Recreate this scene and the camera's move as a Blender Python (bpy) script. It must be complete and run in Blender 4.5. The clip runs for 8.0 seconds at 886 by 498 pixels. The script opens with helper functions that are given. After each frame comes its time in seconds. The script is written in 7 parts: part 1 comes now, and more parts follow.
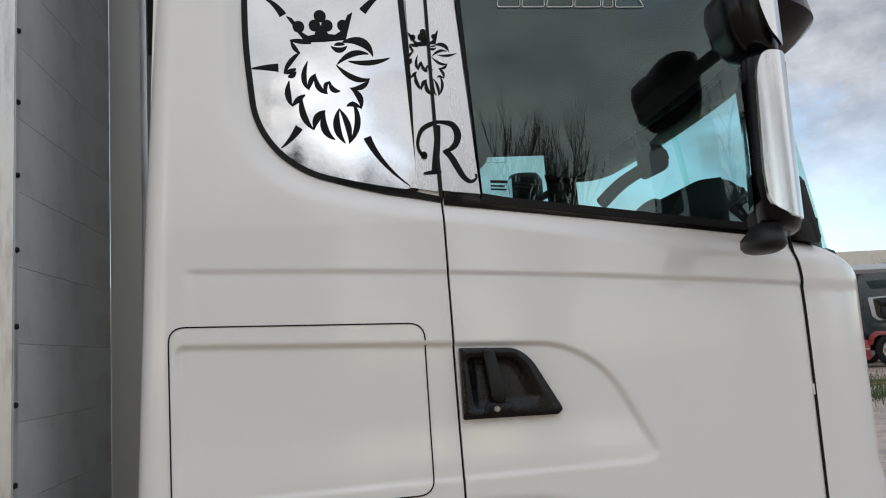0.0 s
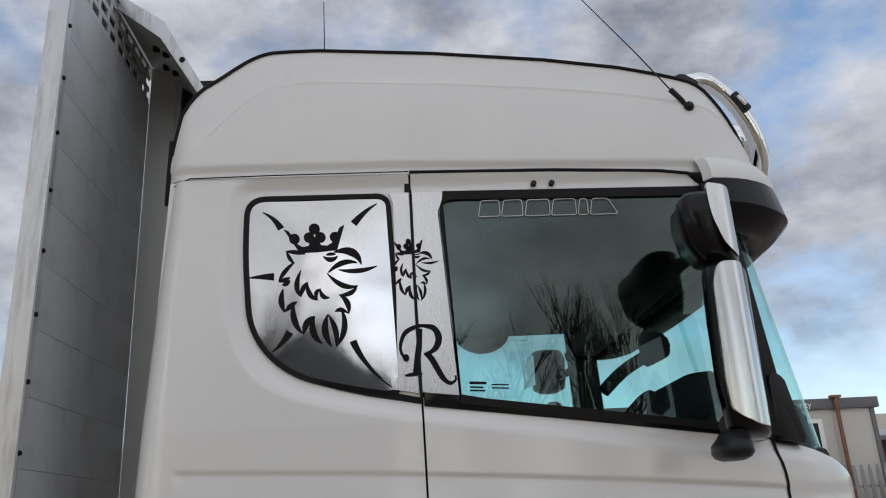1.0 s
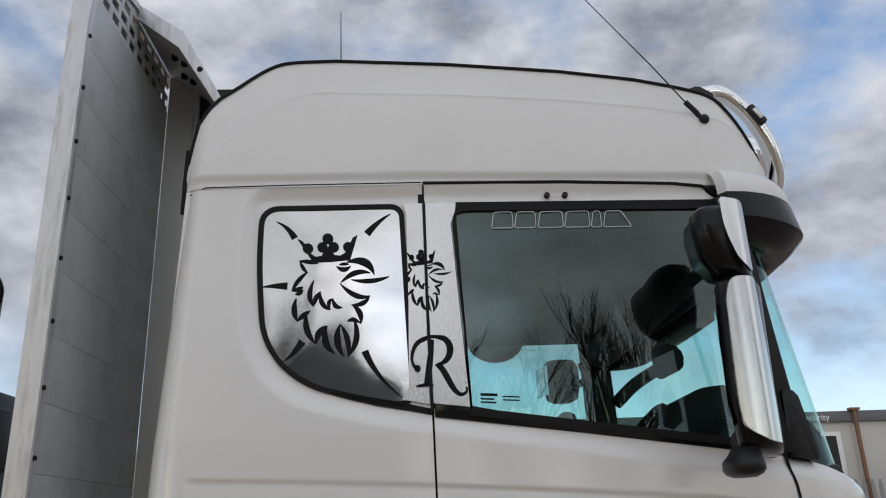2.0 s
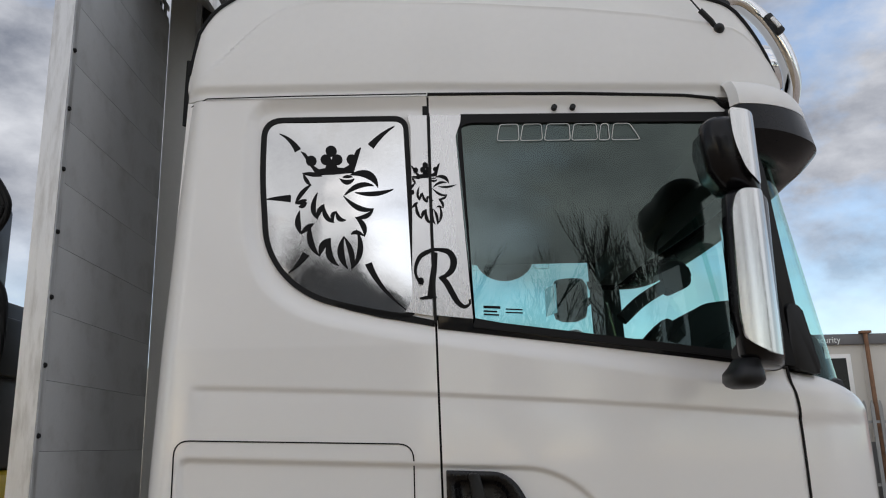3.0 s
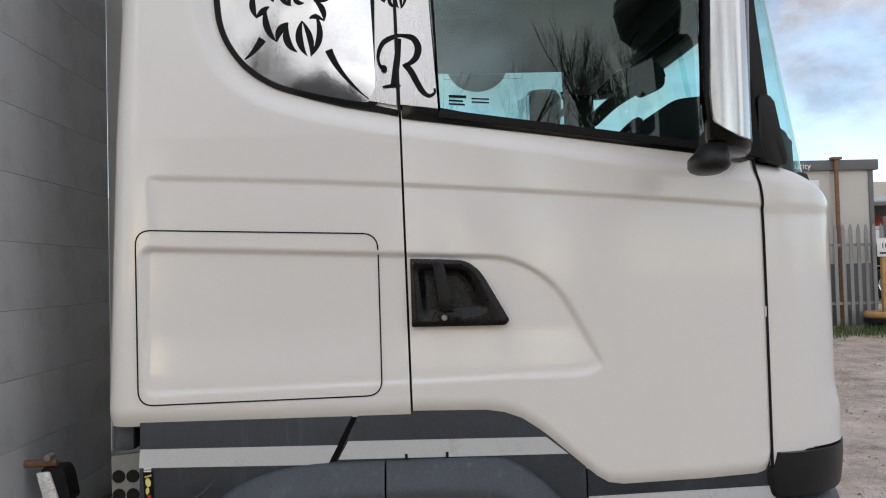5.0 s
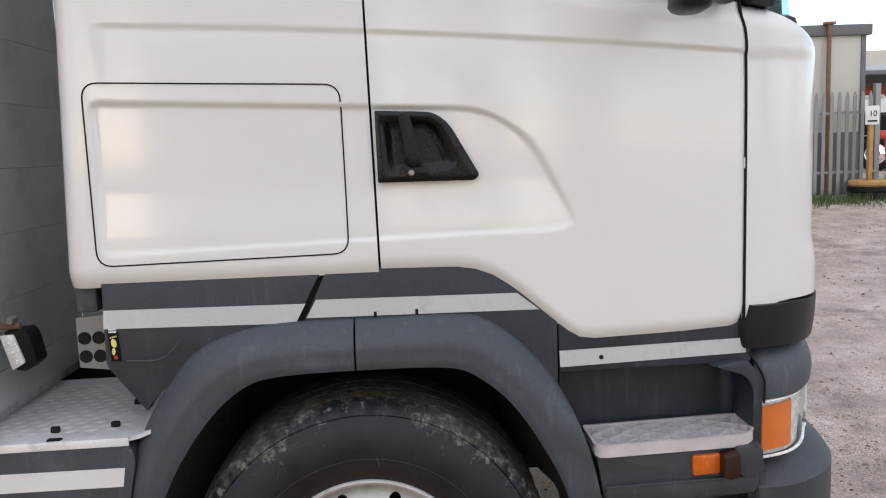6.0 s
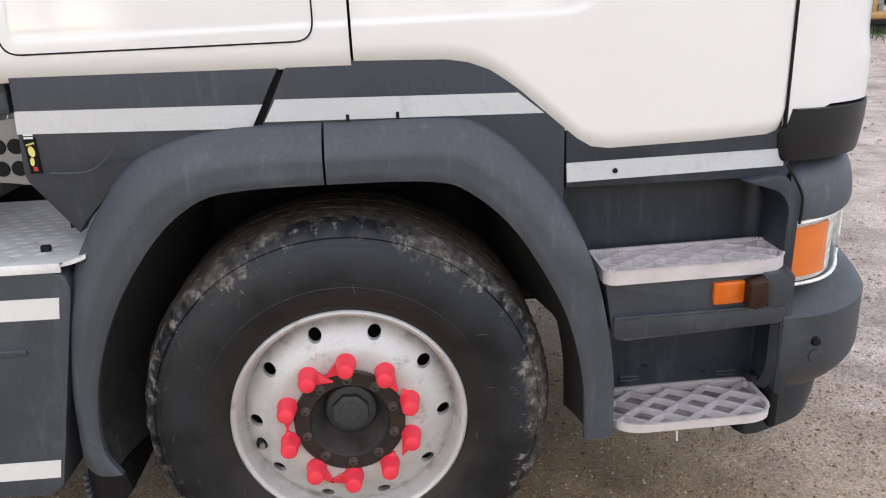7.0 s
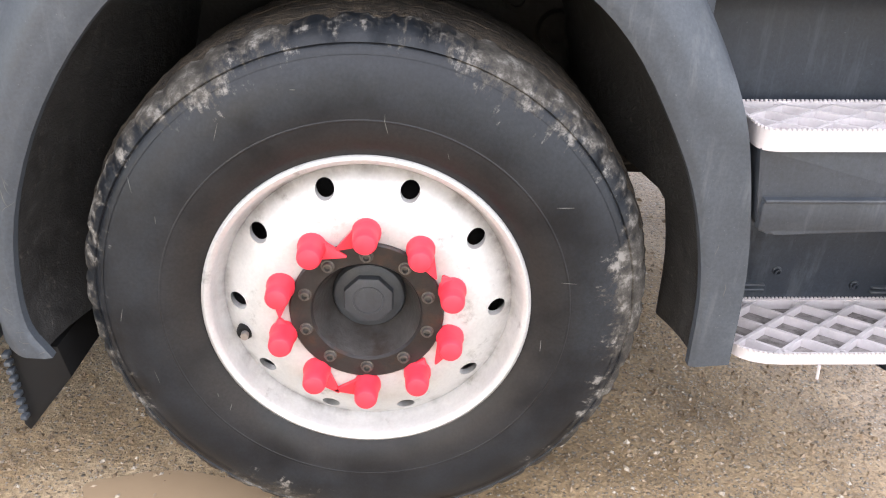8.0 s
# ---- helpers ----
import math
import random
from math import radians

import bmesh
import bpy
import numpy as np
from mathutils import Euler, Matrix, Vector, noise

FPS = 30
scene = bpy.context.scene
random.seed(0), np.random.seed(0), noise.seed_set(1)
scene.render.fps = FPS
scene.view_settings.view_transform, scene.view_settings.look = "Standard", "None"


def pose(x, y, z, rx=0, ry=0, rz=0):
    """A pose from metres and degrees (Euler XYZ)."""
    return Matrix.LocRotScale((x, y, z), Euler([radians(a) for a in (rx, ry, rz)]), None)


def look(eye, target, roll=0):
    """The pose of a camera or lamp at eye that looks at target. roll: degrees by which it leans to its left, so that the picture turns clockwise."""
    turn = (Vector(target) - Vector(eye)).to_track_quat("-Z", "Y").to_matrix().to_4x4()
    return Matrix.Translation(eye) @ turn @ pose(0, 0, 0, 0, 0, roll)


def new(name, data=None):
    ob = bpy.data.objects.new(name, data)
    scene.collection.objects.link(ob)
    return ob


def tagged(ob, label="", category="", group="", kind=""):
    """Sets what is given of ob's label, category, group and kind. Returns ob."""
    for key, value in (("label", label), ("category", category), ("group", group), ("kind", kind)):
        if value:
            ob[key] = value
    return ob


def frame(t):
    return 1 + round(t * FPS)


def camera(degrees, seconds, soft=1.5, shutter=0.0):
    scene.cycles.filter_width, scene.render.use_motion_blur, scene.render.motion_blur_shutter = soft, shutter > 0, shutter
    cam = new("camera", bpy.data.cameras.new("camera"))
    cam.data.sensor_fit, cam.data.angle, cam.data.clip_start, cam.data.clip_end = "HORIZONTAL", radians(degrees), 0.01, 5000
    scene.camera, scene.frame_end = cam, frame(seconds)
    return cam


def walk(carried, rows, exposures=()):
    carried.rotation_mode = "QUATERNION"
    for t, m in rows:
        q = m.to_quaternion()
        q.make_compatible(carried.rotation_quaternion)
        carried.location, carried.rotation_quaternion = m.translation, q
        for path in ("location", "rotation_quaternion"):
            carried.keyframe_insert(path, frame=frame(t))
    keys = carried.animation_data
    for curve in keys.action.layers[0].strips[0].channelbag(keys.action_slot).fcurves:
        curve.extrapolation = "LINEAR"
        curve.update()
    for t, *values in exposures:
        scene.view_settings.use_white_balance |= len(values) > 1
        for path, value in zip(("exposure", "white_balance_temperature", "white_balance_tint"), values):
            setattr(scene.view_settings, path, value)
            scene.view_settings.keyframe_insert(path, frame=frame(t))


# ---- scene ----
cam = camera(58.0, 8.0, soft=1.1)
PATH = [
    (0, (-0.224, -2.173, 1.836), (0.017, -0.204, 2.093), -3.5),
    (0.5, (-0.041, -2.309, 1.883), (0.16, -0.374, 2.35), -3.1),
    (1, (0.001, -2.334, 1.928), (0.107, -0.443, 2.571), -3.0),
    (1.2, (0.007, -2.332, 1.936), (0.091, -0.453, 2.615), -2.8),
    (2.3, (0.018, -2.349, 1.941), (0.075, -0.45, 2.565), -1.7),
    (2.5, (0.029, -2.339, 1.931), (0.069, -0.426, 2.514), -1.6),
    (3, (0.047, -2.32, 1.915), (0.07, -0.377, 2.391), -1.4),
    (3.5, (0.056, -2.303, 1.891), (0.077, -0.339, 2.27), -1.4),
    (4, (0.061, -2.282, 1.875), (0.097, -0.301, 2.149), -1.5),
    (4.5, (0.071, -2.273, 1.849), (0.129, -0.281, 2.019), -1.5),
    (5.8, (0.122, -2.196, 1.744), (0.211, -0.205, 1.569), -1.8),
    (6, (0.137, -2.175, 1.738), (0.229, -0.193, 1.49), -2.1),
    (6.5, (0.143, -2.064, 1.681), (0.257, -0.111, 1.264), -2.2),
    (7, (0.138, -1.844, 1.576), (0.257, 0.051, 0.947), -1.8),
    (7.5, (0.129, -1.583, 1.364), (0.285, 0.261, 0.605), 0.7),
    (7.7, (0.13, -1.41, 1.359), (0.279, 0.385, 0.49), 1.4),
    (8, (0.092, -1.285, 1.289), (0.153, 0.502, 0.392), 2.4),
]
walk(cam, [(t, look(eye, target, roll)) for t, eye, target, roll in PATH],
     exposures=[(0, -0.20, 6400, 9), (0.5, -0.44, 6350, 10), (1, -0.47, 6300, 10), (3, -0.36, 6400, 10), (4.5, -0.17, 6450, 11), (5.8, 0.22, 6400, 12),
                (6.5, 0.58, 6400, 13), (7, 0.72, 6400, 13), (7.5, 1.60, 6420, 13), (8, 1.88, 6450, 14)])

# ---------------------------------------------------------------- light
world = bpy.data.worlds.new("sky")
scene.world = world
world.use_nodes = True
wn, wl = world.node_tree.nodes, world.node_tree.links
wn.clear()
SUN_ELEV, SUN_ROT = 24.0, 200.0
w_out = wn.new("ShaderNodeOutputWorld")
w_bg = wn.new("ShaderNodeBackground")
w_sky = wn.new("ShaderNodeTexSky")
w_sky.sky_type = "NISHITA"
w_sky.sun_disc = False
w_sky.sun_elevation, w_sky.sun_rotation = radians(SUN_ELEV), radians(SUN_ROT)
w_gain = wn.new("ShaderNodeMix"); w_gain.data_type = "RGBA"; w_gain.blend_type = "MULTIPLY"
w_gain.inputs[0].default_value = 1.0
w_gain.inputs[7].default_value = (2.6, 2.7, 2.8, 1)
w_co = wn.new("ShaderNodeTexCoord")
w_map = wn.new("ShaderNodeMapping")
w_map.inputs["Scale"].default_value = (1.0, 1.0, 1.7)
w_map.inputs["Location"].default_value = (0.35, 0.1, 0.2)
w_n1 = wn.new("ShaderNodeTexNoise"); w_n1.inputs["Scale"].default_value = 3.4
w_n1.inputs["Detail"].default_value = 9.0; w_n1.inputs["Roughness"].default_value = 0.55
w_n2 = wn.new("ShaderNodeTexNoise"); w_n2.inputs["Scale"].default_value = 5.5
w_n2.inputs["Detail"].default_value = 10.0; w_n2.inputs["Roughness"].default_value = 0.58
w_r1 = wn.new("ShaderNodeValToRGB")
w_r1.color_ramp.elements[0].position, w_r1.color_ramp.elements[1].position = 0.34, 0.50
w_r2 = wn.new("ShaderNodeValToRGB")
w_r2.color_ramp.elements[0].position, w_r2.color_ramp.elements[1].position = 0.32, 0.62
w_r2.color_ramp.elements[0].color = (3.7, 4.0, 4.8, 1)
w_r2.color_ramp.elements[1].color = (10.7, 10.9, 11.5, 1)
w_mix = wn.new("ShaderNodeMix"); w_mix.data_type = "RGBA"
wl.new(w_co.outputs["Generated"], w_map.inputs["Vector"])
wl.new(w_map.outputs["Vector"], w_n1.inputs["Vector"])
wl.new(w_map.outputs["Vector"], w_n2.inputs["Vector"])
wl.new(w_n1.outputs["Fac"], w_r1.inputs["Fac"])
wl.new(w_n2.outputs["Fac"], w_r2.inputs["Fac"])
w_sep = wn.new("ShaderNodeSeparateXYZ")
w_low = wn.new("ShaderNodeMapRange")
w_low.inputs[1].default_value, w_low.inputs[2].default_value = 0.10, 0.27
w_low.inputs[3].default_value, w_low.inputs[4].default_value = 0.35, 1.0
w_cov = wn.new("ShaderNodeMath"); w_cov.operation = "MULTIPLY"
wl.new(w_co.outputs["Generated"], w_sep.inputs[0])
wl.new(w_sep.outputs["Z"], w_low.inputs[0])
wl.new(w_r1.outputs["Color"], w_cov.inputs[0]); wl.new(w_low.outputs[0], w_cov.inputs[1])
wl.new(w_cov.outputs[0], w_mix.inputs[0])
wl.new(w_sky.outputs["Color"], w_gain.inputs[6])
wl.new(w_gain.outputs[2], w_mix.inputs[6])
wl.new(w_r2.outputs["Color"], w_mix.inputs[7])
wl.new(w_mix.outputs[2], w_bg.inputs["Color"])
w_bg.inputs["Strength"].default_value = 0.085
wl.new(w_bg.outputs["Background"], w_out.inputs["Surface"])

sun_lamp = bpy.data.lights.new("sun", "SUN")
sun_lamp.energy, sun_lamp.angle, sun_lamp.color = 1.05, radians(120), (1.0, 0.975, 0.96)
sun = new("sun", sun_lamp)
sun.matrix_world = look((7, -21, 14), (0, 0, 1.5))

# ---------------------------------------------------------------- materials
def mat(name, base, rough=0.5, metal=0.0, vary=0.15, scale=6.0, fine=60.0, bump=0.0, coat=0.0, second=None, spread=(0.45, 0.7), rvary=0.1, stretch=(1, 1, 1), spec=0.5):
    """Principled paint with variation at two scales; second: a stain colour that comes through in patches."""
    m = bpy.data.materials.new(name)
    m.use_nodes = True
    n, l = m.node_tree.nodes, m.node_tree.links
    p = n["Principled BSDF"]
    p.inputs["Metallic"].default_value = metal
    p.inputs["Specular IOR Level"].default_value = spec
    if coat:
        p.inputs["Coat Weight"].default_value = coat
        p.inputs["Coat Roughness"].default_value = 0.2
    co = n.new("ShaderNodeTexCoord")
    mp = n.new("ShaderNodeMapping")
    mp.inputs["Scale"].default_value = stretch
    l.new(co.outputs["Object"], mp.inputs["Vector"])
    big = n.new("ShaderNodeTexNoise"); big.inputs["Scale"].default_value = scale; big.inputs["Detail"].default_value = 5
    small = n.new("ShaderNodeTexNoise"); small.inputs["Scale"].default_value = fine; small.inputs["Detail"].default_value = 4
    l.new(mp.outputs["Vector"], big.inputs["Vector"])
    l.new(mp.outputs["Vector"], small.inputs["Vector"])
    mul = n.new("ShaderNodeMath"); mul.operation = "MULTIPLY_ADD"
    l.new(small.outputs["Fac"], mul.inputs[0]); mul.inputs[1].default_value = 0.4
    l.new(big.outputs["Fac"], mul.inputs[2])
    ramp = n.new("ShaderNodeMapRange")
    ramp.inputs[1].default_value, ramp.inputs[2].default_value = 0.4, 1.0
    ramp.inputs[3].default_value, ramp.inputs[4].default_value = 1 - vary, 1 + vary
    l.new(mul.outputs[0], ramp.inputs[0])
    tint = n.new("ShaderNodeMix"); tint.data_type = "RGBA"; tint.blend_type = "MULTIPLY"
    tint.inputs[0].default_value = 1.0
    tint.inputs[6].default_value = (*base, 1)
    l.new(ramp.outputs[0], tint.inputs[7])
    colour = tint.outputs[2]
    if second:
        st = n.new("ShaderNodeMapRange")
        st.inputs[1].default_value, st.inputs[2].default_value = spread
        sn = n.new("ShaderNodeTexNoise"); sn.inputs["Scale"].default_value = scale * 1.7; sn.inputs["Detail"].default_value = 8
        sn.inputs["Roughness"].default_value = 0.65
        l.new(mp.outputs["Vector"], sn.inputs["Vector"])
        l.new(sn.outputs["Fac"], st.inputs[0])
        mx = n.new("ShaderNodeMix"); mx.data_type = "RGBA"
        l.new(st.outputs[0], mx.inputs[0])
        l.new(colour, mx.inputs[6]); mx.inputs[7].default_value = (*second, 1)
        colour = mx.outputs[2]
    l.new(colour, p.inputs["Base Color"])
    rr = n.new("ShaderNodeMapRange")
    rr.inputs[1].default_value, rr.inputs[2].default_value = 0.3, 1.0
    rr.inputs[3].default_value, rr.inputs[4].default_value = max(0.02, rough - rvary), min(1, rough + rvary)
    l.new(mul.outputs[0], rr.inputs[0])
    l.new(rr.outputs[0], p.inputs["Roughness"])
    if bump:
        b = n.new("ShaderNodeBump"); b.inputs["Strength"].default_value = bump; b.inputs["Distance"].default_value = 0.01
        l.new(mul.outputs[0], b.inputs["Height"])
        l.new(b.outputs["Normal"], p.inputs["Normal"])
    return m


def glass(name, tint, ior=1.45, rough=0.0):
    m = bpy.data.materials.new(name)
    m.use_nodes = True
    n, l = m.node_tree.nodes, m.node_tree.links
    n.clear()
    out = n.new("ShaderNodeOutputMaterial")
    mix = n.new("ShaderNodeMixShader")
    f0 = ((ior - 1) / (ior + 1)) ** 2
    face = n.new("ShaderNodeLayerWeight"); face.inputs["Blend"].default_value = 0.5
    power = n.new("ShaderNodeMath"); power.operation = "POWER"; power.inputs[1].default_value = 5.0
    fr = n.new("ShaderNodeMath"); fr.operation = "MULTIPLY_ADD"
    fr.inputs[1].default_value, fr.inputs[2].default_value = 1 - f0, f0
    l.new(face.outputs["Facing"], power.inputs[0]); l.new(power.outputs[0], fr.inputs[0])
    tr = n.new("ShaderNodeBsdfTransparent"); tr.inputs["Color"].default_value = (*tint, 1)
    gl = n.new("ShaderNodeBsdfGlossy"); gl.inputs["Roughness"].default_value = rough
    gl.inputs["Color"].default_value = (0.80, 0.95, 0.87, 1)
    l.new(fr.outputs[0], mix.inputs[0]); l.new(tr.outputs[0], mix.inputs[1]); l.new(gl.outputs[0], mix.inputs[2])
    l.new(mix.outputs[0], out.inputs["Surface"])
    return m


class Nodes:
    """Short hand for building a procedural material."""
    def __init__(self, name):
        self.material = bpy.data.materials.new(name)
        self.material.use_nodes = True
        self.n, self.l = self.material.node_tree.nodes, self.material.node_tree.links
        self.p = self.n["Principled BSDF"]

    def put(self, socket, value):
        if isinstance(value, (int, float)):
            socket.default_value = value
        elif isinstance(value, tuple):
            socket.default_value = (*value, 1) if len(value) == 3 and len(socket.default_value) == 4 else value
        else:
            self.l.new(value, socket)

    def set(self, name, value):
        self.put(self.p.inputs[name], value)

    def coords(self, stretch=(1, 1, 1), shift=(0, 0, 0)):
        co = self.n.new("ShaderNodeTexCoord")
        mp = self.n.new("ShaderNodeMapping")
        mp.inputs["Scale"].default_value = stretch
        mp.inputs["Location"].default_value = shift
        self.l.new(co.outputs["Object"], mp.inputs["Vector"])
        return mp.outputs["Vector"]

    def sep(self, v):
        s = self.n.new("ShaderNodeSeparateXYZ")
        self.l.new(v, s.inputs[0])
        return s.outputs

    def join(self, x, y, z):
        s = self.n.new("ShaderNodeCombineXYZ")
        for k, v in enumerate((x, y, z)):
            self.put(s.inputs[k], v)
        return s.outputs[0]

    def noise(self, v, scale, detail=5, rough=0.6):
        t = self.n.new("ShaderNodeTexNoise")
        t.inputs["Scale"].default_value, t.inputs["Detail"].default_value, t.inputs["Roughness"].default_value = scale, detail, rough
        self.l.new(v, t.inputs["Vector"])
        return t.outputs["Fac"]

    def voronoi(self, v, scale):
        t = self.n.new("ShaderNodeTexVoronoi")
        t.inputs["Scale"].default_value = scale
        self.l.new(v, t.inputs["Vector"])
        return t

    def math(self, op, a, b=0.0, c=0.0):
        m = self.n.new("ShaderNodeMath")
        m.operation = op
        for k, v in enumerate((a, b, c)):
            self.put(m.inputs[k], v)
        return m.outputs[0]

    def range(self, v, a, b, c, d):
        m = self.n.new("ShaderNodeMapRange")
        for k, x in enumerate((v, a, b, c, d)):
            self.put(m.inputs[k], x)
        return m.outputs[0]

    def mix(self, f, a, b, blend="MIX"):
        m = self.n.new("ShaderNodeMix")
        m.data_type, m.blend_type = "RGBA", blend
        self.put(m.inputs[0], f); self.put(m.inputs[6], a); self.put(m.inputs[7], b)
        return m.outputs[2]

    def tint(self, colour, f):
        return self.mix(1.0, colour, f, "MULTIPLY")

    def ramp(self, f, stops):
        r = self.n.new("ShaderNodeValToRGB")
        e = r.color_ramp.elements
        while len(e) < len(stops):
            e.new(0.5)
        for k, (at, c) in enumerate(stops):
            e[k].position, e[k].color = at, (*c, 1)
        self.l.new(f, r.inputs["Fac"])
        return r.outputs["Color"]

    def bump(self, height, strength, distance):
        b = self.n.new("ShaderNodeBump")
        b.inputs["Strength"].default_value, b.inputs["Distance"].default_value = strength, distance
        self.l.new(height, b.inputs["Height"])
        self.l.new(b.outputs["Normal"], self.p.inputs["Normal"])

    def polar(self, cz):
        """Radius and unit direction round the wheel axis at height cz."""
        co = self.coords(shift=(0, 0, -cz))
        x, _, z = self.sep(co)
        r = self.math("SQRT", self.math("MULTIPLY_ADD", x, x, self.math("MULTIPLY", z, z)))
        return co, r, self.join(self.math("DIVIDE", x, r), 0.0, self.math("DIVIDE", z, r))


def tyre_material(name, start):
    """Weathered rubber: a brown inner band and pale torn scuffs towards the shoulder."""
    g = Nodes(name)
    co, r, way = g.polar(0.52)
    n1, n2, fine = g.noise(co, 26, 9, 0.72), g.noise(way, 1.5, 3, 0.5), g.noise(co, 160, 4, 0.6)
    cloud = g.noise(co, 7, 7, 0.62)
    streak = g.noise(g.join(g.math("MULTIPLY", g.sep(way)[0], 9.0), g.math("MULTIPLY", r, 5.0), g.math("MULTIPLY", g.sep(way)[2], 9.0)), 5.0, 6, 0.7)
    edge = g.math("MULTIPLY", g.math("SUBTRACT", r, start), 16.0)
    edge = g.math("MULTIPLY_ADD", g.math("SUBTRACT", streak, 0.5), 2.6, edge)
    edge = g.math("MULTIPLY_ADD", g.math("SUBTRACT", n2, 0.57), 4.0, edge)
    edge = g.math("MULTIPLY_ADD", g.math("SUBTRACT", n1, 0.5), 3.4, edge)
    mask = g.range(edge, 0.05, 0.55, 0.0, 1.0)
    rubber = g.mix(g.range(cloud, 0.36, 0.70, 0.0, 1.0), (0.0055, 0.0070, 0.0100), (0.0200, 0.0236, 0.0292))
    band = g.math("MULTIPLY", g.range(r, 0.40, 0.33, 0.0, 1.0), g.range(cloud, 0.35, 0.6, 0.25, 0.8))
    rubber = g.mix(band, rubber, (0.018, 0.0150, 0.0132))
    rubber = g.tint(rubber, g.range(fine, 0.3, 0.7, 0.75, 1.25))
    scuff = g.ramp(n1, [(0.34, (0.018, 0.0165, 0.015)), (0.46, (0.046, 0.042, 0.037)), (0.54, (0.078, 0.072, 0.064)), (0.64, (0.22, 0.21, 0.195))])
    g.set("Base Color", g.mix(mask, rubber, scuff))
    g.set("Specular IOR Level", 0.36)
    g.set("Roughness", g.math("MULTIPLY_ADD", mask, 0.28, g.range(cloud, 0.3, 0.7, 0.30, 0.60)))
    g.bump(g.math("MULTIPLY_ADD", mask, 0.5, g.math("MULTIPLY_ADD", n1, 0.5, g.math("MULTIPLY", fine, 0.05))), 0.14, 0.006)
    return g.material


def plastic_material(name, base, dust, rough):
    """Moulded plastic with run-down streaks, rubbed patches and dusty specks."""
    g = Nodes(name)
    co = g.coords()
    streak = g.noise(g.coords((9, 9, 0.9)), 5.0, 6, 0.65)
    patch, fine = g.noise(co, 5.0, 7, 0.68), g.noise(co, 170, 4, 0.6)
    run = g.math("MULTIPLY", g.range(streak, 0.55, 0.74, 0.0, 0.75), g.range(patch, 0.40, 0.62, 0.0, 1.0))
    rub = g.range(patch, 0.58, 0.80, 0.0, 0.55)
    speck = g.range(g.noise(co, 240, 2, 0.5), 0.71, 0.78, 0.0, 0.7)
    mask = g.math("MAXIMUM", g.math("MAXIMUM", run, rub), speck)
    colour = g.tint(base, g.range(patch, 0.3, 0.7, 0.78, 1.18))
    colour = g.tint(colour, g.range(fine, 0.3, 0.7, 0.85, 1.15))
    g.set("Base Color", g.mix(mask, colour, dust))
    g.set("Roughness", g.math("MULTIPLY_ADD", mask, 0.2, g.range(patch, 0.3, 0.7, rough - 0.10, rough + 0.12)))
    g.bump(fine, 0.10, 0.004)
    return g.material


def tape_material():
    """Grey retroreflective tape: a fine honeycomb, rubbed and dusty."""
    g = Nodes("grey_reflective_tape")
    co = g.coords()
    cell = g.voronoi(co, 260)
    worn, streak = g.noise(co, 9, 7, 0.66), g.noise(g.coords((1.2, 1, 14)), 6, 5, 0.6)
    colour = g.tint((0.62, 0.645, 0.67), g.range(cell.outputs["Distance"], 0.05, 0.55, 1.06, 0.93))
    colour = g.mix(g.range(worn, 0.56, 0.74, 0.0, 0.7), colour, (0.34, 0.345, 0.35))
    colour = g.mix(g.range(streak, 0.60, 0.75, 0.0, 0.6), colour, (0.66, 0.67, 0.68))
    g.set("Base Color", colour)
    g.set("Metallic", 0.2)
    g.set("Roughness", g.range(worn, 0.3, 0.7, 0.26, 0.5))
    g.bump(cell.outputs["Distance"], 0.08, 0.002)
    return g.material


def rim_material():
    """Silver-white paint with grime in the corner of the rim and streaks below the holes."""
    g = Nodes("painted_alloy_rim")
    co, r, way = g.polar(0.52)
    n1, n2, fine = g.noise(co, 18, 8, 0.66), g.noise(way, 3.5, 4, 0.6), g.noise(co, 150, 3)
    paint = g.tint((0.55, 0.545, 0.535), g.range(fine, 0.3, 0.7, 0.94, 1.05))
    paint = g.tint(paint, g.range(g.noise(co, 5, 4), 0.35, 0.65, 0.90, 1.04))
    corner = g.range(g.math("ABSOLUTE", g.math("SUBTRACT", r, 0.268)), 0.020, 0.002, 0.0, 1.0)
    dirt = g.math("MULTIPLY", corner, g.range(g.math("MULTIPLY_ADD", n1, 0.6, g.math("MULTIPLY", n2, 0.6)), 0.56, 0.80, 0.06, 0.85))
    spots = g.range(n1, 0.575, 0.72, 0.0, 0.6)
    paint = g.mix(g.math("MAXIMUM", dirt, spots), paint, (0.115, 0.10, 0.085))
    g.set("Base Color", paint)
    g.set("Metallic", 0.25)
    g.set("Roughness", g.range(n1, 0.3, 0.7, 0.32, 0.55))
    g.bump(fine, 0.05, 0.004)
    return g.material


M_PAINT = mat("white_paint", (0.80, 0.79, 0.775), 0.30, 0, 0.012, 1.2, 35, 0.0, coat=0.8, rvary=0.015)
M_PAINT.node_tree.nodes["Principled BSDF"].inputs["Coat Roughness"].default_value = 0.07
M_ROOF = mat("white_roof_paint", (0.78, 0.77, 0.75), 0.32, 0, 0.03, 2.5, 40, 0.0, coat=0.4, rvary=0.06)
M_BLACK = mat("black_plastic", (0.014, 0.0145, 0.016), 0.40, 0, 0.2, 9, 120, 0.03, spec=0.3)
M_HANDLE = mat("black_handle_plastic", (0.0045, 0.0046, 0.0056), 0.26, 0, 0.2, 9, 120, 0.03, spec=0.32)
M_GLOSSBLACK = mat("gloss_black_plastic", (0.009, 0.009, 0.010), 0.16, 0, 0.2, 5, 60, spec=0.3)
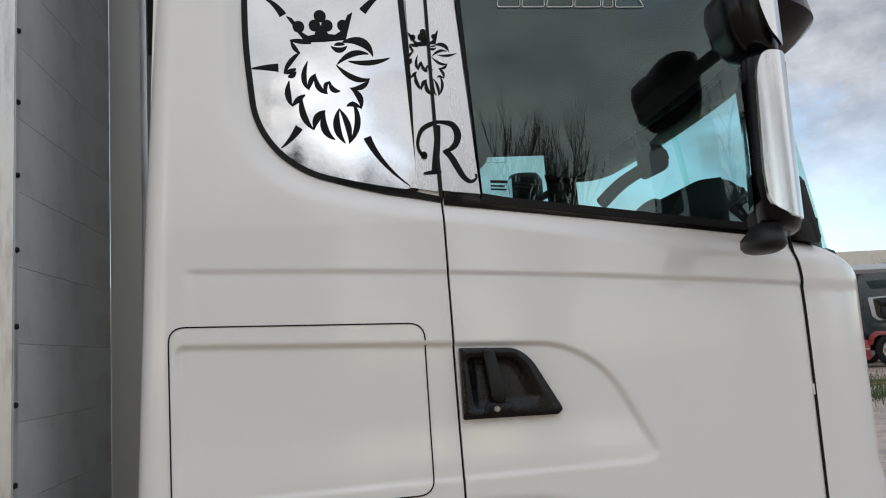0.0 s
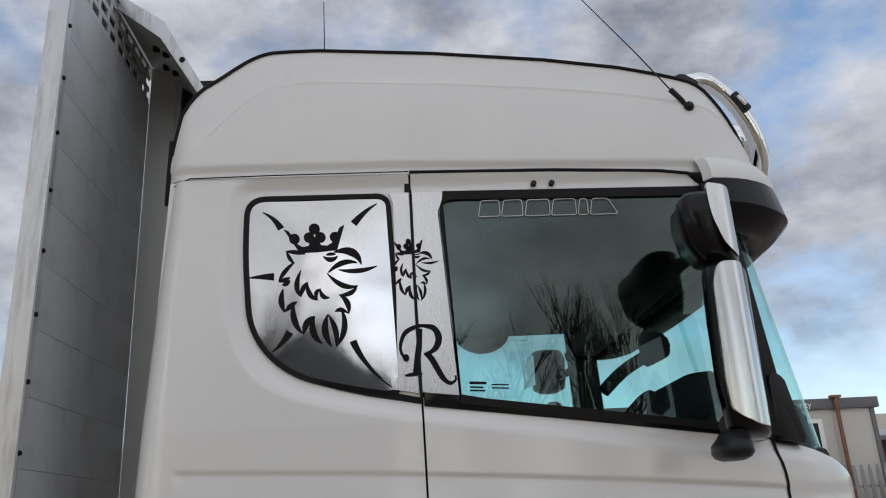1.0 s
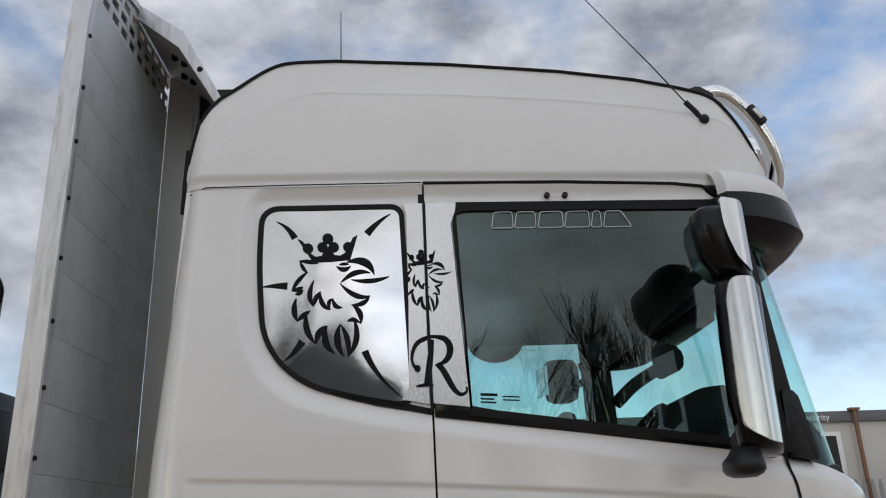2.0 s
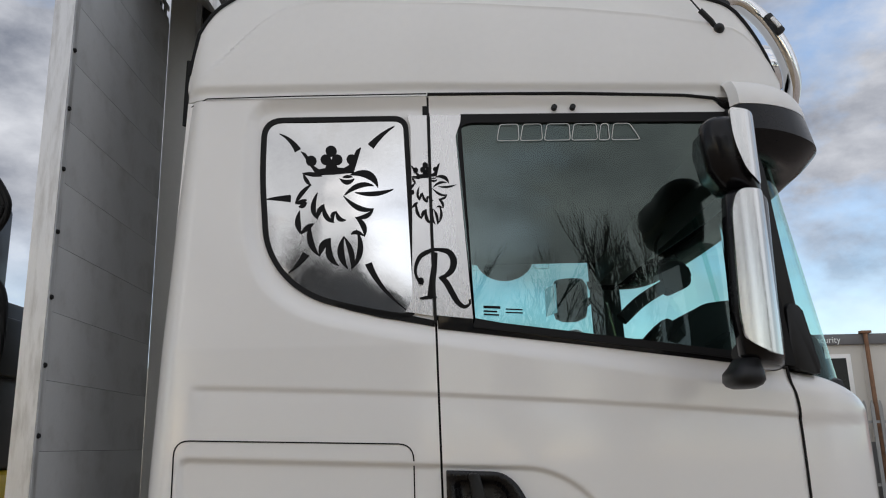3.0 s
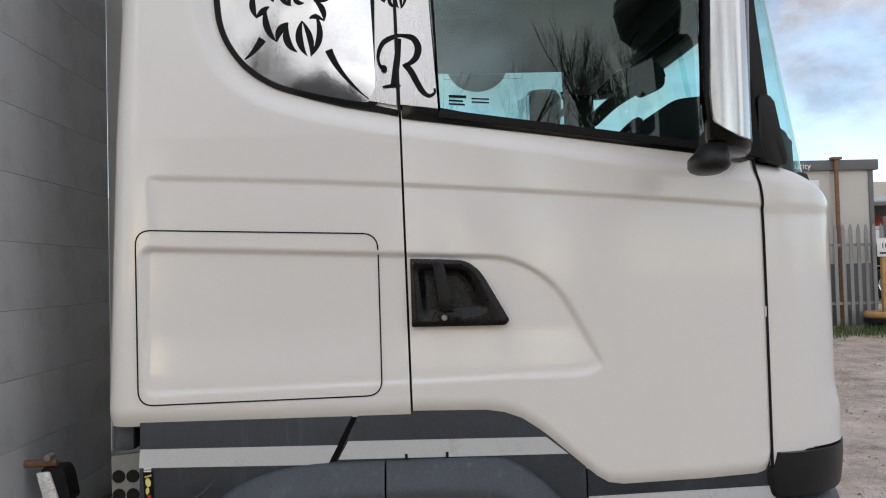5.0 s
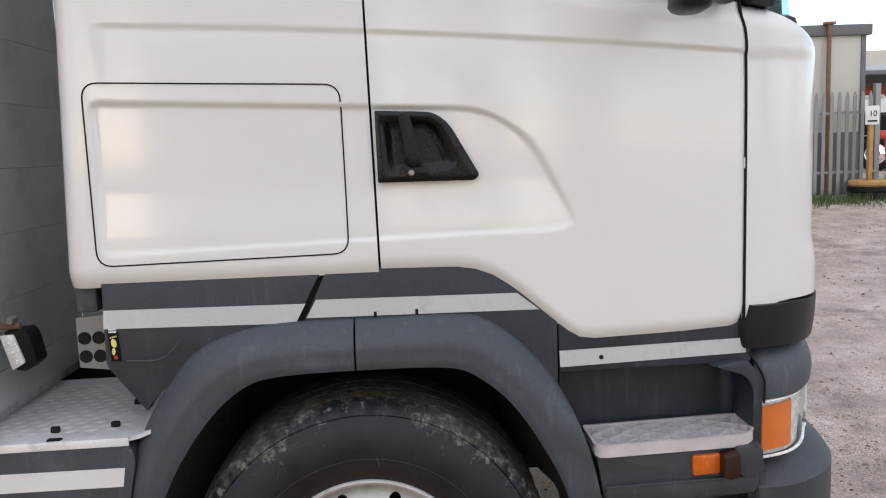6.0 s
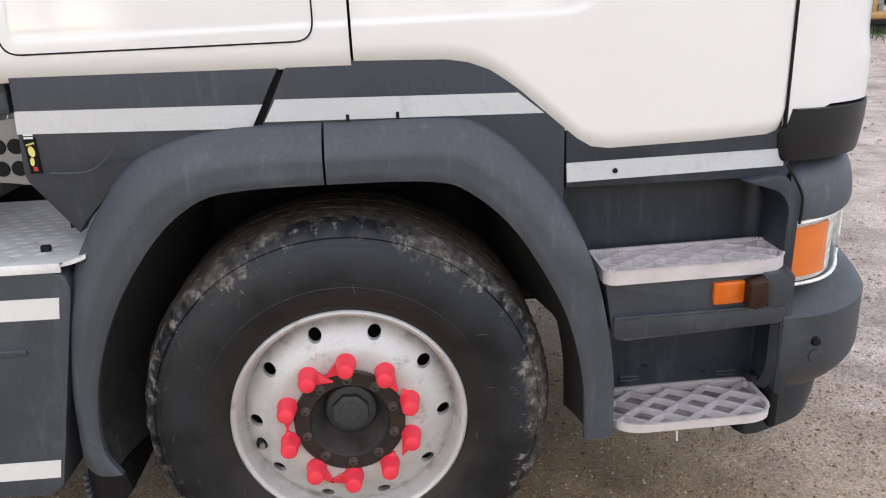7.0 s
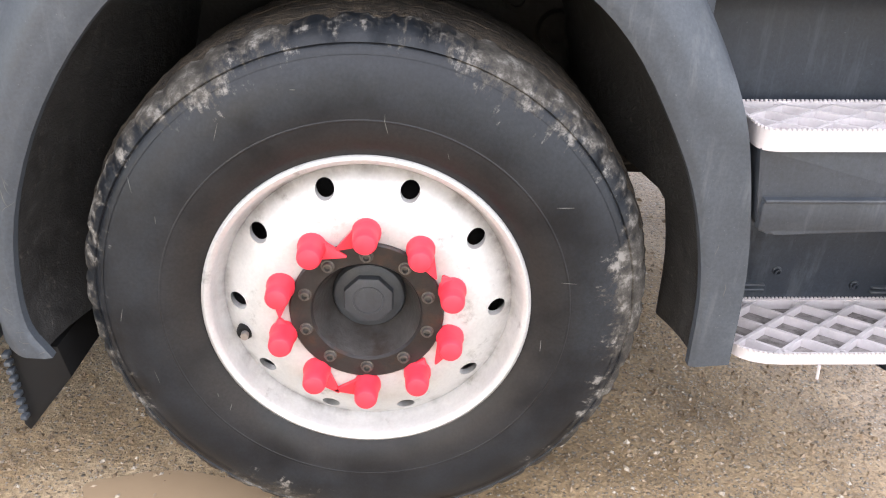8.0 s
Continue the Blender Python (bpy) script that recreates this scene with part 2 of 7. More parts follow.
M_SATIN = mat("satin_black_housing", (0.006, 0.006, 0.007), 0.22, 0, 0.15, 6, 80, spec=0.25)
M_RUBBER = mat("black_rubber", (0.009, 0.009, 0.0095), 0.6, 0, 0.2, 12, 90, spec=0.2)
M_GREY = plastic_material("dark_grey_plastic", (0.053, 0.062, 0.0745), (0.134, 0.144, 0.155), 0.50)
M_BUMPER = plastic_material("bumper_plastic", (0.036, 0.042, 0.051), (0.100, 0.108, 0.118), 0.42)
M_GREYDARK = plastic_material("worn_black_plastic", (0.0218, 0.0282, 0.0386), (0.078, 0.090, 0.104), 0.44)
M_DIRT = mat("muddy_black", (0.017, 0.016, 0.015), 0.85, 0, 0.4, 8, 70, 0.5, second=(0.020, 0.018, 0.015), spread=(0.5, 0.75))
M_SPLASH = mat("splashed_black_liner", (0.030, 0.029, 0.028), 0.55, 0, 0.45, 30, 220, 0.5, second=(0.085, 0.078, 0.070), spread=(0.60, 0.70), spec=0.4)
M_STEEL = mat("polished_steel", (0.60, 0.595, 0.58), 0.07, 1.0, 0.06, 4, 90, 0.012, second=(0.55, 0.52, 0.48), spread=(0.55, 0.85), rvary=0.06)
M_POLISH = mat("polished_mirror_cover", (0.70, 0.69, 0.67), 0.21, 1.0, 0.04, 3, 40, 0.0, rvary=0.04)
M_BRUSHED = mat("brushed_steel", (0.57, 0.555, 0.535), 0.26, 1.0, 0.12, 5, 70, 0.02, stretch=(3, 3, 0.4), rvary=0.1)
M_CHROME = mat("chrome", (0.82, 0.82, 0.82), 0.07, 1.0, 0.03, 6, 60, 0.0, rvary=0.04)
M_ALU = mat("aluminium_post", (0.60, 0.61, 0.625), 0.38, 0.5, 0.1, 3, 80, 0.02, second=(0.30, 0.295, 0.29), spread=(0.48, 0.75), stretch=(5, 5, 0.7))
M_BOARD = mat("anodised_board", (0.52, 0.53, 0.54), 0.45, 0.3, 0.08, 2.5, 110, 0.03, second=(0.31, 0.31, 0.305), spread=(0.5, 0.85))
M_TOWER = mat("grey_painted_plate", (0.52, 0.52, 0.50), 0.45, 0.1, 0.06, 3, 60, 0.02)
# Lugs paler than the plate: their brighter reflection is put into the colour.
M_LUG = mat("worn_bright_lugs", (0.95, 0.95, 0.95), 0.4, 0.1, 0.12, 25, 150, 0.05)
M_TREADPLATE = mat("alloy_tread_plate", (0.80, 0.805, 0.81), 0.34, 0.2, 0.2, 9, 120, 0.08, second=(0.40, 0.385, 0.37), spread=(0.56, 0.82))
# Step floor (also stained) and grid walls: alloy darkened for shade between bars.
M_STEPFLOOR = mat("grubby_step_floor", (0.24, 0.22, 0.215), 0.7, 0.1, 0.3, 18, 120, 0.2, second=(0.06, 0.052, 0.046), spread=(0.48, 0.66))
M_STEPBAR = mat("step_grid_walls", (0.60, 0.56, 0.57), 0.55, 0.15, 0.15, 18, 150, 0.1)
M_STEP = mat("cast_alloy_step", (0.62, 0.58, 0.59), 0.45, 0.2, 0.12, 14, 150, 0.12, second=(0.42, 0.385, 0.38), spread=(0.62, 0.85))
M_REFLECT = tape_material()
M_WHITETAPE = mat("white_reflective_tape", (0.72, 0.72, 0.71), 0.4, 0.0, 0.06, 8, 200, 0.05, second=(0.5, 0.48, 0.45), spread=(0.62, 0.85))
M_ORANGE = mat("amber_lens", (0.85, 0.19, 0.008), 0.15, 0, 0.12, 20, 150, 0.05, coat=0.8)
M_WEDGE = mat("smoked_amber", (0.030, 0.012, 0.007), 0.38, 0, 0.2, 30, 120, 0.05, spec=0.3)
M_SCRAPE = mat("pale_scrape", (0.115, 0.115, 0.11), 0.8, 0, 0.4, 60, 300)
M_LAMP = mat("lamp_reflector", (0.80, 0.80, 0.79), 0.25, 0.2, 0.1, 30, 120, 0.03)
M_CLEAR = glass("clear_lens", (0.93, 0.94, 0.94), 1.45, 0.02)
M_WIN = glass("green_tinted_glass", (0.60, 0.79, 0.75), 1.84)
M_SCREEN = glass("windscreen_glass", (0.74, 0.92, 0.89), 1.5)
M_TRIM = mat("dark_cab_trim", (0.018, 0.019, 0.020), 0.75, 0, 0.2, 8, 120, spec=0.25)
M_SEAT = mat("dark_seat_cloth", (0.025, 0.025, 0.028), 0.9, 0, 0.25, 10, 250, 0.1)
M_TYRE = tyre_material("tyre_rubber", 0.462)
def tread_material():
    """Dried mud dragged round the tread in streaks."""
    g = Nodes("muddy_tread")
    co, r, way = g.polar(0.52)
    x, y, z = g.sep(co)
    drag = g.noise(g.join(g.math("MULTIPLY", g.sep(way)[0], 14.0), g.math("MULTIPLY", y, 150.0), g.math("MULTIPLY", g.sep(way)[2], 14.0)), 1.0, 8, 0.7)
    clump, fine = g.noise(co, 34, 7, 0.7), g.noise(co, 190, 4, 0.6)
    mix = g.math("MULTIPLY_ADD", clump, 0.5, g.math("MULTIPLY", drag, 0.6))
    g.set("Base Color", g.tint(g.ramp(mix, [(0.42, (0.010, 0.009, 0.008)), (0.54, (0.044, 0.034, 0.025)), (0.66, (0.115, 0.090, 0.062)), (0.78, (0.23, 0.20, 0.16))]), g.range(fine, 0.3, 0.7, 0.6, 1.4)))
    g.set("Roughness", 0.85)
    g.bump(g.math("MULTIPLY_ADD", fine, 0.3, mix), 1.0, 0.02)
    return g.material


M_TREAD = tread_material()
M_RIM = rim_material()
M_HUB = mat("rusty_hub", (0.030, 0.027, 0.026), 0.42, 0.35, 0.35, 16, 120, 0.3, second=(0.060, 0.034, 0.024), spread=(0.52, 0.75))
M_BOWL = mat("greasy_hub_bowl", (0.080, 0.075, 0.071), 0.34, 0.4, 0.35, 12, 90, 0.3, second=(0.045, 0.032, 0.026), spread=(0.50, 0.72))
M_HUBCAP = mat("grey_hub_cap", (0.052, 0.057, 0.064), 0.45, 0.2, 0.25, 15, 120, 0.15)
M_PINK = mat("fluorescent_red_plastic", (0.80, 0.042, 0.070), 0.45, 0, 0.08, 25, 150, 0.04)
M_BOLT = mat("steel_bolt", (0.36, 0.34, 0.32), 0.45, 0.8, 0.2, 40, 200)
M_HUBBOLT = mat("dull_hub_bolt", (0.13, 0.12, 0.11), 0.42, 0.6, 0.4, 60, 200)
M_YELLOW = mat("yellow_crane_paint", (0.75, 0.52, 0.02), 0.45, 0, 0.12, 8, 90, 0.05, second=(0.30, 0.2, 0.03), spread=(0.62, 0.85))
M_PALEYELLOW = mat("pale_yellow_ink", (0.70, 0.64, 0.20), 0.5, 0, 0.1, 40, 200)
M_AMBER = mat("dull_amber_lens", (0.62, 0.125, 0.005), 0.22, 0, 0.15, 30, 150, 0.05, coat=0.3)
M_DECAL = mat("black_decal", (0.005, 0.005, 0.0055), 0.5, 0, 0.15, 12, 100, spec=0.15)
M_WHITEINK = mat("white_ink", (0.72, 0.75, 0.74), 0.6, 0, 0.05, 12, 100)
M_PALE = mat("galvanised_steel", (0.27, 0.275, 0.275), 0.55, 0.6, 0.12, 3, 60, 0.03)
M_RUST = mat("rusty_pipe", (0.22, 0.12, 0.07), 0.8, 0.1, 0.3, 12, 90, 0.2)
M_CABIN = mat("cabin_cladding", (0.50, 0.48, 0.44), 0.6, 0, 0.06, 1.5, 40, 0.03, second=(0.40, 0.37, 0.32), spread=(0.6, 0.9))
M_CABTRIM = mat("cabin_trim", (0.13, 0.13, 0.135), 0.6, 0, 0.1, 3, 50)
M_BRICK = mat("red_shed", (0.32, 0.07, 0.04), 0.75, 0, 0.2, 2, 30, 0.1)
M_SHED = mat("grey_shed_cladding", (0.42, 0.43, 0.44), 0.55, 0.2, 0.1, 1.5, 30, stretch=(1, 1, 0.3))
M_RED = mat("red_vehicle_paint", (0.50, 0.03, 0.02), 0.3, 0, 0.1, 4, 60, coat=0.5)
M_ORANGEP = mat("orange_paint", (0.75, 0.15, 0.03), 0.35, 0, 0.1, 4, 60, coat=0.4)
M_TEAL = mat("dark_green_paint", (0.02, 0.075, 0.08), 0.25, 0, 0.1, 4, 60, coat=0.6)
M_DARKTEAL = mat("dark_teal_paint", (0.010, 0.026, 0.030), 0.30, 0, 0.12, 4, 60, coat=0.4)
M_MAROON = mat("dark_red_paint", (0.22, 0.012, 0.018), 0.35, 0, 0.15, 4, 60, coat=0.4)
M_WOOD = mat("pallet_wood", (0.42, 0.25, 0.09), 0.8, 0, 0.25, 6, 60, 0.2)
M_BARK = mat("grey_bark", (0.050, 0.043, 0.036), 0.9, 0, 0.25, 3, 40, 0.3)
M_GRASS = mat("grass_blades", (0.065, 0.10, 0.03), 0.8, 0, 0.3, 3, 40)
def stone_material():
    """Muddy stones, each of its own tone."""
    g = Nodes("gravel_stone")
    info = g.n.new("ShaderNodeNewGeometry")
    tone = g.ramp(info.outputs["Random Per Island"], [(0.0, (0.12, 0.082, 0.048)), (0.45, (0.27, 0.19, 0.115)), (0.80, (0.36, 0.27, 0.18)), (1.0, (0.48, 0.42, 0.35))])
    fine = g.noise(g.coords(), 160, 5, 0.65)
    g.set("Base Color", g.tint(tone, g.range(fine, 0.3, 0.7, 0.7, 1.3)))
    g.set("Roughness", g.range(fine, 0.3, 0.7, 0.40, 0.75))
    g.bump(fine, 0.4, 0.003)
    return g.material


M_STONE = stone_material()
M_PUDDLE = mat("muddy_water", (0.36, 0.262, 0.168), 0.10, 0, 0.06, 2, 30, 0.0, rvary=0.02)


def ground_material():
    """Wet brown mud with bedded gravel of two sizes."""
    g = Nodes("wet_gravel_mud")
    co = g.coords()
    big, mid, fine = g.noise(co, 0.5, 5, 0.6), g.noise(co, 3.4, 8, 0.68), g.noise(co, 85, 5, 0.6)
    blend = g.math("MULTIPLY_ADD", mid, 0.5, g.math("MULTIPLY", big, 0.5))
    mud = g.ramp(blend, [(0.36, (0.175, 0.118, 0.062)), (0.50, (0.365, 0.26, 0.15)), (0.66, (0.54, 0.425, 0.29))])
    gravel = g.ramp(g.noise(co, 2.2, 8, 0.7), [(0.34, (0.28, 0.222, 0.185)), (0.52, (0.55, 0.445, 0.375)), (0.68, (0.71, 0.60, 0.525))])
    x, y, _ = g.sep(co)
    away = g.math("MULTIPLY_ADD", big, 0.9, g.math("MULTIPLY_ADD", y, 0.25, x))
    zone = g.range(away, 1.5, 2.9, 0.0, 1.0)
    mud = g.mix(zone, mud, gravel)
    mud = g.tint(mud, g.range(fine, 0.3, 0.7, 0.62, 1.40))
    heights = g.math("MULTIPLY", fine, 0.35)
    for scale, lo, hi, keep in ((125, 0.30, 0.46, 0.55), (52, 0.18, 0.30, 0.66)):
        cell = g.voronoi(co, scale)
        shape = g.range(cell.outputs["Distance"], hi, lo, 0.0, 1.0)
        hue = g.sep(cell.outputs["Color"])
        chosen = g.math("GREATER_THAN", hue[0], keep)
        mask = g.math("MULTIPLY", shape, chosen)
        stone = g.tint(g.ramp(hue[1], [(0.0, (0.13, 0.115, 0.10)), (0.6, (0.30, 0.265, 0.22)), (1.0, (0.52, 0.49, 0.44))]), g.range(fine, 0.3, 0.7, 0.8, 1.2))
        mud = g.mix(g.math("MULTIPLY", mask, 0.75), mud, stone)
        heights = g.math("MULTIPLY_ADD", mask, 26.0 / scale, heights)
    heights = g.math("MULTIPLY_ADD", mid, 1.3, heights)
    g.set("Base Color", mud)
    g.set("Roughness", g.math("SUBTRACT", g.range(g.math("MULTIPLY_ADD", fine, 0.25, blend), 0.50, 0.80, 0.28, 0.72), g.math("MULTIPLY", zone, 0.08)))
    g.set("Specular IOR Level", 0.35)
    g.bump(heights, 1.0, 0.02)
    return g.material


M_GROUND = ground_material()

# ---------------------------------------------------------------- mesh tools
def finish(bm, material, smooth=35):
    me = bpy.data.meshes.new("part")
    bmesh.ops.recalc_face_normals(bm, faces=bm.faces)
    bm.to_mesh(me)
    bm.free()
    for f in me.polygons:
        f.use_smooth = smooth > 0
    if smooth > 0:
        me.set_sharp_from_angle(angle=radians(smooth))
    me.materials.append(material)
    return me


def part(name, bm, material, parent=None, label="", smooth=35):
    ob = new(name, finish(bm, material, smooth))
    if parent is not None:
        ob.parent = parent
    if label:
        ob["label"] = label
    return ob


def share(name, me, parent, m=None, label=""):
    ob = new(name, me)
    ob.parent = parent
    if m is not None:
        ob.matrix_basis = m
    if label:
        ob["label"] = label
    return ob


def thing(name, label, category, group="", kind="", at=(0, 0, 0)):
    ob = new(name)
    ob.location = at
    return tagged(ob, label, category, group, kind)


def sheet(fn, nu, nv, depth=(0, 0.02, 0), closed=False):
    """A grid of points fn(u, v), u and v from 0 to 1, with its border turned back by depth."""
    bm = bmesh.new()
    rows = [[bm.verts.new(fn(i / nu, j / nv)) for j in range(nv + 1)] for i in range(nu + 1)]
    for i in range(nu):
        for j in range(nv):
            bm.faces.new((rows[i][j], rows[i + 1][j], rows[i + 1][j + 1], rows[i][j + 1]))
    if depth:
        ring = [rows[i][0] for i in range(nu + 1)] + [rows[nu][j] for j in range(1, nv + 1)]
        ring += [rows[i][nv] for i in range(nu - 1, -1, -1)] + [rows[0][j] for j in range(nv - 1, 0, -1)]
        back = [bm.verts.new(v.co + Vector(depth)) for v in ring]
        for k in range(len(ring)):
            k2 = (k + 1) % len(ring)
            bm.faces.new((ring[k], ring[k2], back[k2], back[k]))
    return bm


def slab(points, y0, y1, bevel=0.0, bm=None, segs=2):
    """A plate with the outline points (x, z), from y0 to y1."""
    bm = bm or bmesh.new()
    a = [bm.verts.new((x, y0, z)) for x, z in points]
    b = [bm.verts.new((x, y1, z)) for x, z in points]
    k = len(points)
    front = bm.faces.new(a)
    back = bm.faces.new(b[::-1])
    sides = [bm.faces.new((a[i], b[i], b[(i + 1) % k], a[(i + 1) % k])) for i in range(k)]
    if bevel:
        bmesh.ops.bevel(bm, geom=list(front.edges), offset=bevel, segments=segs, profile=0.5, affect="EDGES", clamp_overlap=True)
    return bm


def box(x0, x1, y0, y1, z0, z1, bevel=0.0, bm=None, segs=2):
    bm = bm or bmesh.new()
    v = [bm.verts.new((x, y, z)) for x in (x0, x1) for y in (y0, y1) for z in (z0, z1)]
    quads = [(0, 1, 3, 2), (4, 6, 7, 5), (0, 4, 5, 1), (2, 3, 7, 6), (0, 2, 6, 4), (1, 5, 7, 3)]
    fs = [bm.faces.new([v[i] for i in q]) for q in quads]
    if bevel:
        es = list({e for f in fs for e in f.edges})
        bmesh.ops.bevel(bm, geom=es, offset=bevel, segments=segs, profile=0.5, affect="EDGES", clamp_overlap=True)
    return bm


def revolve(profile, centre, segs=64, bm=None, closed=False):
    """Turns (radius, y) points round the y axis through centre (x, z)."""
    bm = bm or bmesh.new()
    cx, cz = centre
    rings = []
    for r, y in profile:
        if r < 1e-6:
            rings.append([bm.verts.new((cx, y, cz))] * segs)
        else:
            rings.append([bm.verts.new((cx + r * math.sin(2 * math.pi * k / segs), y, cz + r * math.cos(2 * math.pi * k / segs))) for k in range(segs)])
    for a, b in zip(rings, rings[1:] + ([rings[0]] if closed else [])):
        for k in range(segs):
            q = [a[k], a[(k + 1) % segs], b[(k + 1) % segs], b[k]]
            q = [v for i, v in enumerate(q) if v not in q[:i]]
            if len(q) > 2:
                bm.faces.new(q)
    return bm


def tube(points, radius, segs=10, bm=None, taper=None, cap=True):
    bm = bm or bmesh.new()
    pts = [Vector(p) for p in points]
    rings = []
    up = Vector((0.13, 0.21, 0.97))
    for i, p in enumerate(pts):
        d = (pts[min(i + 1, len(pts) - 1)] - pts[max(i - 1, 0)]).normalized()
        s = d.cross(up)
        if s.length < 0.05:
            s = d.cross(Vector((1, 0, 0)))
        s.normalize()
        n_ = s.cross(d)
        r = radius if taper is None else radius + (taper - radius) * i / (len(pts) - 1)
        rings.append([bm.verts.new(p + r * (math.cos(2 * math.pi * k / segs) * s + math.sin(2 * math.pi * k / segs) * n_)) for k in range(segs)])
    for a, b in zip(rings, rings[1:]):
        for k in range(segs):
            bm.faces.new((a[k], a[(k + 1) % segs], b[(k + 1) % segs], b[k]))
    if cap:
        bm.faces.new(rings[0][::-1]); bm.faces.new(rings[-1])
    return bm


def curve_points(ctrl, n=8):
    """A smooth line through the points ctrl (Catmull-Rom)."""
    P = [Vector(p) for p in ctrl]
    P = [2 * P[0] - P[1]] + P + [2 * P[-1] - P[-2]]
    out = []
    for i in range(1, len(P) - 2):
        a, b, c, d = P[i - 1:i + 3]
        for k in range(n):
            t = k / n
            out.append(0.5 * ((2 * b) + (c - a) * t + (2 * a - 5 * b + 4 * c - d) * t * t + (3 * b - a - 3 * c + d) * t ** 3))
    out.append(P[-2])
    return out


def rounded(points, r, n=5):
    """The outline points with corners of radius r (one value, or one for each corner)."""
    out = []
    k = len(points)
    for i in range(k):
        a, b, c = (Vector(points[(i + d) % k]) for d in (-1, 0, 1))
        rad = r[i] if isinstance(r, (list, tuple)) else r
        if rad <= 0:
            out.append(tuple(b)); continue
        u, w = (a - b), (c - b)
        t = min(rad, 0.49 * u.length, 0.49 * w.length)
        p, q = b + u.normalized() * t, b + w.normalized() * t
        for j in range(n + 1):
            s = j / n
            out.append(tuple((1 - s) ** 2 * p + 2 * s * (1 - s) * b + s * s * q))
    return out


def grown(points, d):
    """The closed outline, moved outwards by d (points run clockwise or not)."""
    k = len(points)
    area = sum(points[i][0] * points[(i + 1) % k][1] - points[(i + 1) % k][0] * points[i][1] for i in range(k))
    sgn = 1 if area > 0 else -1
    out = []
    for i in range(k):
        a, b, c = Vector(points[i - 1]), Vector(points[i]), Vector(points[(i + 1) % k])
        t = (c - a).normalized()
        out.append((b.x + sgn * t.y * d, b.y - sgn * t.x * d))
    return out


def ring_slab(outer, inner, y0, y1):
    """A band between two outlines with as many points each."""
    bm = bmesh.new()
    k = len(outer)
    vs = [[bm.verts.new((x, y, z)) for x, z in o] for o, y in ((outer, y1), (outer, y0), (inner, y0), (inner, y1))]
    for a, b in zip(vs, vs[1:] + vs[:1]):
        for i in range(k):
            bm.faces.new((a[i], a[(i + 1) % k], b[(i + 1) % k], b[i]))
    return bm


def sdf(x, z, poly):
    """Signed distance to a closed outline, negative inside."""
    d, inside = 1e9, False
    k = len(poly)
    for i in range(k):
        ax, az = poly[i]; bx, bz = poly[(i + 1) % k]
        ex, ez, wx, wz = bx - ax, bz - az, x - ax, z - az
        t = max(0.0, min(1.0, (wx * ex + wz * ez) / (ex * ex + ez * ez + 1e-12)))
        d = min(d, (wx - ex * t) ** 2 + (wz - ez * t) ** 2)
        if (az > z) != (bz > z) and x < ex * (z - az) / (bz - az) + ax:
            inside = not inside
    return -math.sqrt(d) if inside else math.sqrt(d)


def ease(a, b, x):
    t = max(0.0, min(1.0, (x - a) / (b - a)))
    return t * t * (3 - 2 * t)


def line(x, pts):
    """A straight-line function through the points (x, z)."""
    if x <= pts[0][0]:
        return pts[0][1]
    for (a, p), (b, q) in zip(pts, pts[1:]):
        if x <= b:
            return p + (q - p) * (x - a) / (b - a)
    return pts[-1][1]

# ---------------------------------------------------------------- ground
def rise(x, y):
    """Height of the yard: level round the truck, climbing gently towards the fence."""
    h = 0.05 * max(0.0, y - 1.5) if y < 16 else 0.05 * 14.5
    near = 1.0 - ease(6, 14, math.hypot(x, y))
    return h + near * 0.018 * (noise.noise((x * 1.1, y * 1.1, 0.3))) + near * 0.008 * noise.noise((x * 4.2, y * 5.0, 7.0)) * ease(0.8, 1.4, x) + 0.035 * (1 - near) * noise.noise((x * 0.3, y * 0.3, 2.0)) - 0.012 * near


def steps_out(limit):
    out, s, p = [0.0], 0.07, 0.0
    while p < limit:
        p += s
        s = s if p < 3.2 else s * 1.16
        out.append(p)
    return [-q for q in out[:0:-1]] + out


def build_ground():
    xs, ys = steps_out(900), steps_out(900)
    verts = [(x + 0.4, y, rise(x + 0.4, y)) for x in xs for y in ys]
    n = len(ys)
    faces = [(i * n + j, (i + 1) * n + j, (i + 1) * n + j + 1, i * n + j + 1) for i in range(len(xs) - 1) for j in range(n - 1)]
    me = bpy.data.meshes.new("ground")
    me.from_pydata(verts, [], faces)
    for f in me.polygons:
        f.use_smooth = True
    me.materials.append(M_GROUND)
    tagged(new("ground", me), "wet muddy gravel yard with tyre marks and puddles", "ground", kind="structure")


build_ground()


def puddle(cx, cy, rx, ry, seed, z):
    bm = bmesh.new()
    rim = []
    for k in range(40):
        a = 2 * math.pi * k / 40
        r = 1 + 0.35 * noise.noise((math.cos(a) * 1.4 + seed, math.sin(a) * 1.4, seed))
        rim.append(bm.verts.new((cx + rx * r * math.cos(a), cy + ry * r * math.sin(a), z)))
    top = bm.faces.new(rim)
    low = bmesh.ops.extrude_face_region(bm, geom=[top])
    for v in low["geom"]:
        if isinstance(v, bmesh.types.BMVert):
            v.co.z -= 0.06
    ob = part("puddle", bm, M_PUDDLE, None, smooth=0)
    tagged(ob, "shallow brown puddle lying on the muddy gravel", "puddle", kind="structure")


puddle(-0.42, 0.05, 0.22, 0.09, 3.0, rise(-0.42, 0.05) + 0.003)
puddle(10.6, 14.4, 1.1, 0.5, 5.0, rise(10.6, 14.4) + 0.03)
puddle(12.6, 13.2, 0.9, 0.35, 8.0, rise(12.6, 13.2) + 0.03)

# ---------------------------------------------------------------- truck
truck = thing("truck", "white lorry with dark grey skirts and a tall grey headboard", "truck")

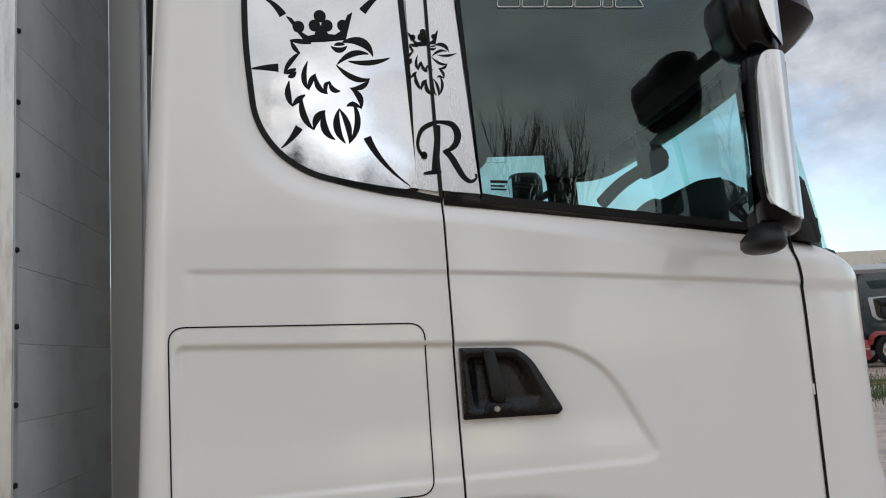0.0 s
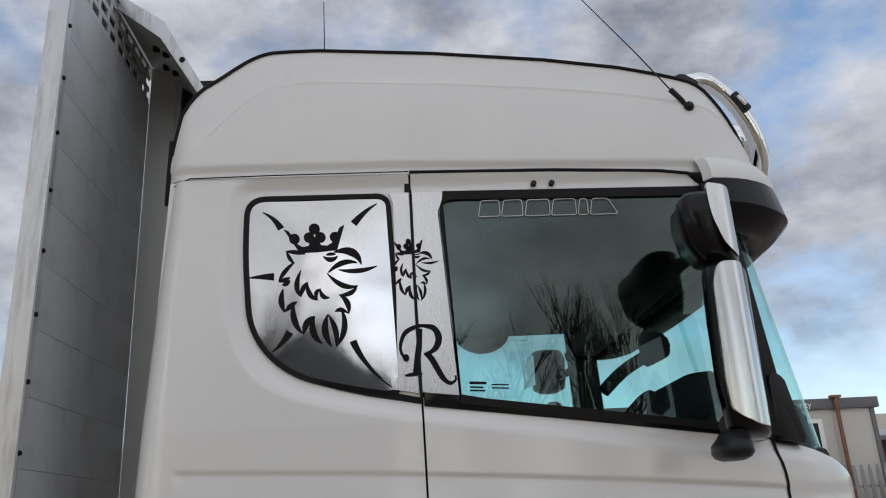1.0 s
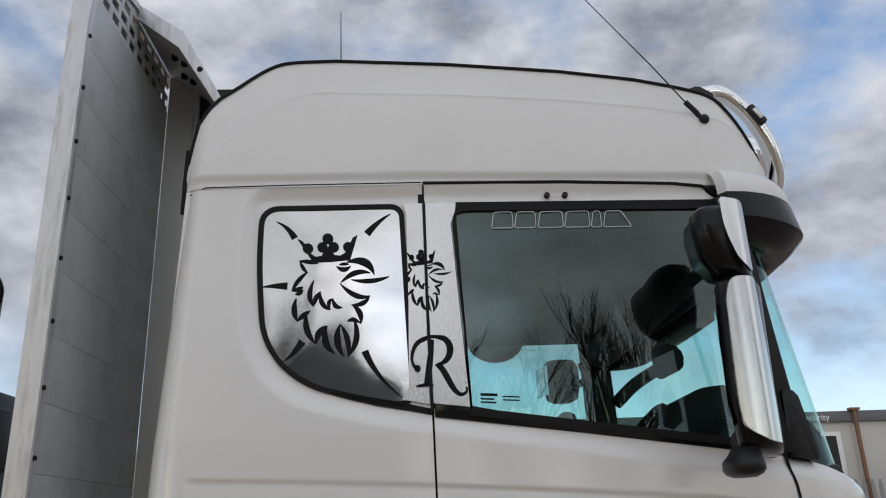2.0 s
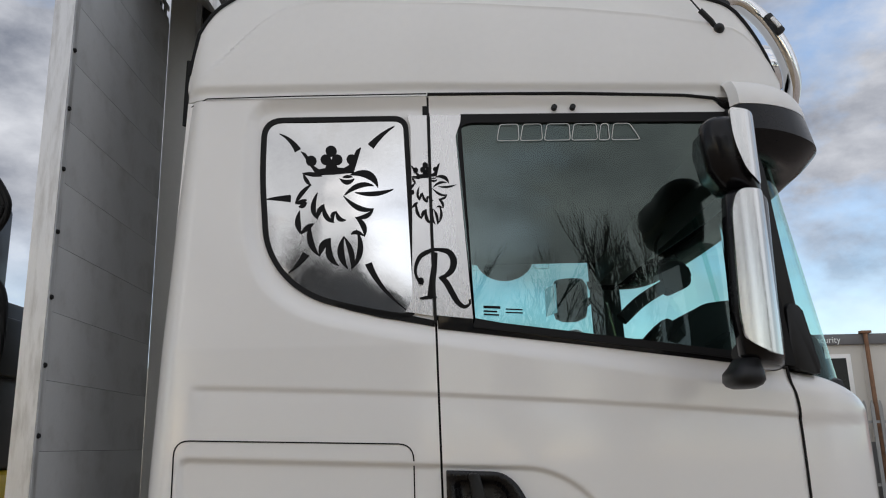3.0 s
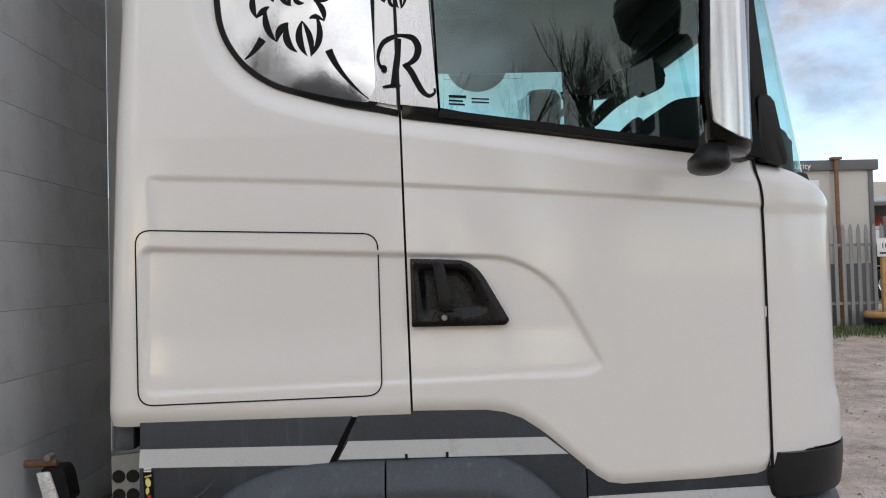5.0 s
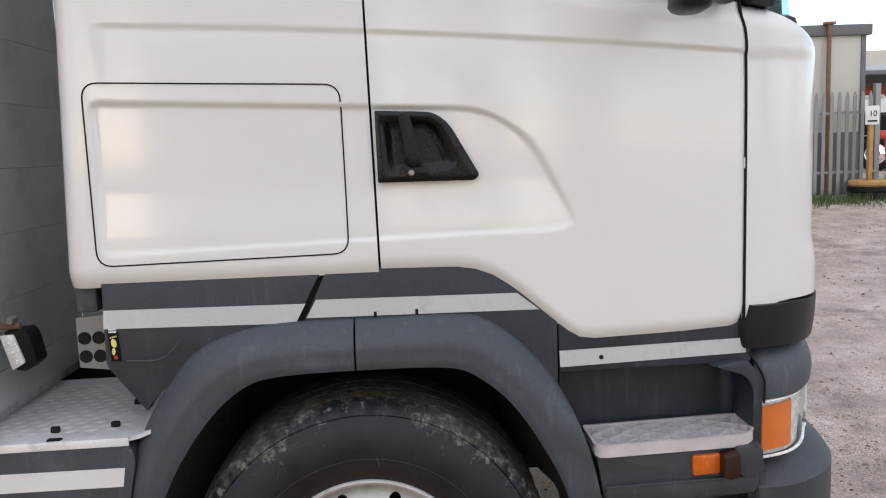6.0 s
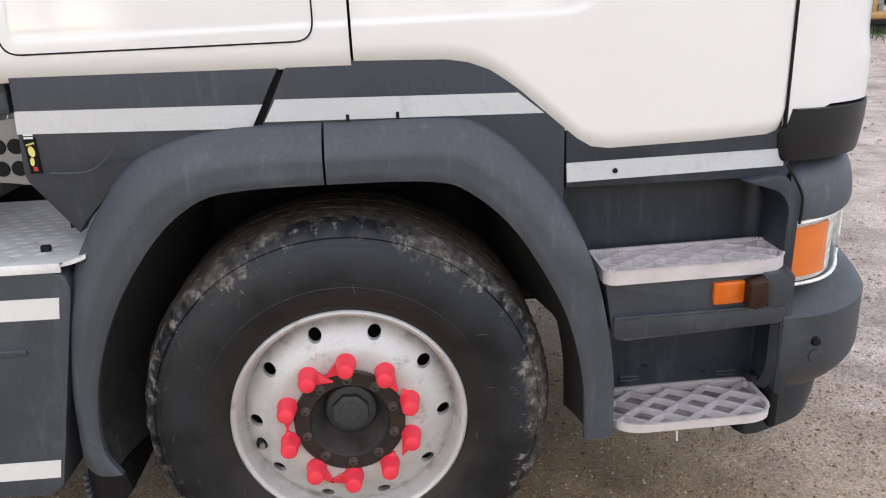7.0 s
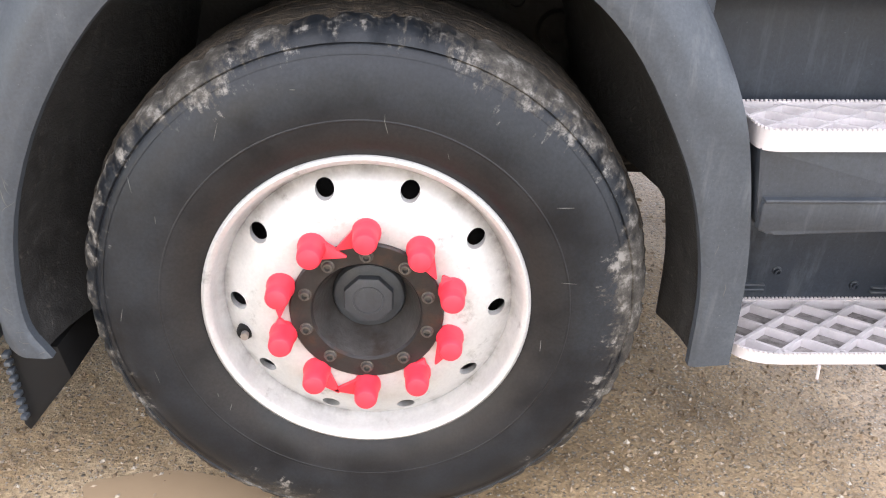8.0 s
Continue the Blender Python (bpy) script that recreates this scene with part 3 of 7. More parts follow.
WAY = 2.36            # width of the cab over its sides


def crease(x):
    return 2.06 - 0.06 * x - 0.018 * x * x


def sill(x):
    return 2.262 - 0.150 * (x - 0.046)


def seam(z):
    return 0.063 - 0.0165 * (z - 1.41)


RECESS = rounded([(-0.68, 1.893), (0.36, 1.845), (0.485, 1.765), (0.612, 1.530), (0.565, 1.508), (-0.68, 1.485)], [0.03, 0.09, 0.15, 0.06, 0.06, 0.03])
GREEN = rounded([(-0.492, 2.955), (1.06, 2.945), (1.14, 2.075), (0.0, 2.258), (-0.16, 2.288), (-0.33, 2.333), (-0.43, 2.405), (-0.492, 2.56)], [0.05, 0.02, 0.02, 0.0, 0.1, 0.1, 0.12, 0.2])
WIN_LEAN = 0.048


def lean(z):
    """The cab side leans in above the belt."""
    return WIN_LEAN * max(0.0, min(1.0, (z - 2.2) / 0.8))


def dense(points, step=0.02):
    """The closed outline with points no further apart than step."""
    out = []
    for i, p in enumerate(points):
        a, b = Vector(p), Vector(points[(i + 1) % len(points)])
        k = max(1, int((b - a).length / step))
        out += [tuple(a + (b - a) * j / k) for j in range(k)]
    return out


def skin(x, z):
    """How far the painted side lies inwards at x, z."""
    y = lean(z)
    y += 0.018 * max(0.0, (1.452 - z) / 0.05) ** 2 if x < 0.06 else 0.0
    if -0.70 < x < 1.2:
        c = crease(x)
        amt = ease(-0.665, -0.62, x)
        if z < c + 0.006:
            y += amt * 0.0062 * ease(c + 0.006, c - 0.010, z) * math.exp(-max(0.0, c - 0.010 - z) / 0.07)
    if 1.40 < z < 2.0 and x < 0.7:
        d = sdf(x, z, RECESS)
        y += 0.012 * ease(0.007, -0.011, d) * (1.0 if z > 1.66 else 0.35 + 0.65 * (1 - ease(1.66, 1.50, z)))
    if z > 2.0:
        y += 0.016 * ease(0.055, 0.0, sdf(x, z, GREEN))
    return y


def hug(ob):
    """Lets a part lie on the leaning window band."""
    for v in ob.data.vertices:
        v.co.y += 0.016 + lean(v.co.z)
    return ob


def rear_edge(z):
    return -0.797 + 0.060 * (z - 1.4) / 1.6


# rear side panel, rounded to the back of the cab
def rear_panel(u, v):
    foot = 1.394 + 0.013 * u
    z = foot + (3.0 - foot) * v
    x0, x1 = rear_edge(z), seam(z) - 0.0032
    if u < 0.12:
        a = (1 - u / 0.12) * math.pi / 2
        xc = x0 + 0.075
        return (xc - 0.075 * math.sin(a), skin(xc, z) + 0.075 * (1 - math.cos(a)), z)
    x = x0 + 0.075 + (x1 - x0 - 0.075) * (u - 0.12) / 0.88
    return (x, skin(x, z), z)


rear_side = part("rear_side_panel", sheet(rear_panel, 132, 300), M_PAINT, truck, "glossy white painted steel panel", 50)

# locker hatch: a thin dark gap round a flush lid
HATCH = rounded([(-0.694, 1.942), (-0.024, 1.917), (-0.021, 1.467), (-0.692, 1.458)], 0.042, 6)
HATCH = dense(HATCH)
hatch = part("locker_hatch", ring_slab(grown(HATCH, 0.0038), HATCH, -0.0016, 0.006), M_RUBBER, rear_side, "black gap round the flush locker lid", 0)
for hv in hatch.data.vertices:
    hv.co.y += skin(hv.co.x, hv.co.z)

# side wall behind the seams
part("inner_shell", box(-0.70, 1.06, 0.075, 0.10, 1.43, 2.05), M_TRIM, truck, smooth=0)
part("seam_backing", box(0.02, 0.09, 0.058, 0.072, 1.43, 3.0), M_RUBBER, truck, smooth=0)
part("front_seam_backing", box(1.04, 1.12, 0.03, 0.05, 1.22, 2.06), M_RUBBER, truck, smooth=0)
part("rear_wall", box(-0.70, -0.66, 0.10, WAY - 0.08, 1.45, 3.0), M_TRIM, truck, smooth=0)
part("rear_outer_wall", sheet(lambda u, v: (rear_edge(1.405 + 1.6 * v) + 0.004, 0.072 + (WAY - 0.144) * u, 1.405 + 1.595 * v), 6, 12, (0.03, 0, 0)), M_PAINT, truck)

# ---------------------------------------------------------------- driver's door
door = thing("door", "", "")
door["label"] = "white driver's door with a black recessed handle"
door.parent = truck

DOOR_LOW = [(0.06, 1.412), (0.27, 1.408), (0.32, 1.400), (0.369, 1.382), (0.41, 1.355), (0.442, 1.331), (0.532, 1.252), (0.578, 1.213), (0.612, 1.193), (0.654, 1.187), (0.9, 1.195), (1.045, 1.204), (1.068, 1.212), (1.084, 1.236)]


def front_seam(z):
    return 1.083 - 0.018 * ease(1.98, 2.13, z)


def door_skin(u, v):
    x = seam(1.8) + 0.0032 + (1.0791 - seam(1.8)) * u
    lo, hi = line(x, DOOR_LOW), sill(x) + 0.012
    z = lo + (hi - lo) * v
    x = x + (seam(z) - seam(1.8)) * (1 - u) + (front_seam(z) - 1.083) * u
    y = skin(x, z) * (1.0 if z > 1.46 or x > 0.3 else 0.25) + 0.018 * max(0.0, 1 - (z - lo) / 0.045) ** 2
    y += 0.006 * max(0.0, 1 - (1 - u) / 0.012) ** 2
    return (x, y, z)


door_panel = part("door_panel", sheet(door_skin, 150, 220), M_PAINT, door, "glossy white pressed door skin", 50)

# door top rail above the glass
def top_rail(u, v):
    x = seam(2.96) + 0.0032 + (1.0 - seam(2.96)) * u
    hi = 3.004 - 0.026 * max(0, x) - 0.06 * ease(0.93, 1.02, x)
    lo = 2.934 - 0.012 * x
    z = lo + (max(hi, lo + 0.004) - lo) * v
    return (x, skin(x, z) - 0.004, z)


part("door_top_rail", sheet(top_rail, 40, 8), M_PAINT, door, smooth=50)
part("door_top_seam", tube([(seam(3.0), 0.044, 3.004), (0.5, 0.046, 2.999), (0.86, 0.047, 2.985), (0.955, 0.048, 2.974), (1.0, 0.05, 2.945), (1.01, 0.05, 2.92)], 0.0055, 6), M_RUBBER, door)
for hx in (0.441, 0.5):
    part("screw_cover", revolve([(0.0, 0.040), (0.008, 0.040), (0.0095, 0.043), (0.0095, 0.06)], (hx, 2.953), 16), M_BLACK, door)
hug(part("door_seam_upper", slab([(0.0335, 2.94), (0.0425, 2.94), (0.0455, 2.6), (0.052, 2.262), (0.043, 2.262), (0.0365, 2.6)], -0.0175, 0.01), M_RUBBER, door, "black gap between cab panel and door", 0))

# window: black frame, glass
FRAME_OUT = rounded([(0.140, 2.936), (1.02, 2.926), (1.09, 2.113), (0.158, 2.248)], [0.004, 0.01, 0.005, 0.005], 4)
PANE = rounded([(0.126, 2.906), (0.985, 2.894), (1.045, 2.142), (0.165, 2.270)], [0.055, 0.03, 0.01, 0.006], 4)
hug(part("window_frame", ring_slab(FRAME_OUT, PANE, -0.012, 0.010), M_RUBBER, door, "black rubber and plastic window surround", 25))


def pane_point(u, v):
    x0, x1 = 0.115 + 0.05 * (1 - v), 0.99 + 0.06 * (1 - v)
    x = x0 + (x1 - x0) * u
    z = 2.27 - 0.15 * (x - 0.165) - 0.006 + (2.908 - 0.014 * x - 2.27 + 0.15 * (x - 0.165) + 0.006) * v
    return (x, 0.016 + lean(z) - 0.003 - 0.004 * math.sin(math.pi * v) * math.sin(math.pi * u), z)


pane = part("window_pane", sheet(pane_point, 16, 16, None), M_WIN, door, "green tinted side window reflecting cloud and bare trees", 60)
pane.visible_shadow = False
part("sill_strip", slab([(0.0545, 2.291), (0.16, 2.276), (0.5, 2.207), (1.07, 2.118), (1.07, 2.104), (0.5, 2.186), (0.0545, 2.246)], 0.012, 0.05, 0.003), M_GLOSSBLACK, door)


def outline_bar(pts, w=0.0028):
    return ring_slab(pts, grown(pts, -w), -0.0006, 0.0006)


# brand lettering on the pane: plain outlined bars, no letters
mark = thing("window_marking", "", "")
mark["label"] = "row of thin white outlined bars on the glass"
mark.parent = truck
for k in range(6):
    w = (0.072, 0.072, 0.084, 0.084, 0.036, 0.094)[k]
    x0 = 0.252 + (0.0, 0.074, 0.150, 0.236, 0.322, 0.362)[k]
    zt = 2.899 - 0.012 * (x0 - 0.25)
    sk = 0.012
    ob = part("outlined_bar", outline_bar(rounded([(x0 + sk, zt), (x0 + w + (0.0 if k != 5 else -0.03), zt), (x0 + w, zt - 0.058), (x0, zt - 0.058)], 0.010, 3), 0.0017), M_WHITEINK, mark, smooth=0)
    hug(ob); ob.location.y = -0.0095
for k, (x0, z0, w, h) in enumerate([(0.19, 2.312, 0.05, 0.008), (0.19, 2.298, 0.04, 0.005), (0.19, 2.288, 0.045, 0.005), (0.255, 2.302, 0.05, 0.004), (0.255, 2.292, 0.05, 0.004)]):
    hug(part("glass_stamp", slab([(x0, z0), (x0 + w, z0 - 0.003), (x0 + w, z0 - 0.003 - h), (x0, z0 - h)], -0.0092, -0.0084), M_DECAL, door, smooth=0))

# handle
HANDLE = rounded([(0.068, 1.846), (0.225, 1.838), (0.266, 1.806), (0.345, 1.665), (0.330, 1.652), (0.069, 1.654)], [0.004, 0.03, 0.03, 0.01, 0.008, 0.004], 4)
CUP = rounded([(0.084, 1.826), (0.215, 1.822), (0.243, 1.795), (0.290, 1.685), (0.095, 1.672)], [0.01, 0.03, 0.03, 0.03, 0.015], 4)
def dished(pts, depth, cuts=26):
    """A thick plate whose face follows depth(x, z)."""
    xs, zs = [p[0] for p in pts], [p[1] for p in pts]
    bm = bmesh.new()
    bm.faces.new([bm.verts.new((x, 0, z)) for x, z in pts])
    for k in range(1, cuts):
        bmesh.ops.bisect_plane(bm, geom=bm.verts[:] + bm.edges[:] + bm.faces[:], plane_co=(min(xs) + (max(xs) - min(xs)) * k / cuts, 0, 0), plane_no=(1, 0, 0))
        bmesh.ops.bisect_plane(bm, geom=bm.verts[:] + bm.edges[:] + bm.faces[:], plane_co=(0, 0, min(zs) + (max(zs) - min(zs)) * k / cuts), plane_no=(0, 0, 1))
    ext = bmesh.ops.extrude_edge_only(bm, edges=[e for e in bm.edges if e.is_boundary])
    back = {v for v in ext["geom"] if isinstance(v, bmesh.types.BMVert)}
    for v in bm.verts:
        v.co.y = 0.02 if v in back else depth(v.co.x, v.co.z)
    return bm


def cup_depth(x, z):
    edge = 0.004 * ease(-0.008, 0.0, sdf(x, z, HANDLE))
    return -0.012 + edge + 0.021 * ease(0.002, -0.022, sdf(x, z, CUP)) * (0.75 + 0.25 * ease(1.70, 1.80, z))


handle = part("door_handle", dished(HANDLE, cup_depth), M_HANDLE, truck, "black plastic handle set in a shallow recess", 60)
part("handle_grip", slab(rounded([(0.128, 1.838), (0.160, 1.836), (0.187, 1.72), (0.184, 1.696), (0.148, 1.696), (0.144, 1.73)], 0.012, 3), -0.034, -0.008, 0.009, segs=3), M_HANDLE, handle)
part("handle_thumb_plate", slab(rounded([(0.135, 1.696), (0.205, 1.694), (0.212, 1.662), (0.122, 1.664)], 0.008, 3), -0.020, -0.008, 0.006), M_HANDLE, handle)
part("lock_cylinder", revolve([(0.0, -0.0225), (0.007, -0.0225), (0.009, -0.020), (0.010, -0.008)], (0.160, 1.678), 18), M_BOLT, handle)

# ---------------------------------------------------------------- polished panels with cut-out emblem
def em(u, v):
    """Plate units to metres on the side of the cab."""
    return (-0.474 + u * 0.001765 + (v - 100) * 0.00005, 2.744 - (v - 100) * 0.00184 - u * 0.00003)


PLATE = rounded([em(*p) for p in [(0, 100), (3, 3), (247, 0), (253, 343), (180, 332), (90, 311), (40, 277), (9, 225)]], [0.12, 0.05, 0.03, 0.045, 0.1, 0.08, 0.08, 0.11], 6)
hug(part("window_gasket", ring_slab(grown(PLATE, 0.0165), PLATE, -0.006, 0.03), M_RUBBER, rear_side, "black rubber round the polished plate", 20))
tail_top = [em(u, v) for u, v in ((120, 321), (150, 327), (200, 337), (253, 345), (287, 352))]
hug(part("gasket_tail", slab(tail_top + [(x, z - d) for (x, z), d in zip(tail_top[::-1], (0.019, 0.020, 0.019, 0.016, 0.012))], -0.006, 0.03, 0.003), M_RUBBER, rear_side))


def wavy_plate(pts, y):
    """A thin plate that is slightly dished and buckled, as sheet metal is."""
    xs = [p[0] for p in pts]; zs = [p[1] for p in pts]
    bm = bmesh.new()
    f = bm.faces.new([bm.verts.new((x, y, z)) for x, z in pts])
    n_ = 14
    for i in range(1, n_):
        cx = min(xs) + (max(xs) - min(xs)) * i / n_
        bmesh.ops.bisect_plane(bm, geom=bm.verts[:] + bm.edges[:] + bm.faces[:], plane_co=(cx, 0, 0), plane_no=(1, 0, 0))
        cz = min(zs) + (max(zs) - min(zs)) * i / n_
        bmesh.ops.bisect_plane(bm, geom=bm.verts[:] + bm.edges[:] + bm.faces[:], plane_co=(0, 0, cz), plane_no=(0, 0, 1))
    for v in bm.verts:
        a = (v.co.x - min(xs)) / (max(xs) - min(xs)); b = (v.co.z - min(zs)) / (max(zs) - min(zs))
        v.co.y += -0.006 * math.sin(math.pi * a) * math.sin(math.pi * b) + 0.0016 * noise.noise((v.co.x * 9, v.co.z * 7, 4))
    return bm


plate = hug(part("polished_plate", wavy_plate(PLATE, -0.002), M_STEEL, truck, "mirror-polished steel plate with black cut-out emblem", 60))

pillar_plate = hug(part("pillar_plate", slab([(-0.030, 2.936), (0.0335, 2.935), (0.036, 2.6), (0.040, 2.284), (-0.040, 2.299), (-0.020, 2.335), (-0.0165, 2.6), (-0.0185, 2.90)], -0.010, 0.0), M_BRUSHED, truck, "brushed stainless pillar trim"))
hug(part("door_pillar_plate", slab([(0.0435, 2.935), (0.142, 2.933), (0.139, 2.905), (0.123, 2.86), (0.135, 2.65), (0.158, 2.272), (0.048, 2.286)], -0.0135, 0.0), M_BRUSHED, truck, "brushed stainless pillar trim"))


def stroke(bm, a, c, b, w, y, f, shape=0):
    """A curved tapering blade from a by way of c to b. shape 0: thin at both ends; 1: blunt at b."""
    n_ = 10
    L, R = [], []
    A, C, B = Vector(a), Vector(c), Vector(b)
    for i in range(n_ + 1):
        t = i / n_
        p = (1 - t) ** 2 * A + 2 * t * (1 - t) * C + t * t * B
        d = (2 * (1 - t) * (C - A) + 2 * t * (B - C)).normalized()
        k = w / 2 * (math.sin(math.pi * min(t * 0.94 + 0.03, 1)) if shape == 0 else t * 0.9 + 0.06)
        L.append(f(p.x - d.y * k, p.y + d.x * k)); R.append(f(p.x + d.y * k, p.y - d.x * k))
    vl = [bm.verts.new((x, y(x, z) if callable(y) else y, z)) for x, z in L]
    vr = [bm.verts.new((x, y(x, z) if callable(y) else y, z)) for x, z in R]
    for i in range(n_):
        bm.faces.new((vl[i], vl[i + 1], vr[i + 1], vr[i]))


def dot(bm, u, v, r, y, f):
    ring = []
    for k in range(14):
        x, z = f(u + r * math.cos(k * math.pi / 7), v + r * math.sin(k * math.pi / 7))
        ring.append(bm.verts.new((x, y(x, z) if callable(y) else y, z)))
    bm.faces.new(ring)


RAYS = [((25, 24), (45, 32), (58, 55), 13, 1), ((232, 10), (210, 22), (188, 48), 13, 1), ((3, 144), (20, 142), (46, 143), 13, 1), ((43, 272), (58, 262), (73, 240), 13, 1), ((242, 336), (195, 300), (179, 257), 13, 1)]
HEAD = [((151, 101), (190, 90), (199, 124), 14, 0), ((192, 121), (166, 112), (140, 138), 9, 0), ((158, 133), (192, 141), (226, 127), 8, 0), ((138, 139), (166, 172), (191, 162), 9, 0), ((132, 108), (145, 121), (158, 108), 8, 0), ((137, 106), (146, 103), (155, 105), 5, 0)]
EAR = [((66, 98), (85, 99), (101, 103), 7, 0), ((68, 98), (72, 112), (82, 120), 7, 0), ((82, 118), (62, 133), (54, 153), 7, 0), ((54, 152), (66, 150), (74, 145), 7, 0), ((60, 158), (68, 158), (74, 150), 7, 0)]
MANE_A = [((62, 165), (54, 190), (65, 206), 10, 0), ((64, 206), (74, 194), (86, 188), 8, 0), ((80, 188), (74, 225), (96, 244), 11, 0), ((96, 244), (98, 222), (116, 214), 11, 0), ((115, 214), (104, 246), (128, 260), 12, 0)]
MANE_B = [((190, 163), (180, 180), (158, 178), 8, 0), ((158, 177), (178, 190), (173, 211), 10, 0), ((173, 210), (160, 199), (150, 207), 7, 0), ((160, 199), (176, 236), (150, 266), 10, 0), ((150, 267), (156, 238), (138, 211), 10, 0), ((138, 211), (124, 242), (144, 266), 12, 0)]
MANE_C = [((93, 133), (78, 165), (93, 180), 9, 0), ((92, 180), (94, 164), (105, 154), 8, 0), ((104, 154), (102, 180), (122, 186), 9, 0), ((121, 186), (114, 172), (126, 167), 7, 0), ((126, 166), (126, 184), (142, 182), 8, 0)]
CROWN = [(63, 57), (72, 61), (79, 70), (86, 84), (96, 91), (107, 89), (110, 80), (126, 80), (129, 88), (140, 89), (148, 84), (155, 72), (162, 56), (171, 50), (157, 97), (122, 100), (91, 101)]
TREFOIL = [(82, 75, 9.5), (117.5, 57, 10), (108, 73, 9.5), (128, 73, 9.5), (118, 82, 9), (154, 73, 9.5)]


def emblem(y, f, parent, rays):
    """The cut-out emblem: every blade, dot and the crown a piece of its own."""
    for group_ in ([RAYS] if rays else []) + [HEAD, EAR, MANE_A, MANE_B, MANE_C]:
        for a, c, b, w, s in group_:
            bm = bmesh.new()
            stroke(bm, a, c, b, w, y, f, s)
            hug(part("emblem_blade", bm, M_DECAL, parent, smooth=0))
    bm = bmesh.new()
    pts = [f(u, v) for u, v in CROWN]
    bm.faces.new([bm.verts.new((x, y(x, z) if callable(y) else y, z)) for x, z in pts])
    hug(part("emblem_crown", bm, M_DECAL, parent, "black cut-out crown", smooth=0))
    for u, v, r in TREFOIL:
        bm = bmesh.new()
        dot(bm, u, v, r, y, f)
        hug(part("emblem_dot", bm, M_DECAL, parent, smooth=0))


def on_plate(x, z):
    xs = [p[0] for p in PLATE]; zs = [p[1] for p in PLATE]
    a = (x - min(xs)) / (max(xs) - min(xs)); b = (z - min(zs)) / (max(zs) - min(zs))
    return -0.002 - 0.006 * math.sin(math.pi * a) * math.sin(math.pi * b) - 0.003


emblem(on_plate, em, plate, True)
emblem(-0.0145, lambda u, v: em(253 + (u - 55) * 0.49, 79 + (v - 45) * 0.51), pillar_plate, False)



def ribbon(stations, y, f):
    """A pen stroke of changing width through (u, v, width) stations."""
    pts = curve_points([(u, v, w) for u, v, w in stations], 6)
    bm = bmesh.new()
    L, R = [], []
    for k, (u, v, w) in enumerate(pts):
        a, b = pts[max(0, k - 1)], pts[min(len(pts) - 1, k + 1)]
        d = Vector((b[0] - a[0], b[1] - a[1])).normalized()
        for side, row in ((1, L), (-1, R)):
            x, z = f(u - side * d.y * w / 2, v + side * d.x * w / 2)
            row.append(bm.verts.new((x, y, z)))
    for k in range(len(L) - 1):
        bm.faces.new((L[k], L[k + 1], R[k + 1], R[k]))
    return bm


# the script letter R across the door seam, drawn as pen strokes
model_letter = thing("model_letter", "", "")
model_letter["label"] = "black script letter R with curled ends"
model_letter.parent = truck


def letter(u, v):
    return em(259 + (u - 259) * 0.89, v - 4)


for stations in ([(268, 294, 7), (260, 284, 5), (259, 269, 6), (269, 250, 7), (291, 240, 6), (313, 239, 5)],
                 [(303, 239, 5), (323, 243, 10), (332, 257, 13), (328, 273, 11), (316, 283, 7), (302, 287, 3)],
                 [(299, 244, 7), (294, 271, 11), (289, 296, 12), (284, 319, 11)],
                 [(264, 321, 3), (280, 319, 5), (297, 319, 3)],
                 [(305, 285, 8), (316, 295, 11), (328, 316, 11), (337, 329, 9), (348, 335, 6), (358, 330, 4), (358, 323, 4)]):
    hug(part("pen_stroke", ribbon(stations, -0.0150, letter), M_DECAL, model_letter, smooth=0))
sw = bmesh.new()
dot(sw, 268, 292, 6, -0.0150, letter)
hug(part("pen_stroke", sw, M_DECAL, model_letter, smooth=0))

# ---------------------------------------------------------------- front corner panel
def corner_path(s, grow=0.0):
    """Plan of the cab's front from the side seam round to the middle: s from 0 to 1."""
    if s < 0.1:
        return (1.0866 + (1.10 - 1.0866) * s / 0.1, -grow)
    if s < 0.7:
        a = (s - 0.1) / 0.6 * math.pi / 2
        return (1.10 + (0.284 + grow) * math.sin(a), 0.28 - (0.28 + grow) * math.cos(a))
    t = (s - 0.7) / 0.3
    return (1.384 + grow + 0.05 * math.sin(t * math.pi / 2), 0.28 + (WAY / 2 - 0.28) * t)


def corner_panel(u, v):
    x, y = corner_path(u)
    lo = 1.216 + 0.060 * ease(0.10, 0.24, u)
    hi = 2.108 - 0.060 * ease(0.05, 0.60, u)
    if v < 0.82:
        z = lo + (hi - 0.075 - lo) * v / 0.82
        d = 0.0
    else:
        a = (v - 0.82) / 0.18 * math.pi / 2
        z = hi - 0.075 + 0.075 * math.sin(a)
        d = 0.085 * (1 - math.cos(a))
    c = crease(1.08) - 0.01
    if z < c + 0.006:
        d += 0.007 * ease(c + 0.006, c - 0.012, z) * math.exp(-max(0.0, c - 0.012 - z) / 0.07) * (1 - ease(0.3, 0.5, u))
    d += -0.012 * ease(1.46, 1.36, z) * ease(0.25, 0.5, u)
    cx, cy = 1.05, 0.35
    dx, dy = cx - x, cy - y
    L = math.hypot(dx, dy)
    if u < 0.1:
        return (x - 0.018 * ease(1.98, 2.13, z) * (1 - u / 0.1), y + d, z)
    return (x + dx / L * d, y + dy / L * d, z)


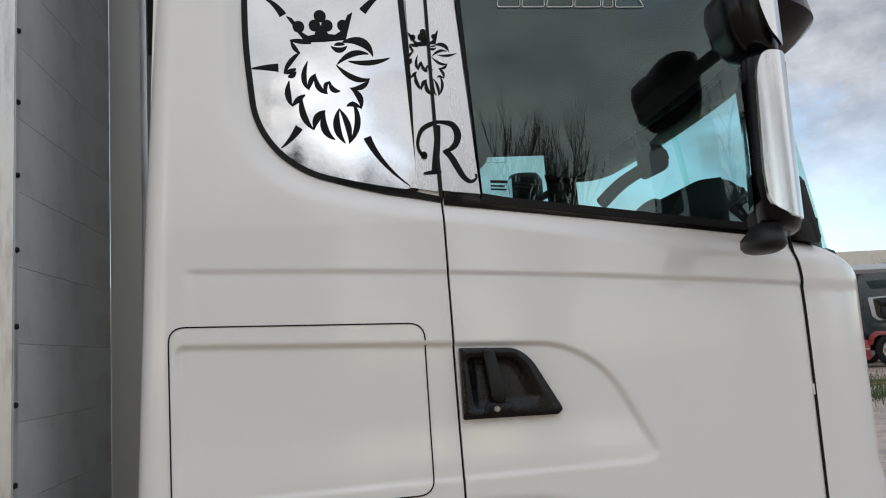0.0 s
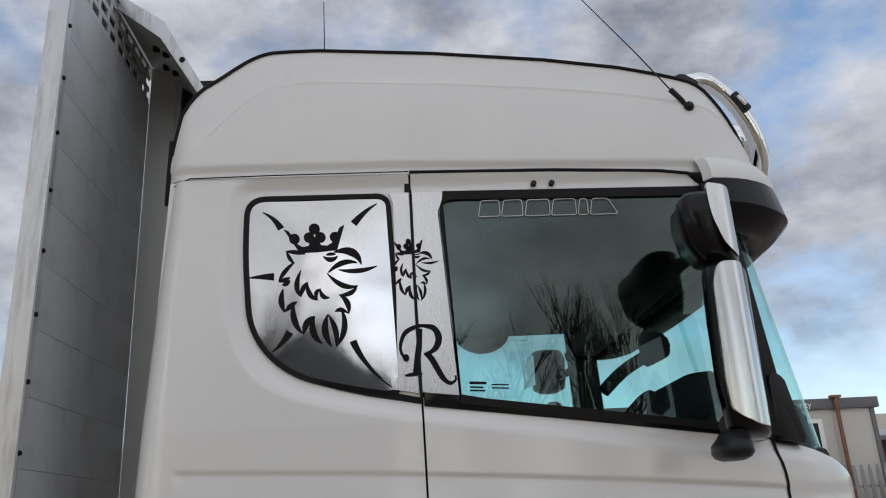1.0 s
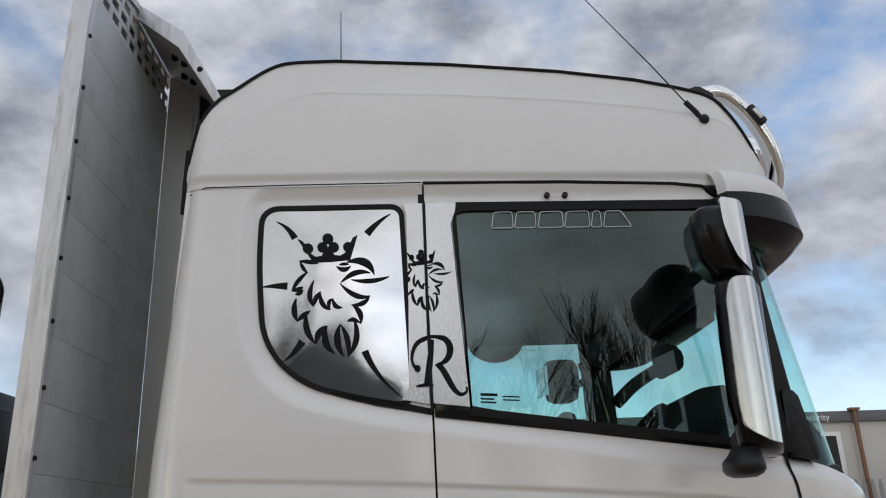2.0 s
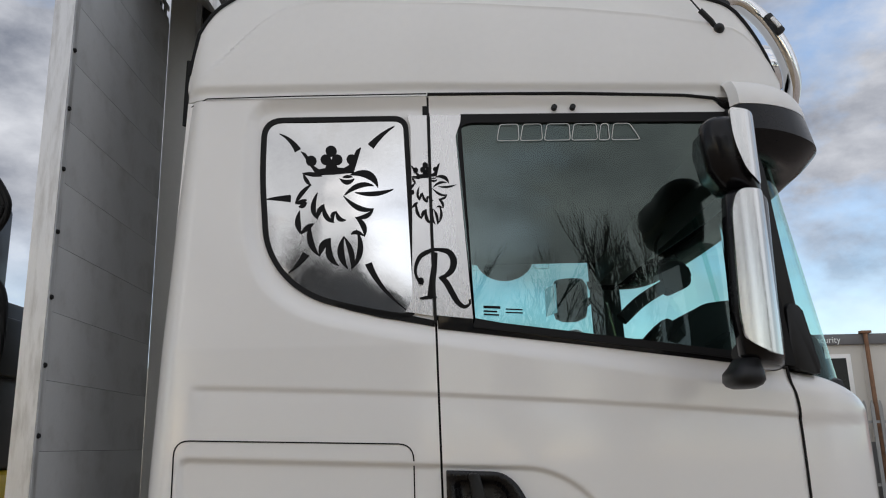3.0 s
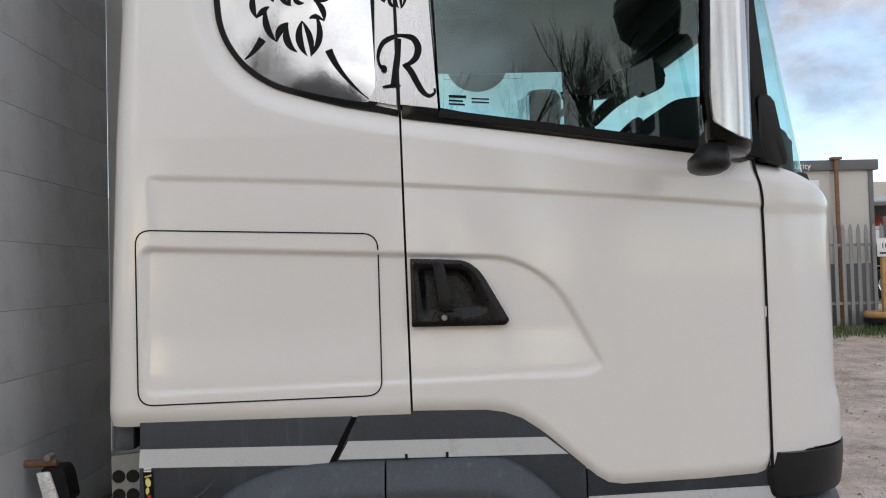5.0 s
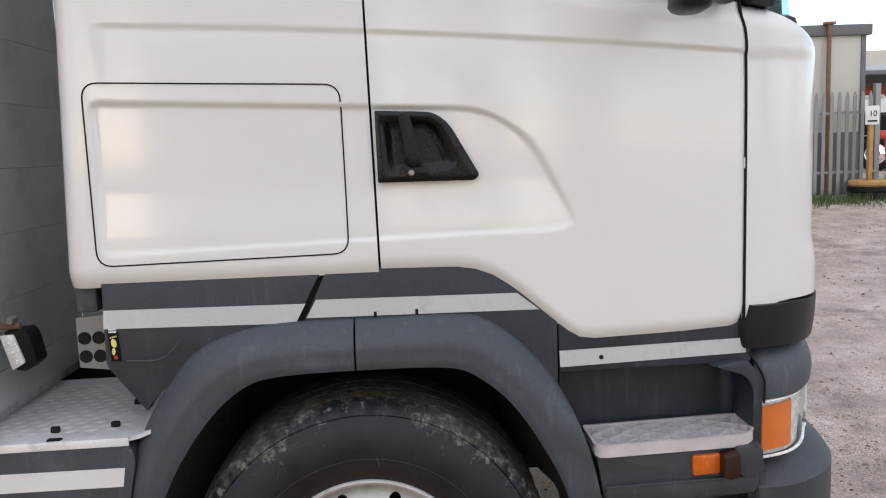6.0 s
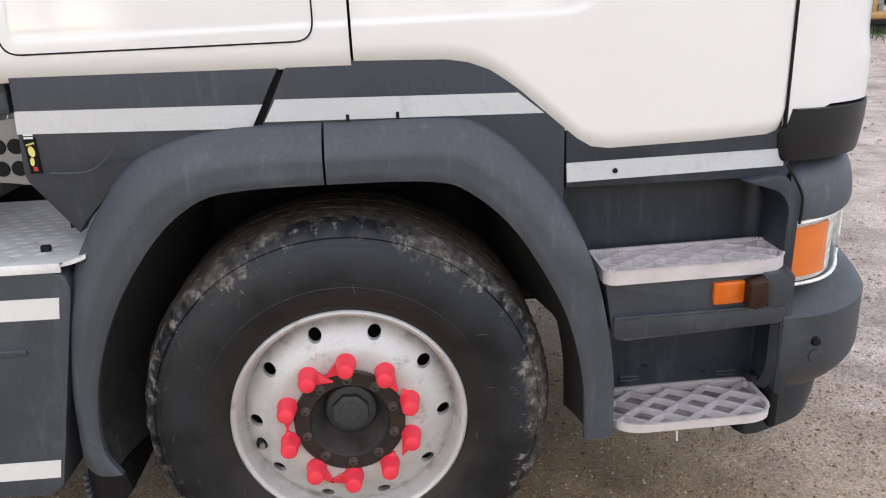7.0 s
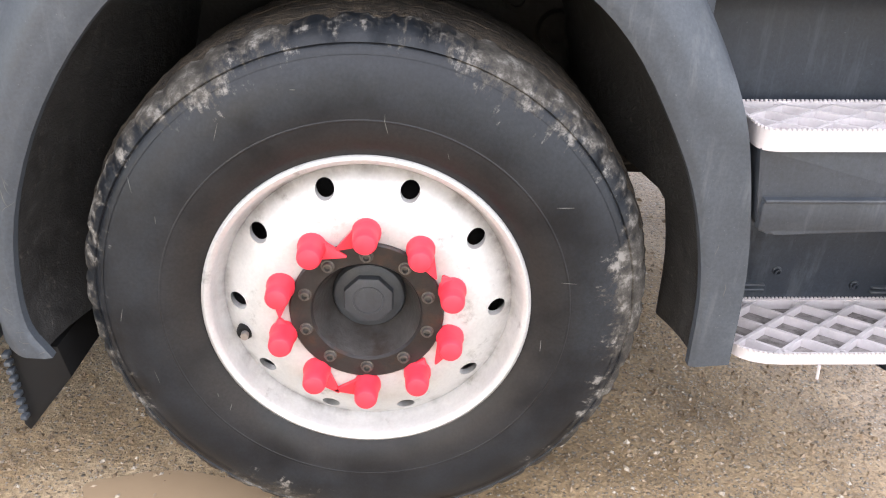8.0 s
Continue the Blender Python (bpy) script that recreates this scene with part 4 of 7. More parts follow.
part("front_corner_panel", sheet(corner_panel, 60, 60, (-0.005, 0.015, 0)), M_PAINT, truck, "glossy white rounded front corner panel", 50)
part("front_grille", box(1.33, 1.42, 0.55, WAY - 0.55, 1.0, 1.95, 0.02), M_BLACK, truck)
part("cowl", box(1.0, 1.30, 0.13, WAY - 0.13, 1.99, 2.09, 0.03), M_BLACK, truck)
def deflector(u, v):
    s0 = 0.030 + 0.075 * ease(0.35, 1.0, v)
    x, y = corner_path(s0 + (0.72 - s0) * u, 0.016)
    x -= 0.010 * (1 - ease(0.0, 0.1, u)) * (1 - ease(0.35, 0.9, v))
    end = max(0.0, (0.07 - u) / 0.07) ** 2 + max(0.0, (u - 0.9) / 0.1) ** 2
    z = 1.142 + 0.022 * ease(0.5, 1.0, u) * (1 - v) + 0.128 * v + 0.022 * end * (1 - v) ** 2
    return (x, y + 0.020 * (1 - v) ** 2, z)


part("corner_deflector", sheet(deflector, 60, 14, (-0.01, 0.025, 0)), M_BLACK, truck, "black plastic corner deflector", 50)
part("seam_tab", box(1.0775, 1.0845, -0.001, 0.01, 1.655, 1.685), M_WHITETAPE, truck, smooth=0)


# dark shut line between the door and the front corner
def shut_line(u, v):
    z = 1.225 + 0.882 * v
    x = front_seam(z) + 0.0012 + (u - 0.5) * 0.0046
    return (x, min(skin(x, z), 0.012) - 0.0016, z)


part("shut_line", sheet(shut_line, 2, 60, (0, 0.012, 0)), M_RUBBER, truck, "black gap between door and front corner", 0)

# ---------------------------------------------------------------- roof
ROOF = [(-0.738, 3.10), (-0.736, 3.18), (-0.729, 3.223), (-0.708, 3.27), (-0.685, 3.316), (-0.651, 3.364), (-0.615, 3.402), (-0.561, 3.46), (-0.51, 3.504), (-0.466, 3.530), (-0.43, 3.539), (-0.377, 3.543), (-0.266, 3.546), (0.136, 3.520), (0.536, 3.476), (0.80, 3.430), (0.932, 3.394), (1.008, 3.369), (1.055, 3.348), (1.085, 3.315), (1.118, 3.262), (1.165, 3.175), (1.20, 3.08)]


def roof_top(x):
    return line(x, ROOF)


def roof_side(u, v):
    x = -0.738 + (1.20 + 0.738) * u
    top = roof_top(x)
    lo = 3.006 - 0.026 * max(0.0, x)
    z = lo + (top - lo) * v
    y = 0.047 + 0.105 * ((z - 3.0) / 0.55) ** 1.5 if z > 3.0 else 0.047
    y += 0.010 * ease(3.055 - 0.026 * max(0.0, x), 3.02 - 0.026 * max(0.0, x), z)          # tucked-in lower rim
    mid = lo + (top - lo) * line(x, [(-0.70, 0.20), (-0.66, 0.30), (-0.593, 0.46), (-0.53, 0.56), (-0.474, 0.62), (-0.41, 0.675), (-0.36, 0.700), (-0.20, 0.708), (1.2, 0.70)])
    y += (0.022 * ease(mid - 0.002, mid + 0.011, z) - 0.003 * math.exp(-((z - mid) / 0.008) ** 2)) * ease(-0.70, -0.56, x)                     # soft shoulder
    y += 0.05 * max(0.0, (x - 1.06) / 0.13) ** 2 + 0.03 * max(0.0, (-0.663 - x) / 0.075) ** 2
    return (x, y, z)


part("roof_side", sheet(roof_side, 120, 110, (0, 0.03, 0)), M_ROOF, truck, "white painted roof moulding", 50)


def roof_deck(u, v):
    x = -0.738 + (1.20 + 0.738) * u
    z = roof_top(x)
    y0 = roof_side(u, 1.0)[1]
    w = WAY - 2 * y0
    return (x, y0 + w * v, z + 0.05 * math.sin(math.pi * v) ** 0.6)


part("roof_top", sheet(roof_deck, 80, 24, None), M_ROOF, truck, smooth=50)
strip_pts = [roof_side((x + 0.738) / 1.938, 1.0) for x in np.linspace(-0.738, 1.195, 90)]
part("roof_strip", tube([(x, y - 0.002, z + 0.003) for x, y, z in strip_pts], 0.0065, 6), M_RUBBER, truck, "black rubber strip along the roof edge")
part("rear_seal", tube([(-0.744, 0.085, 2.93), (-0.744, 0.087, 3.03), (-0.742, 0.088, 3.157)], 0.008, 6), M_RUBBER, truck)
part("roof_rim_seam", tube([(-0.725, 0.075, 2.988), (-0.665, 0.044, 3.003), (-0.4, 0.041, 3.005), (0.034, 0.041, 3.005)], 0.0022, 5), M_RUBBER, truck)
part("far_roof_side", sheet(lambda u, v: (lambda p: (p[0], WAY - p[1], p[2]))(roof_side(u, v)), 40, 12, (0, -0.03, 0)), M_ROOF, truck, smooth=50)
part("roof_back", sheet(lambda u, v: (-0.734, 0.085 + (WAY - 0.17) * u, 2.98 + 0.19 * v), 4, 4, (0.02, 0, 0)), M_ROOF, truck)

# aerials
aerial = part("aerial_base", revolve([(0.0, 0.075), (0.018, 0.078), (0.029, 0.088), (0.033, 0.102), (0.032, 0.125)], (0.996, 3.213), 20), M_BLACK, truck, "black aerial foot")
part("aerial_ferrule", tube([(1.006, 0.085, 3.232), (0.985, 0.075, 3.262), (0.950, 0.07, 3.300)], 0.0095, 10), M_BLACK, aerial)
bk = bmesh.new()
bmesh.ops.create_uvsphere(bk, u_segments=14, v_segments=10, radius=0.018)
part("aerial_knuckle", bk, M_BLACK, aerial, smooth=60).location = (1.008, 0.074, 3.234)
part("aerial_whip", tube([(0.950, 0.07, 3.300), (0.85, 0.075, 3.45), (0.757, 0.08, 3.58), (0.50, 0.085, 3.93)], 0.0028, 6, taper=0.0015), M_BLACK, aerial)
part("rear_aerial", tube([(-0.315, 0.9, 3.58), (-0.325, 0.92, 4.3)], 0.004, 6, taper=0.002), M_BLACK, truck)

# light bar over the windscreen
bar_pts = curve_points([(1.02, 0.20, 3.372), (1.075, 0.19, 3.398), (1.131, 0.19, 3.396), (1.185, 0.20, 3.362), (1.232, 0.20, 3.300), (1.275, 0.21, 3.220), (1.303, 0.23, 3.145), (1.315, 0.27, 3.085), (1.325, 0.36, 3.05), (1.34, 0.60, 3.05), (1.36, 1.18, 3.06)], 8)
light_bar = part("light_bar", tube(bar_pts, 0.031, 20), M_CHROME, truck, "polished stainless roof light bar")
part("bar_foot", slab(rounded([(0.985, 3.385), (1.03, 3.402), (1.085, 3.365), (1.075, 3.345), (1.02, 3.352)], 0.010), 0.135, 0.225, 0.006), M_BLACK, light_bar)
part("marker_lamp", box(-0.042, 0.042, -0.012, 0.016, -0.015, 0.015, 0.008), M_BLACK, light_bar).matrix_basis = pose(1.236, 0.163, 3.296, 0, 56, 0)
part("marker_lens", box(-0.022, 0.022, -0.016, 0.0, -0.007, 0.007, 0.003), M_LAMP, light_bar).matrix_basis = pose(1.236, 0.161, 3.296, 0, 56, 0)
spot = part("spot_lamp", revolve([(0.0, -0.09), (0.05, -0.085), (0.085, -0.04), (0.095, 0.0), (0.098, 0.02), (0.085, 0.026)], (0, 0), 28), M_CHROME, truck, "round chrome spot lamp on the bar")
spot.matrix_basis = pose(1.30, 0.42, 3.245, 0, 0, 82)
part("spot_lens", revolve([(0.0, 0.034), (0.05, 0.031), (0.085, 0.022)], (0, 0), 28), M_LAMP, spot)

# ---------------------------------------------------------------- pillar, windscreen and sun visor
part("screen_pillar", slab([(0.985, 2.93), (1.040, 2.93), (1.078, 2.72), (1.148, 2.095), (1.075, 2.112), (1.02, 2.60)], 0.026, 0.10, 0.012, segs=3), M_BLACK, truck, "black windscreen pillar")
part("pillar_cover", slab(rounded([(1.085, 2.30), (1.128, 2.295), (1.168, 2.085), (1.082, 2.105)], 0.02), 0.008, 0.05, 0.008), M_BLACK, truck)


def screen_point(u, v):
    x, y = corner_path(0.18 + 0.82 * u, -0.045)
    z = 2.06 + (2.92 - 2.06) * v
    return (x - 0.005 - 0.155 * v, y + 0.03, z + 0.0)


ws = part("windscreen", sheet(screen_point, 30, 10, None), M_SCREEN, truck, "green tinted curved windscreen", 60)
ws.visible_shadow = False


def visor_cap(u, v):
    x, y = corner_path(0.0 + 1.0 * u, 0.015)
    x -= 0.078
    z = 2.928 - 0.008 * u + (0.112 - 0.02 * u) * v
    d = 0.05 * v ** 2.2 + 0.06 * max(0.0, (v - 0.75) / 0.25) ** 2
    return (x - d * (0.2 + 0.8 * ease(0.1, 0.6, u)), y + d * (1 - ease(0.2, 0.7, u)) + 0.0, z)


part("visor_cap", sheet(visor_cap, 50, 14, (-0.02, 0.03, 0)), M_ROOF, truck, "white moulding above the sun visor", 50)


def visor_lip(u, v):
    x, y = corner_path(0.02 + 0.98 * u, 0.018)
    x -= 0.080
    drop = 0.086 + 0.012 * ease(0.1, 0.42, u)
    g = 0.016 * (1 - v)
    return (x + g * ease(0.1, 0.5, u) - 0.02 * (1 - v) * (1 - ease(0.0, 0.2, u)), y - g * (1 - ease(0.4, 0.7, u)), 2.924 - drop * (1 - v) - 0.008 * u)


part("sun_visor", sheet(visor_lip, 50, 10, (-0.02, 0.03, 0)), M_SATIN, truck, "smoked black sun visor", 50)


def visor_under(u, v):
    a = visor_lip(u, 0.0)
    s = 1 - ease(0.5, 1.0, u)
    return (a[0] - 0.16 * v * (0.35 + 0.65 * u), a[1] + 0.14 * v * s, a[2] - 0.055 * math.sin(math.pi * min(1, v * 0.9)))


part("visor_underside", sheet(visor_under, 40, 8, None), M_SATIN, truck, smooth=50)

# ---------------------------------------------------------------- mirrors
mirror = thing("mirror", "", "")
mirror["label"] = "tall black door mirror with polished steel covers"
mirror.parent = truck


def shell(stations, cx, cy, wx, wy, n=20, p=2.6):
    """A rounded housing: stations of (z, scale, shift x, shift y)."""
    bm = bmesh.new()
    rings = []
    for z, s, sx, sy in stations:
        ring = []
        for k in range(n):
            a = 2 * math.pi * k / n
            c, d = math.cos(a), math.sin(a)
            ring.append(bm.verts.new((cx + sx + wx * s * math.copysign(abs(c) ** (2 / p), c), cy + sy + wy * s * math.copysign(abs(d) ** (2 / p), d), z)))
        rings.append(ring)
    for a, b in zip(rings, rings[1:]):
        for k in range(n):
            bm.faces.new((a[k], a[(k + 1) % n], b[(k + 1) % n], b[k]))
    bm.faces.new(rings[0][::-1]); bm.faces.new(rings[-1])
    return bm


MX, MY = 0.853, -0.235


def toe_in(ob):
    """Turns a mirror head towards the driver: its inner side sits further forward."""
    for v in ob.data.vertices:
        v.co.x += 0.42 * max(0.0, v.co.y - (MY - 0.085))
    return ob


toe_in(part("mirror_housing", shell([(2.090, 0.45, 0.02, 0.03), (2.098, 0.75, 0.015, 0.02), (2.12, 0.93, 0.008, 0), (2.25, 1.0, 0.002, 0), (2.45, 1.0, 0.006, 0), (2.535, 0.97, 0.010, 0), (2.556, 0.8, 0.012, 0.01), (2.566, 0.45, 0.012, 0.02)], MX, MY, 0.066, 0.104), M_SATIN, mirror, smooth=60))
wide_head = toe_in(part("wide_mirror_housing", shell([(2.548, 0.40, 0.045, 0.0), (2.566, 0.70, 0.022, 0.0), (2.61, 0.92, 0.006, 0), (2.69, 1.0, -0.002, 0), (2.735, 0.97, 0.0, 0), (2.756, 0.8, 0.004, 0), (2.764, 0.45, 0.006, 0)], 0.834, MY, 0.080, 0.108), M_SATIN, mirror, smooth=60))
for v in wide_head.data.vertices:
    inner = max(0.0, v.co.y - MY)
    v.co.y += 0.55 * inner
    v.co.x -= 0.34 * inner
    v.co.z += 0.22 * inner * (1 if v.co.z > 2.66 else 1.3)


def curved_cover(pts):
    """A polished sheet lying on the outer face of a housing and wrapping round to its front."""
    xs, zs = [p[0] for p in pts], [p[1] for p in pts]
    bm = bmesh.new()
    bm.faces.new([bm.verts.new((x, 0, z)) for x, z in pts])
    for k in range(1, 20):
        bmesh.ops.bisect_plane(bm, geom=bm.verts[:] + bm.edges[:] + bm.faces[:], plane_co=(min(xs) + (max(xs) - min(xs)) * k / 20, 0, 0), plane_no=(1, 0, 0))
    for k in range(1, 10):
        bmesh.ops.bisect_plane(bm, geom=bm.verts[:] + bm.edges[:] + bm.faces[:], plane_co=(0, 0, min(zs) + (max(zs) - min(zs)) * k / 10), plane_no=(0, 0, 1))
    rim = [e for e in bm.edges if e.is_boundary]
    ext = bmesh.ops.extrude_edge_only(bm, edges=rim)
    back = {v for v in ext["geom"] if isinstance(v, bmesh.types.BMVert)}
    for v in bm.verts:
        t = (v.co.x - 0.853) / 0.058
        v.co.y = MY - 0.112 + 0.008 * t * t + 0.05 * max(0.0, t - 0.45) ** 2 + (0.012 if v in back else 0.0)
    return bm


part("lower_cover", curved_cover(rounded([(0.820, 2.490), (0.838, 2.545), (0.914, 2.545), (0.922, 2.114), (0.885, 2.116), (0.818, 2.150), (0.812, 2.220)], [0.05, 0.045, 0.01, 0.006, 0.03, 0.03, 0.1], 6)), M_POLISH, mirror, "polished stainless cover", 60)
part("upper_cover", curved_cover(rounded([(0.843, 2.680), (0.842, 2.772), (0.912, 2.762), (0.914, 2.556), (0.872, 2.590)], [0.05, 0.012, 0.012, 0.02, 0.05], 6)), M_POLISH, mirror, "polished stainless cover", 60)
part("mirror_foot", shell([(2.036, 0.55, 0.0, 0), (2.043, 0.85, 0, 0), (2.054, 1.0, 0, 0), (2.075, 0.98, 0.0, 0), (2.090, 0.8, 0.005, 0), (2.11, 0.65, 0.012, 0)], 0.830, -0.265, 0.046, 0.07), M_BLACK, mirror, smooth=60)
part("mirror_arm", tube([(0.86, -0.20, 2.13), (0.93, -0.09, 2.13), (1.05, 0.04, 2.13)], 0.03, 12), M_BLACK, mirror)
part("mirror_arm", tube([(0.87, -0.19, 2.67), (0.92, -0.07, 2.70), (1.0, 0.05, 2.74)], 0.022, 12), M_BLACK, mirror)
toe_in(part("mirror_glass", sheet(lambda u, v: (0.789 + 0.004 * math.sin(math.pi * v), MY - 0.062 + 0.124 * u, 2.16 + 0.33 * v), 4, 8, None), M_CHROME, mirror))
toe_in(part("wide_mirror_glass", sheet(lambda u, v: (0.80 + 0.004 * math.sin(math.pi * v), MY - 0.062 + 0.124 * u, 2.625 + 0.09 * v), 4, 8, None), M_CHROME, mirror))

far_mirror = thing("far_mirror", "", "")
far_mirror["label"] = "black passenger-side door mirror"
far_mirror.parent = truck
part("far_housing", shell([(2.1, 0.6, 0, 0), (2.13, 0.9, 0, 0), (2.3, 1.0, 0, 0), (2.5, 1.0, 0, 0), (2.56, 0.8, 0, 0), (2.58, 0.4, 0, 0)], 0.90, WAY + 0.22, 0.065, 0.115), M_BLACK, far_mirror, smooth=60)
part("far_wide_housing", shell([(2.64, 0.5, 0, 0), (2.66, 0.85, 0, 0), (2.74, 1.0, 0, 0), (2.85, 1.0, 0, 0), (2.89, 0.8, 0, 0), (2.90, 0.4, 0, 0)], 0.885, WAY + 0.22, 0.11, 0.115), M_BLACK, far_mirror, smooth=60)
for z0_, z1_, gx_ in ((2.15, 2.50, 0.828), (2.68, 2.86, 0.768)):
    part("far_mirror_glass", sheet(lambda u, v: (gx_ - 0.25 * 0.18 * (u - 0.5), WAY + 0.13 + 0.18 * u, z0_ + (z1_ - z0_) * v), 4, 4, None), M_CHROME, far_mirror)
part("far_arm", tube([(0.90, WAY + 0.22, 2.18), (1.0, WAY - 0.02, 2.15)], 0.03, 10), M_BLACK, far_mirror)
part("far_arm", tube([(0.90, WAY + 0.18, 2.7), (1.0, WAY - 0.02, 2.74)], 0.022, 10), M_BLACK, far_mirror)

# ---------------------------------------------------------------- wheel
WC = (0.0, 0.52)
wheel = thing("wheel", "", "")
wheel["label"] = "muddy front wheel with a silver rim"
wheel.parent = truck
TYRE = [(0.286, 0.0), (0.300, -0.010), (0.315, -0.018), (0.33, -0.027), (0.36, -0.036), (0.40, -0.040), (0.44, -0.036), (0.47, -0.024), (0.495, -0.008), (0.505, 0.0)]
tb = revolve(TYRE, WC, 180)
for v in tb.verts:
    r = math.hypot(v.co.x, v.co.z - 0.52)
    if abs(r - 0.335) < 0.002 or abs(r - 0.347) < 0.002:
        v.co.y -= 0.002
part("sidewall", tb, M_TYRE, wheel, "black tyre sidewall", 60)
part("sidewall_rib", revolve([(0.3685, -0.0372), (0.370, -0.0382), (0.3715, -0.0382), (0.373, -0.0375)], WC, 140), M_TYRE, wheel)
sb = revolve([(0.474, -0.0225), (0.484, -0.0185), (0.489, -0.0125), (0.492, -0.0155), (0.502, -0.0085), (0.511, 0.000), (0.5165, 0.010), (0.522, 0.024), (0.526, 0.048)], WC, 320)
for v in sb.verts:
    r = math.hypot(v.co.x, v.co.z - 0.52)
    a = math.atan2(v.co.x, v.co.z - 0.52)
    k = ease(0.490, 0.512, r)
    j = noise.noise((math.cos(a) * 22, math.sin(a) * 22, r * 40)) * 0.0028 * k + noise.noise((math.cos(a) * 60, math.sin(a) * 60, r * 80)) * 0.0012 * k
    cut = -0.0030 * ease(0.55, 0.8, math.sin(a * 42) + 0.5 * noise.noise((a * 9, 0, 0))) * ease(0.498, 0.506, r)
    v.co.y += 0.0040 * ease(0.55, 0.8, math.sin(a * 42) + 0.5 * noise.noise((a * 9, 0, 0))) * ease(0.496, 0.504, r)
    s_ = (r + j + cut) / r
    v.co.x *= s_; v.co.z = 0.52 + (v.co.z - 0.52) * s_
part("shoulder", sb, M_TYRE, wheel, "scuffed muddy tyre shoulder", 60)
tr = revolve([(0.514, 0.030), (0.524, 0.042), (0.533, 0.07), (0.534, 0.10), (0.526, 0.102), (0.526, 0.108), (0.534, 0.11), (0.535, 0.17), (0.526, 0.172), (0.526, 0.178), (0.535, 0.18), (0.535, 0.24), (0.526, 0.242), (0.526, 0.248), (0.534, 0.25), (0.532, 0.30), (0.51, 0.335), (0.42, 0.35), (0.28, 0.30)], WC, 300)
for v in tr.verts:
    a = math.atan2(v.co.x, v.co.z - 0.52)
    s = 1 + 0.006 * noise.noise((math.cos(a) * 20, math.sin(a) * 20, v.co.y * 20)) + 0.005 * noise.noise((math.cos(a) * 70, math.sin(a) * 70, v.co.y * 30))
    v.co.x *= s; v.co.z = 0.52 + (v.co.z - 0.52) * s
part("tread", tr, M_TREAD, wheel, "mud-caked tyre tread", 60)

rim = revolve([(0.270, 0.30), (0.272, 0.10), (0.270, 0.034), (0.277, 0.022), (0.283, 0.004), (0.286, -0.010), (0.290, -0.018), (0.297, -0.0205), (0.3025, -0.017), (0.304, -0.009), (0.300, 0.0)], WC, 120)
part("rim", rim, M_RIM, wheel, "silver painted rim flange", 50)


def wheel_disc():
    """The dished disc with its ten vent holes cut through."""
    def y_at(r):
        return line(r, [(0.135, -0.014), (0.150, -0.016), (0.165, -0.018), (0.19, -0.017), (0.205, -0.013), (0.225, -0.002), (0.250, 0.016), (0.272, 0.034)])
    bm = bmesh.new()
    n_, hr, rc = 160, 0.0175, 0.2415
    radii = [0.135, 0.150, 0.165, 0.178, 0.19, 0.200, 0.208, 0.272]
    rings = [[bm.verts.new((r * math.sin(2 * math.pi * k / n_), y_at(r), 0.52 + r * math.cos(2 * math.pi * k / n_))) for k in range(n_)] for r in radii]
    for a, b in list(zip(rings, rings[1:]))[:-1]:
        for k in range(n_):
            bm.faces.new((a[k], a[(k + 1) % n_], b[(k + 1) % n_], b[k]))
    inner, outer = rings[-2], rings[-1]
    per = n_ // 10
    for h in range(10):
        a0 = h * per
        mid = 2 * math.pi * (h + 0.5) / 10
        hx, hz = rc * math.sin(mid), rc * math.cos(mid)
        loop = [inner[(a0 + k) % n_] for k in range(per + 1)]
        right = [bm.verts.new((r * math.sin(2 * math.pi * (a0 + per) / n_), y_at(r), 0.52 + r * math.cos(2 * math.pi * (a0 + per) / n_))) for r in (0.225, 0.250)]
        loop_out = [outer[(a0 + k) % n_] for k in range(per + 1)]
        left = [bm.verts.new((r * math.sin(2 * math.pi * a0 / n_), y_at(r), 0.52 + r * math.cos(2 * math.pi * a0 / n_))) for r in (0.225, 0.250)]
        border = loop + right + loop_out[::-1] + left[::-1]
        ang = lambda v: math.atan2((v.co.x - hx), (v.co.z - 0.52 - hz))
        border.sort(key=ang)
        hole, deep = [], []
        for v in border:
            t = ang(v)
            px, pz = hx + hr * math.sin(t), hz + hr * math.cos(t)
            r = math.hypot(px, pz)
            hole.append(bm.verts.new((px, y_at(r), 0.52 + pz)))
            deep.append(bm.verts.new((px, y_at(r) + 0.018, 0.52 + pz)))
        m = len(border)
        for k in range(m):
            k2 = (k + 1) % m
            bm.faces.new((border[k], border[k2], hole[k2], hole[k]))
            bm.faces.new((hole[k], hole[k2], deep[k2], deep[k]))
    bmesh.ops.remove_doubles(bm, verts=bm.verts, dist=0.0004)
    return bm


part("wheel_disc", wheel_disc(), M_RIM, wheel, "silver painted disc with ten round holes", 40)
part("brake_drum", revolve([(0.0, 0.10), (0.20, 0.10), (0.265, 0.12), (0.268, 0.30)], WC, 48), M_DIRT, wheel)
part("hub_flange", revolve([(0.099, -0.018), (0.103, -0.024), (0.139, -0.024), (0.142, -0.021), (0.142, 0.0)], WC, 72), M_HUB, wheel, "rusty dark hub flange")
part("hub_bowl", revolve([(0.066, 0.056), (0.074, 0.048), (0.082, 0.032), (0.091, 0.004), (0.099, -0.018)], WC, 72), M_BOWL, wheel)
part("hub_cap", revolve([(0.040, 0.036), (0.058, 0.036), (0.066, 0.040), (0.070, 0.048), (0.0715, 0.075)], WC, 56), M_HUBCAP, wheel)
oc = []
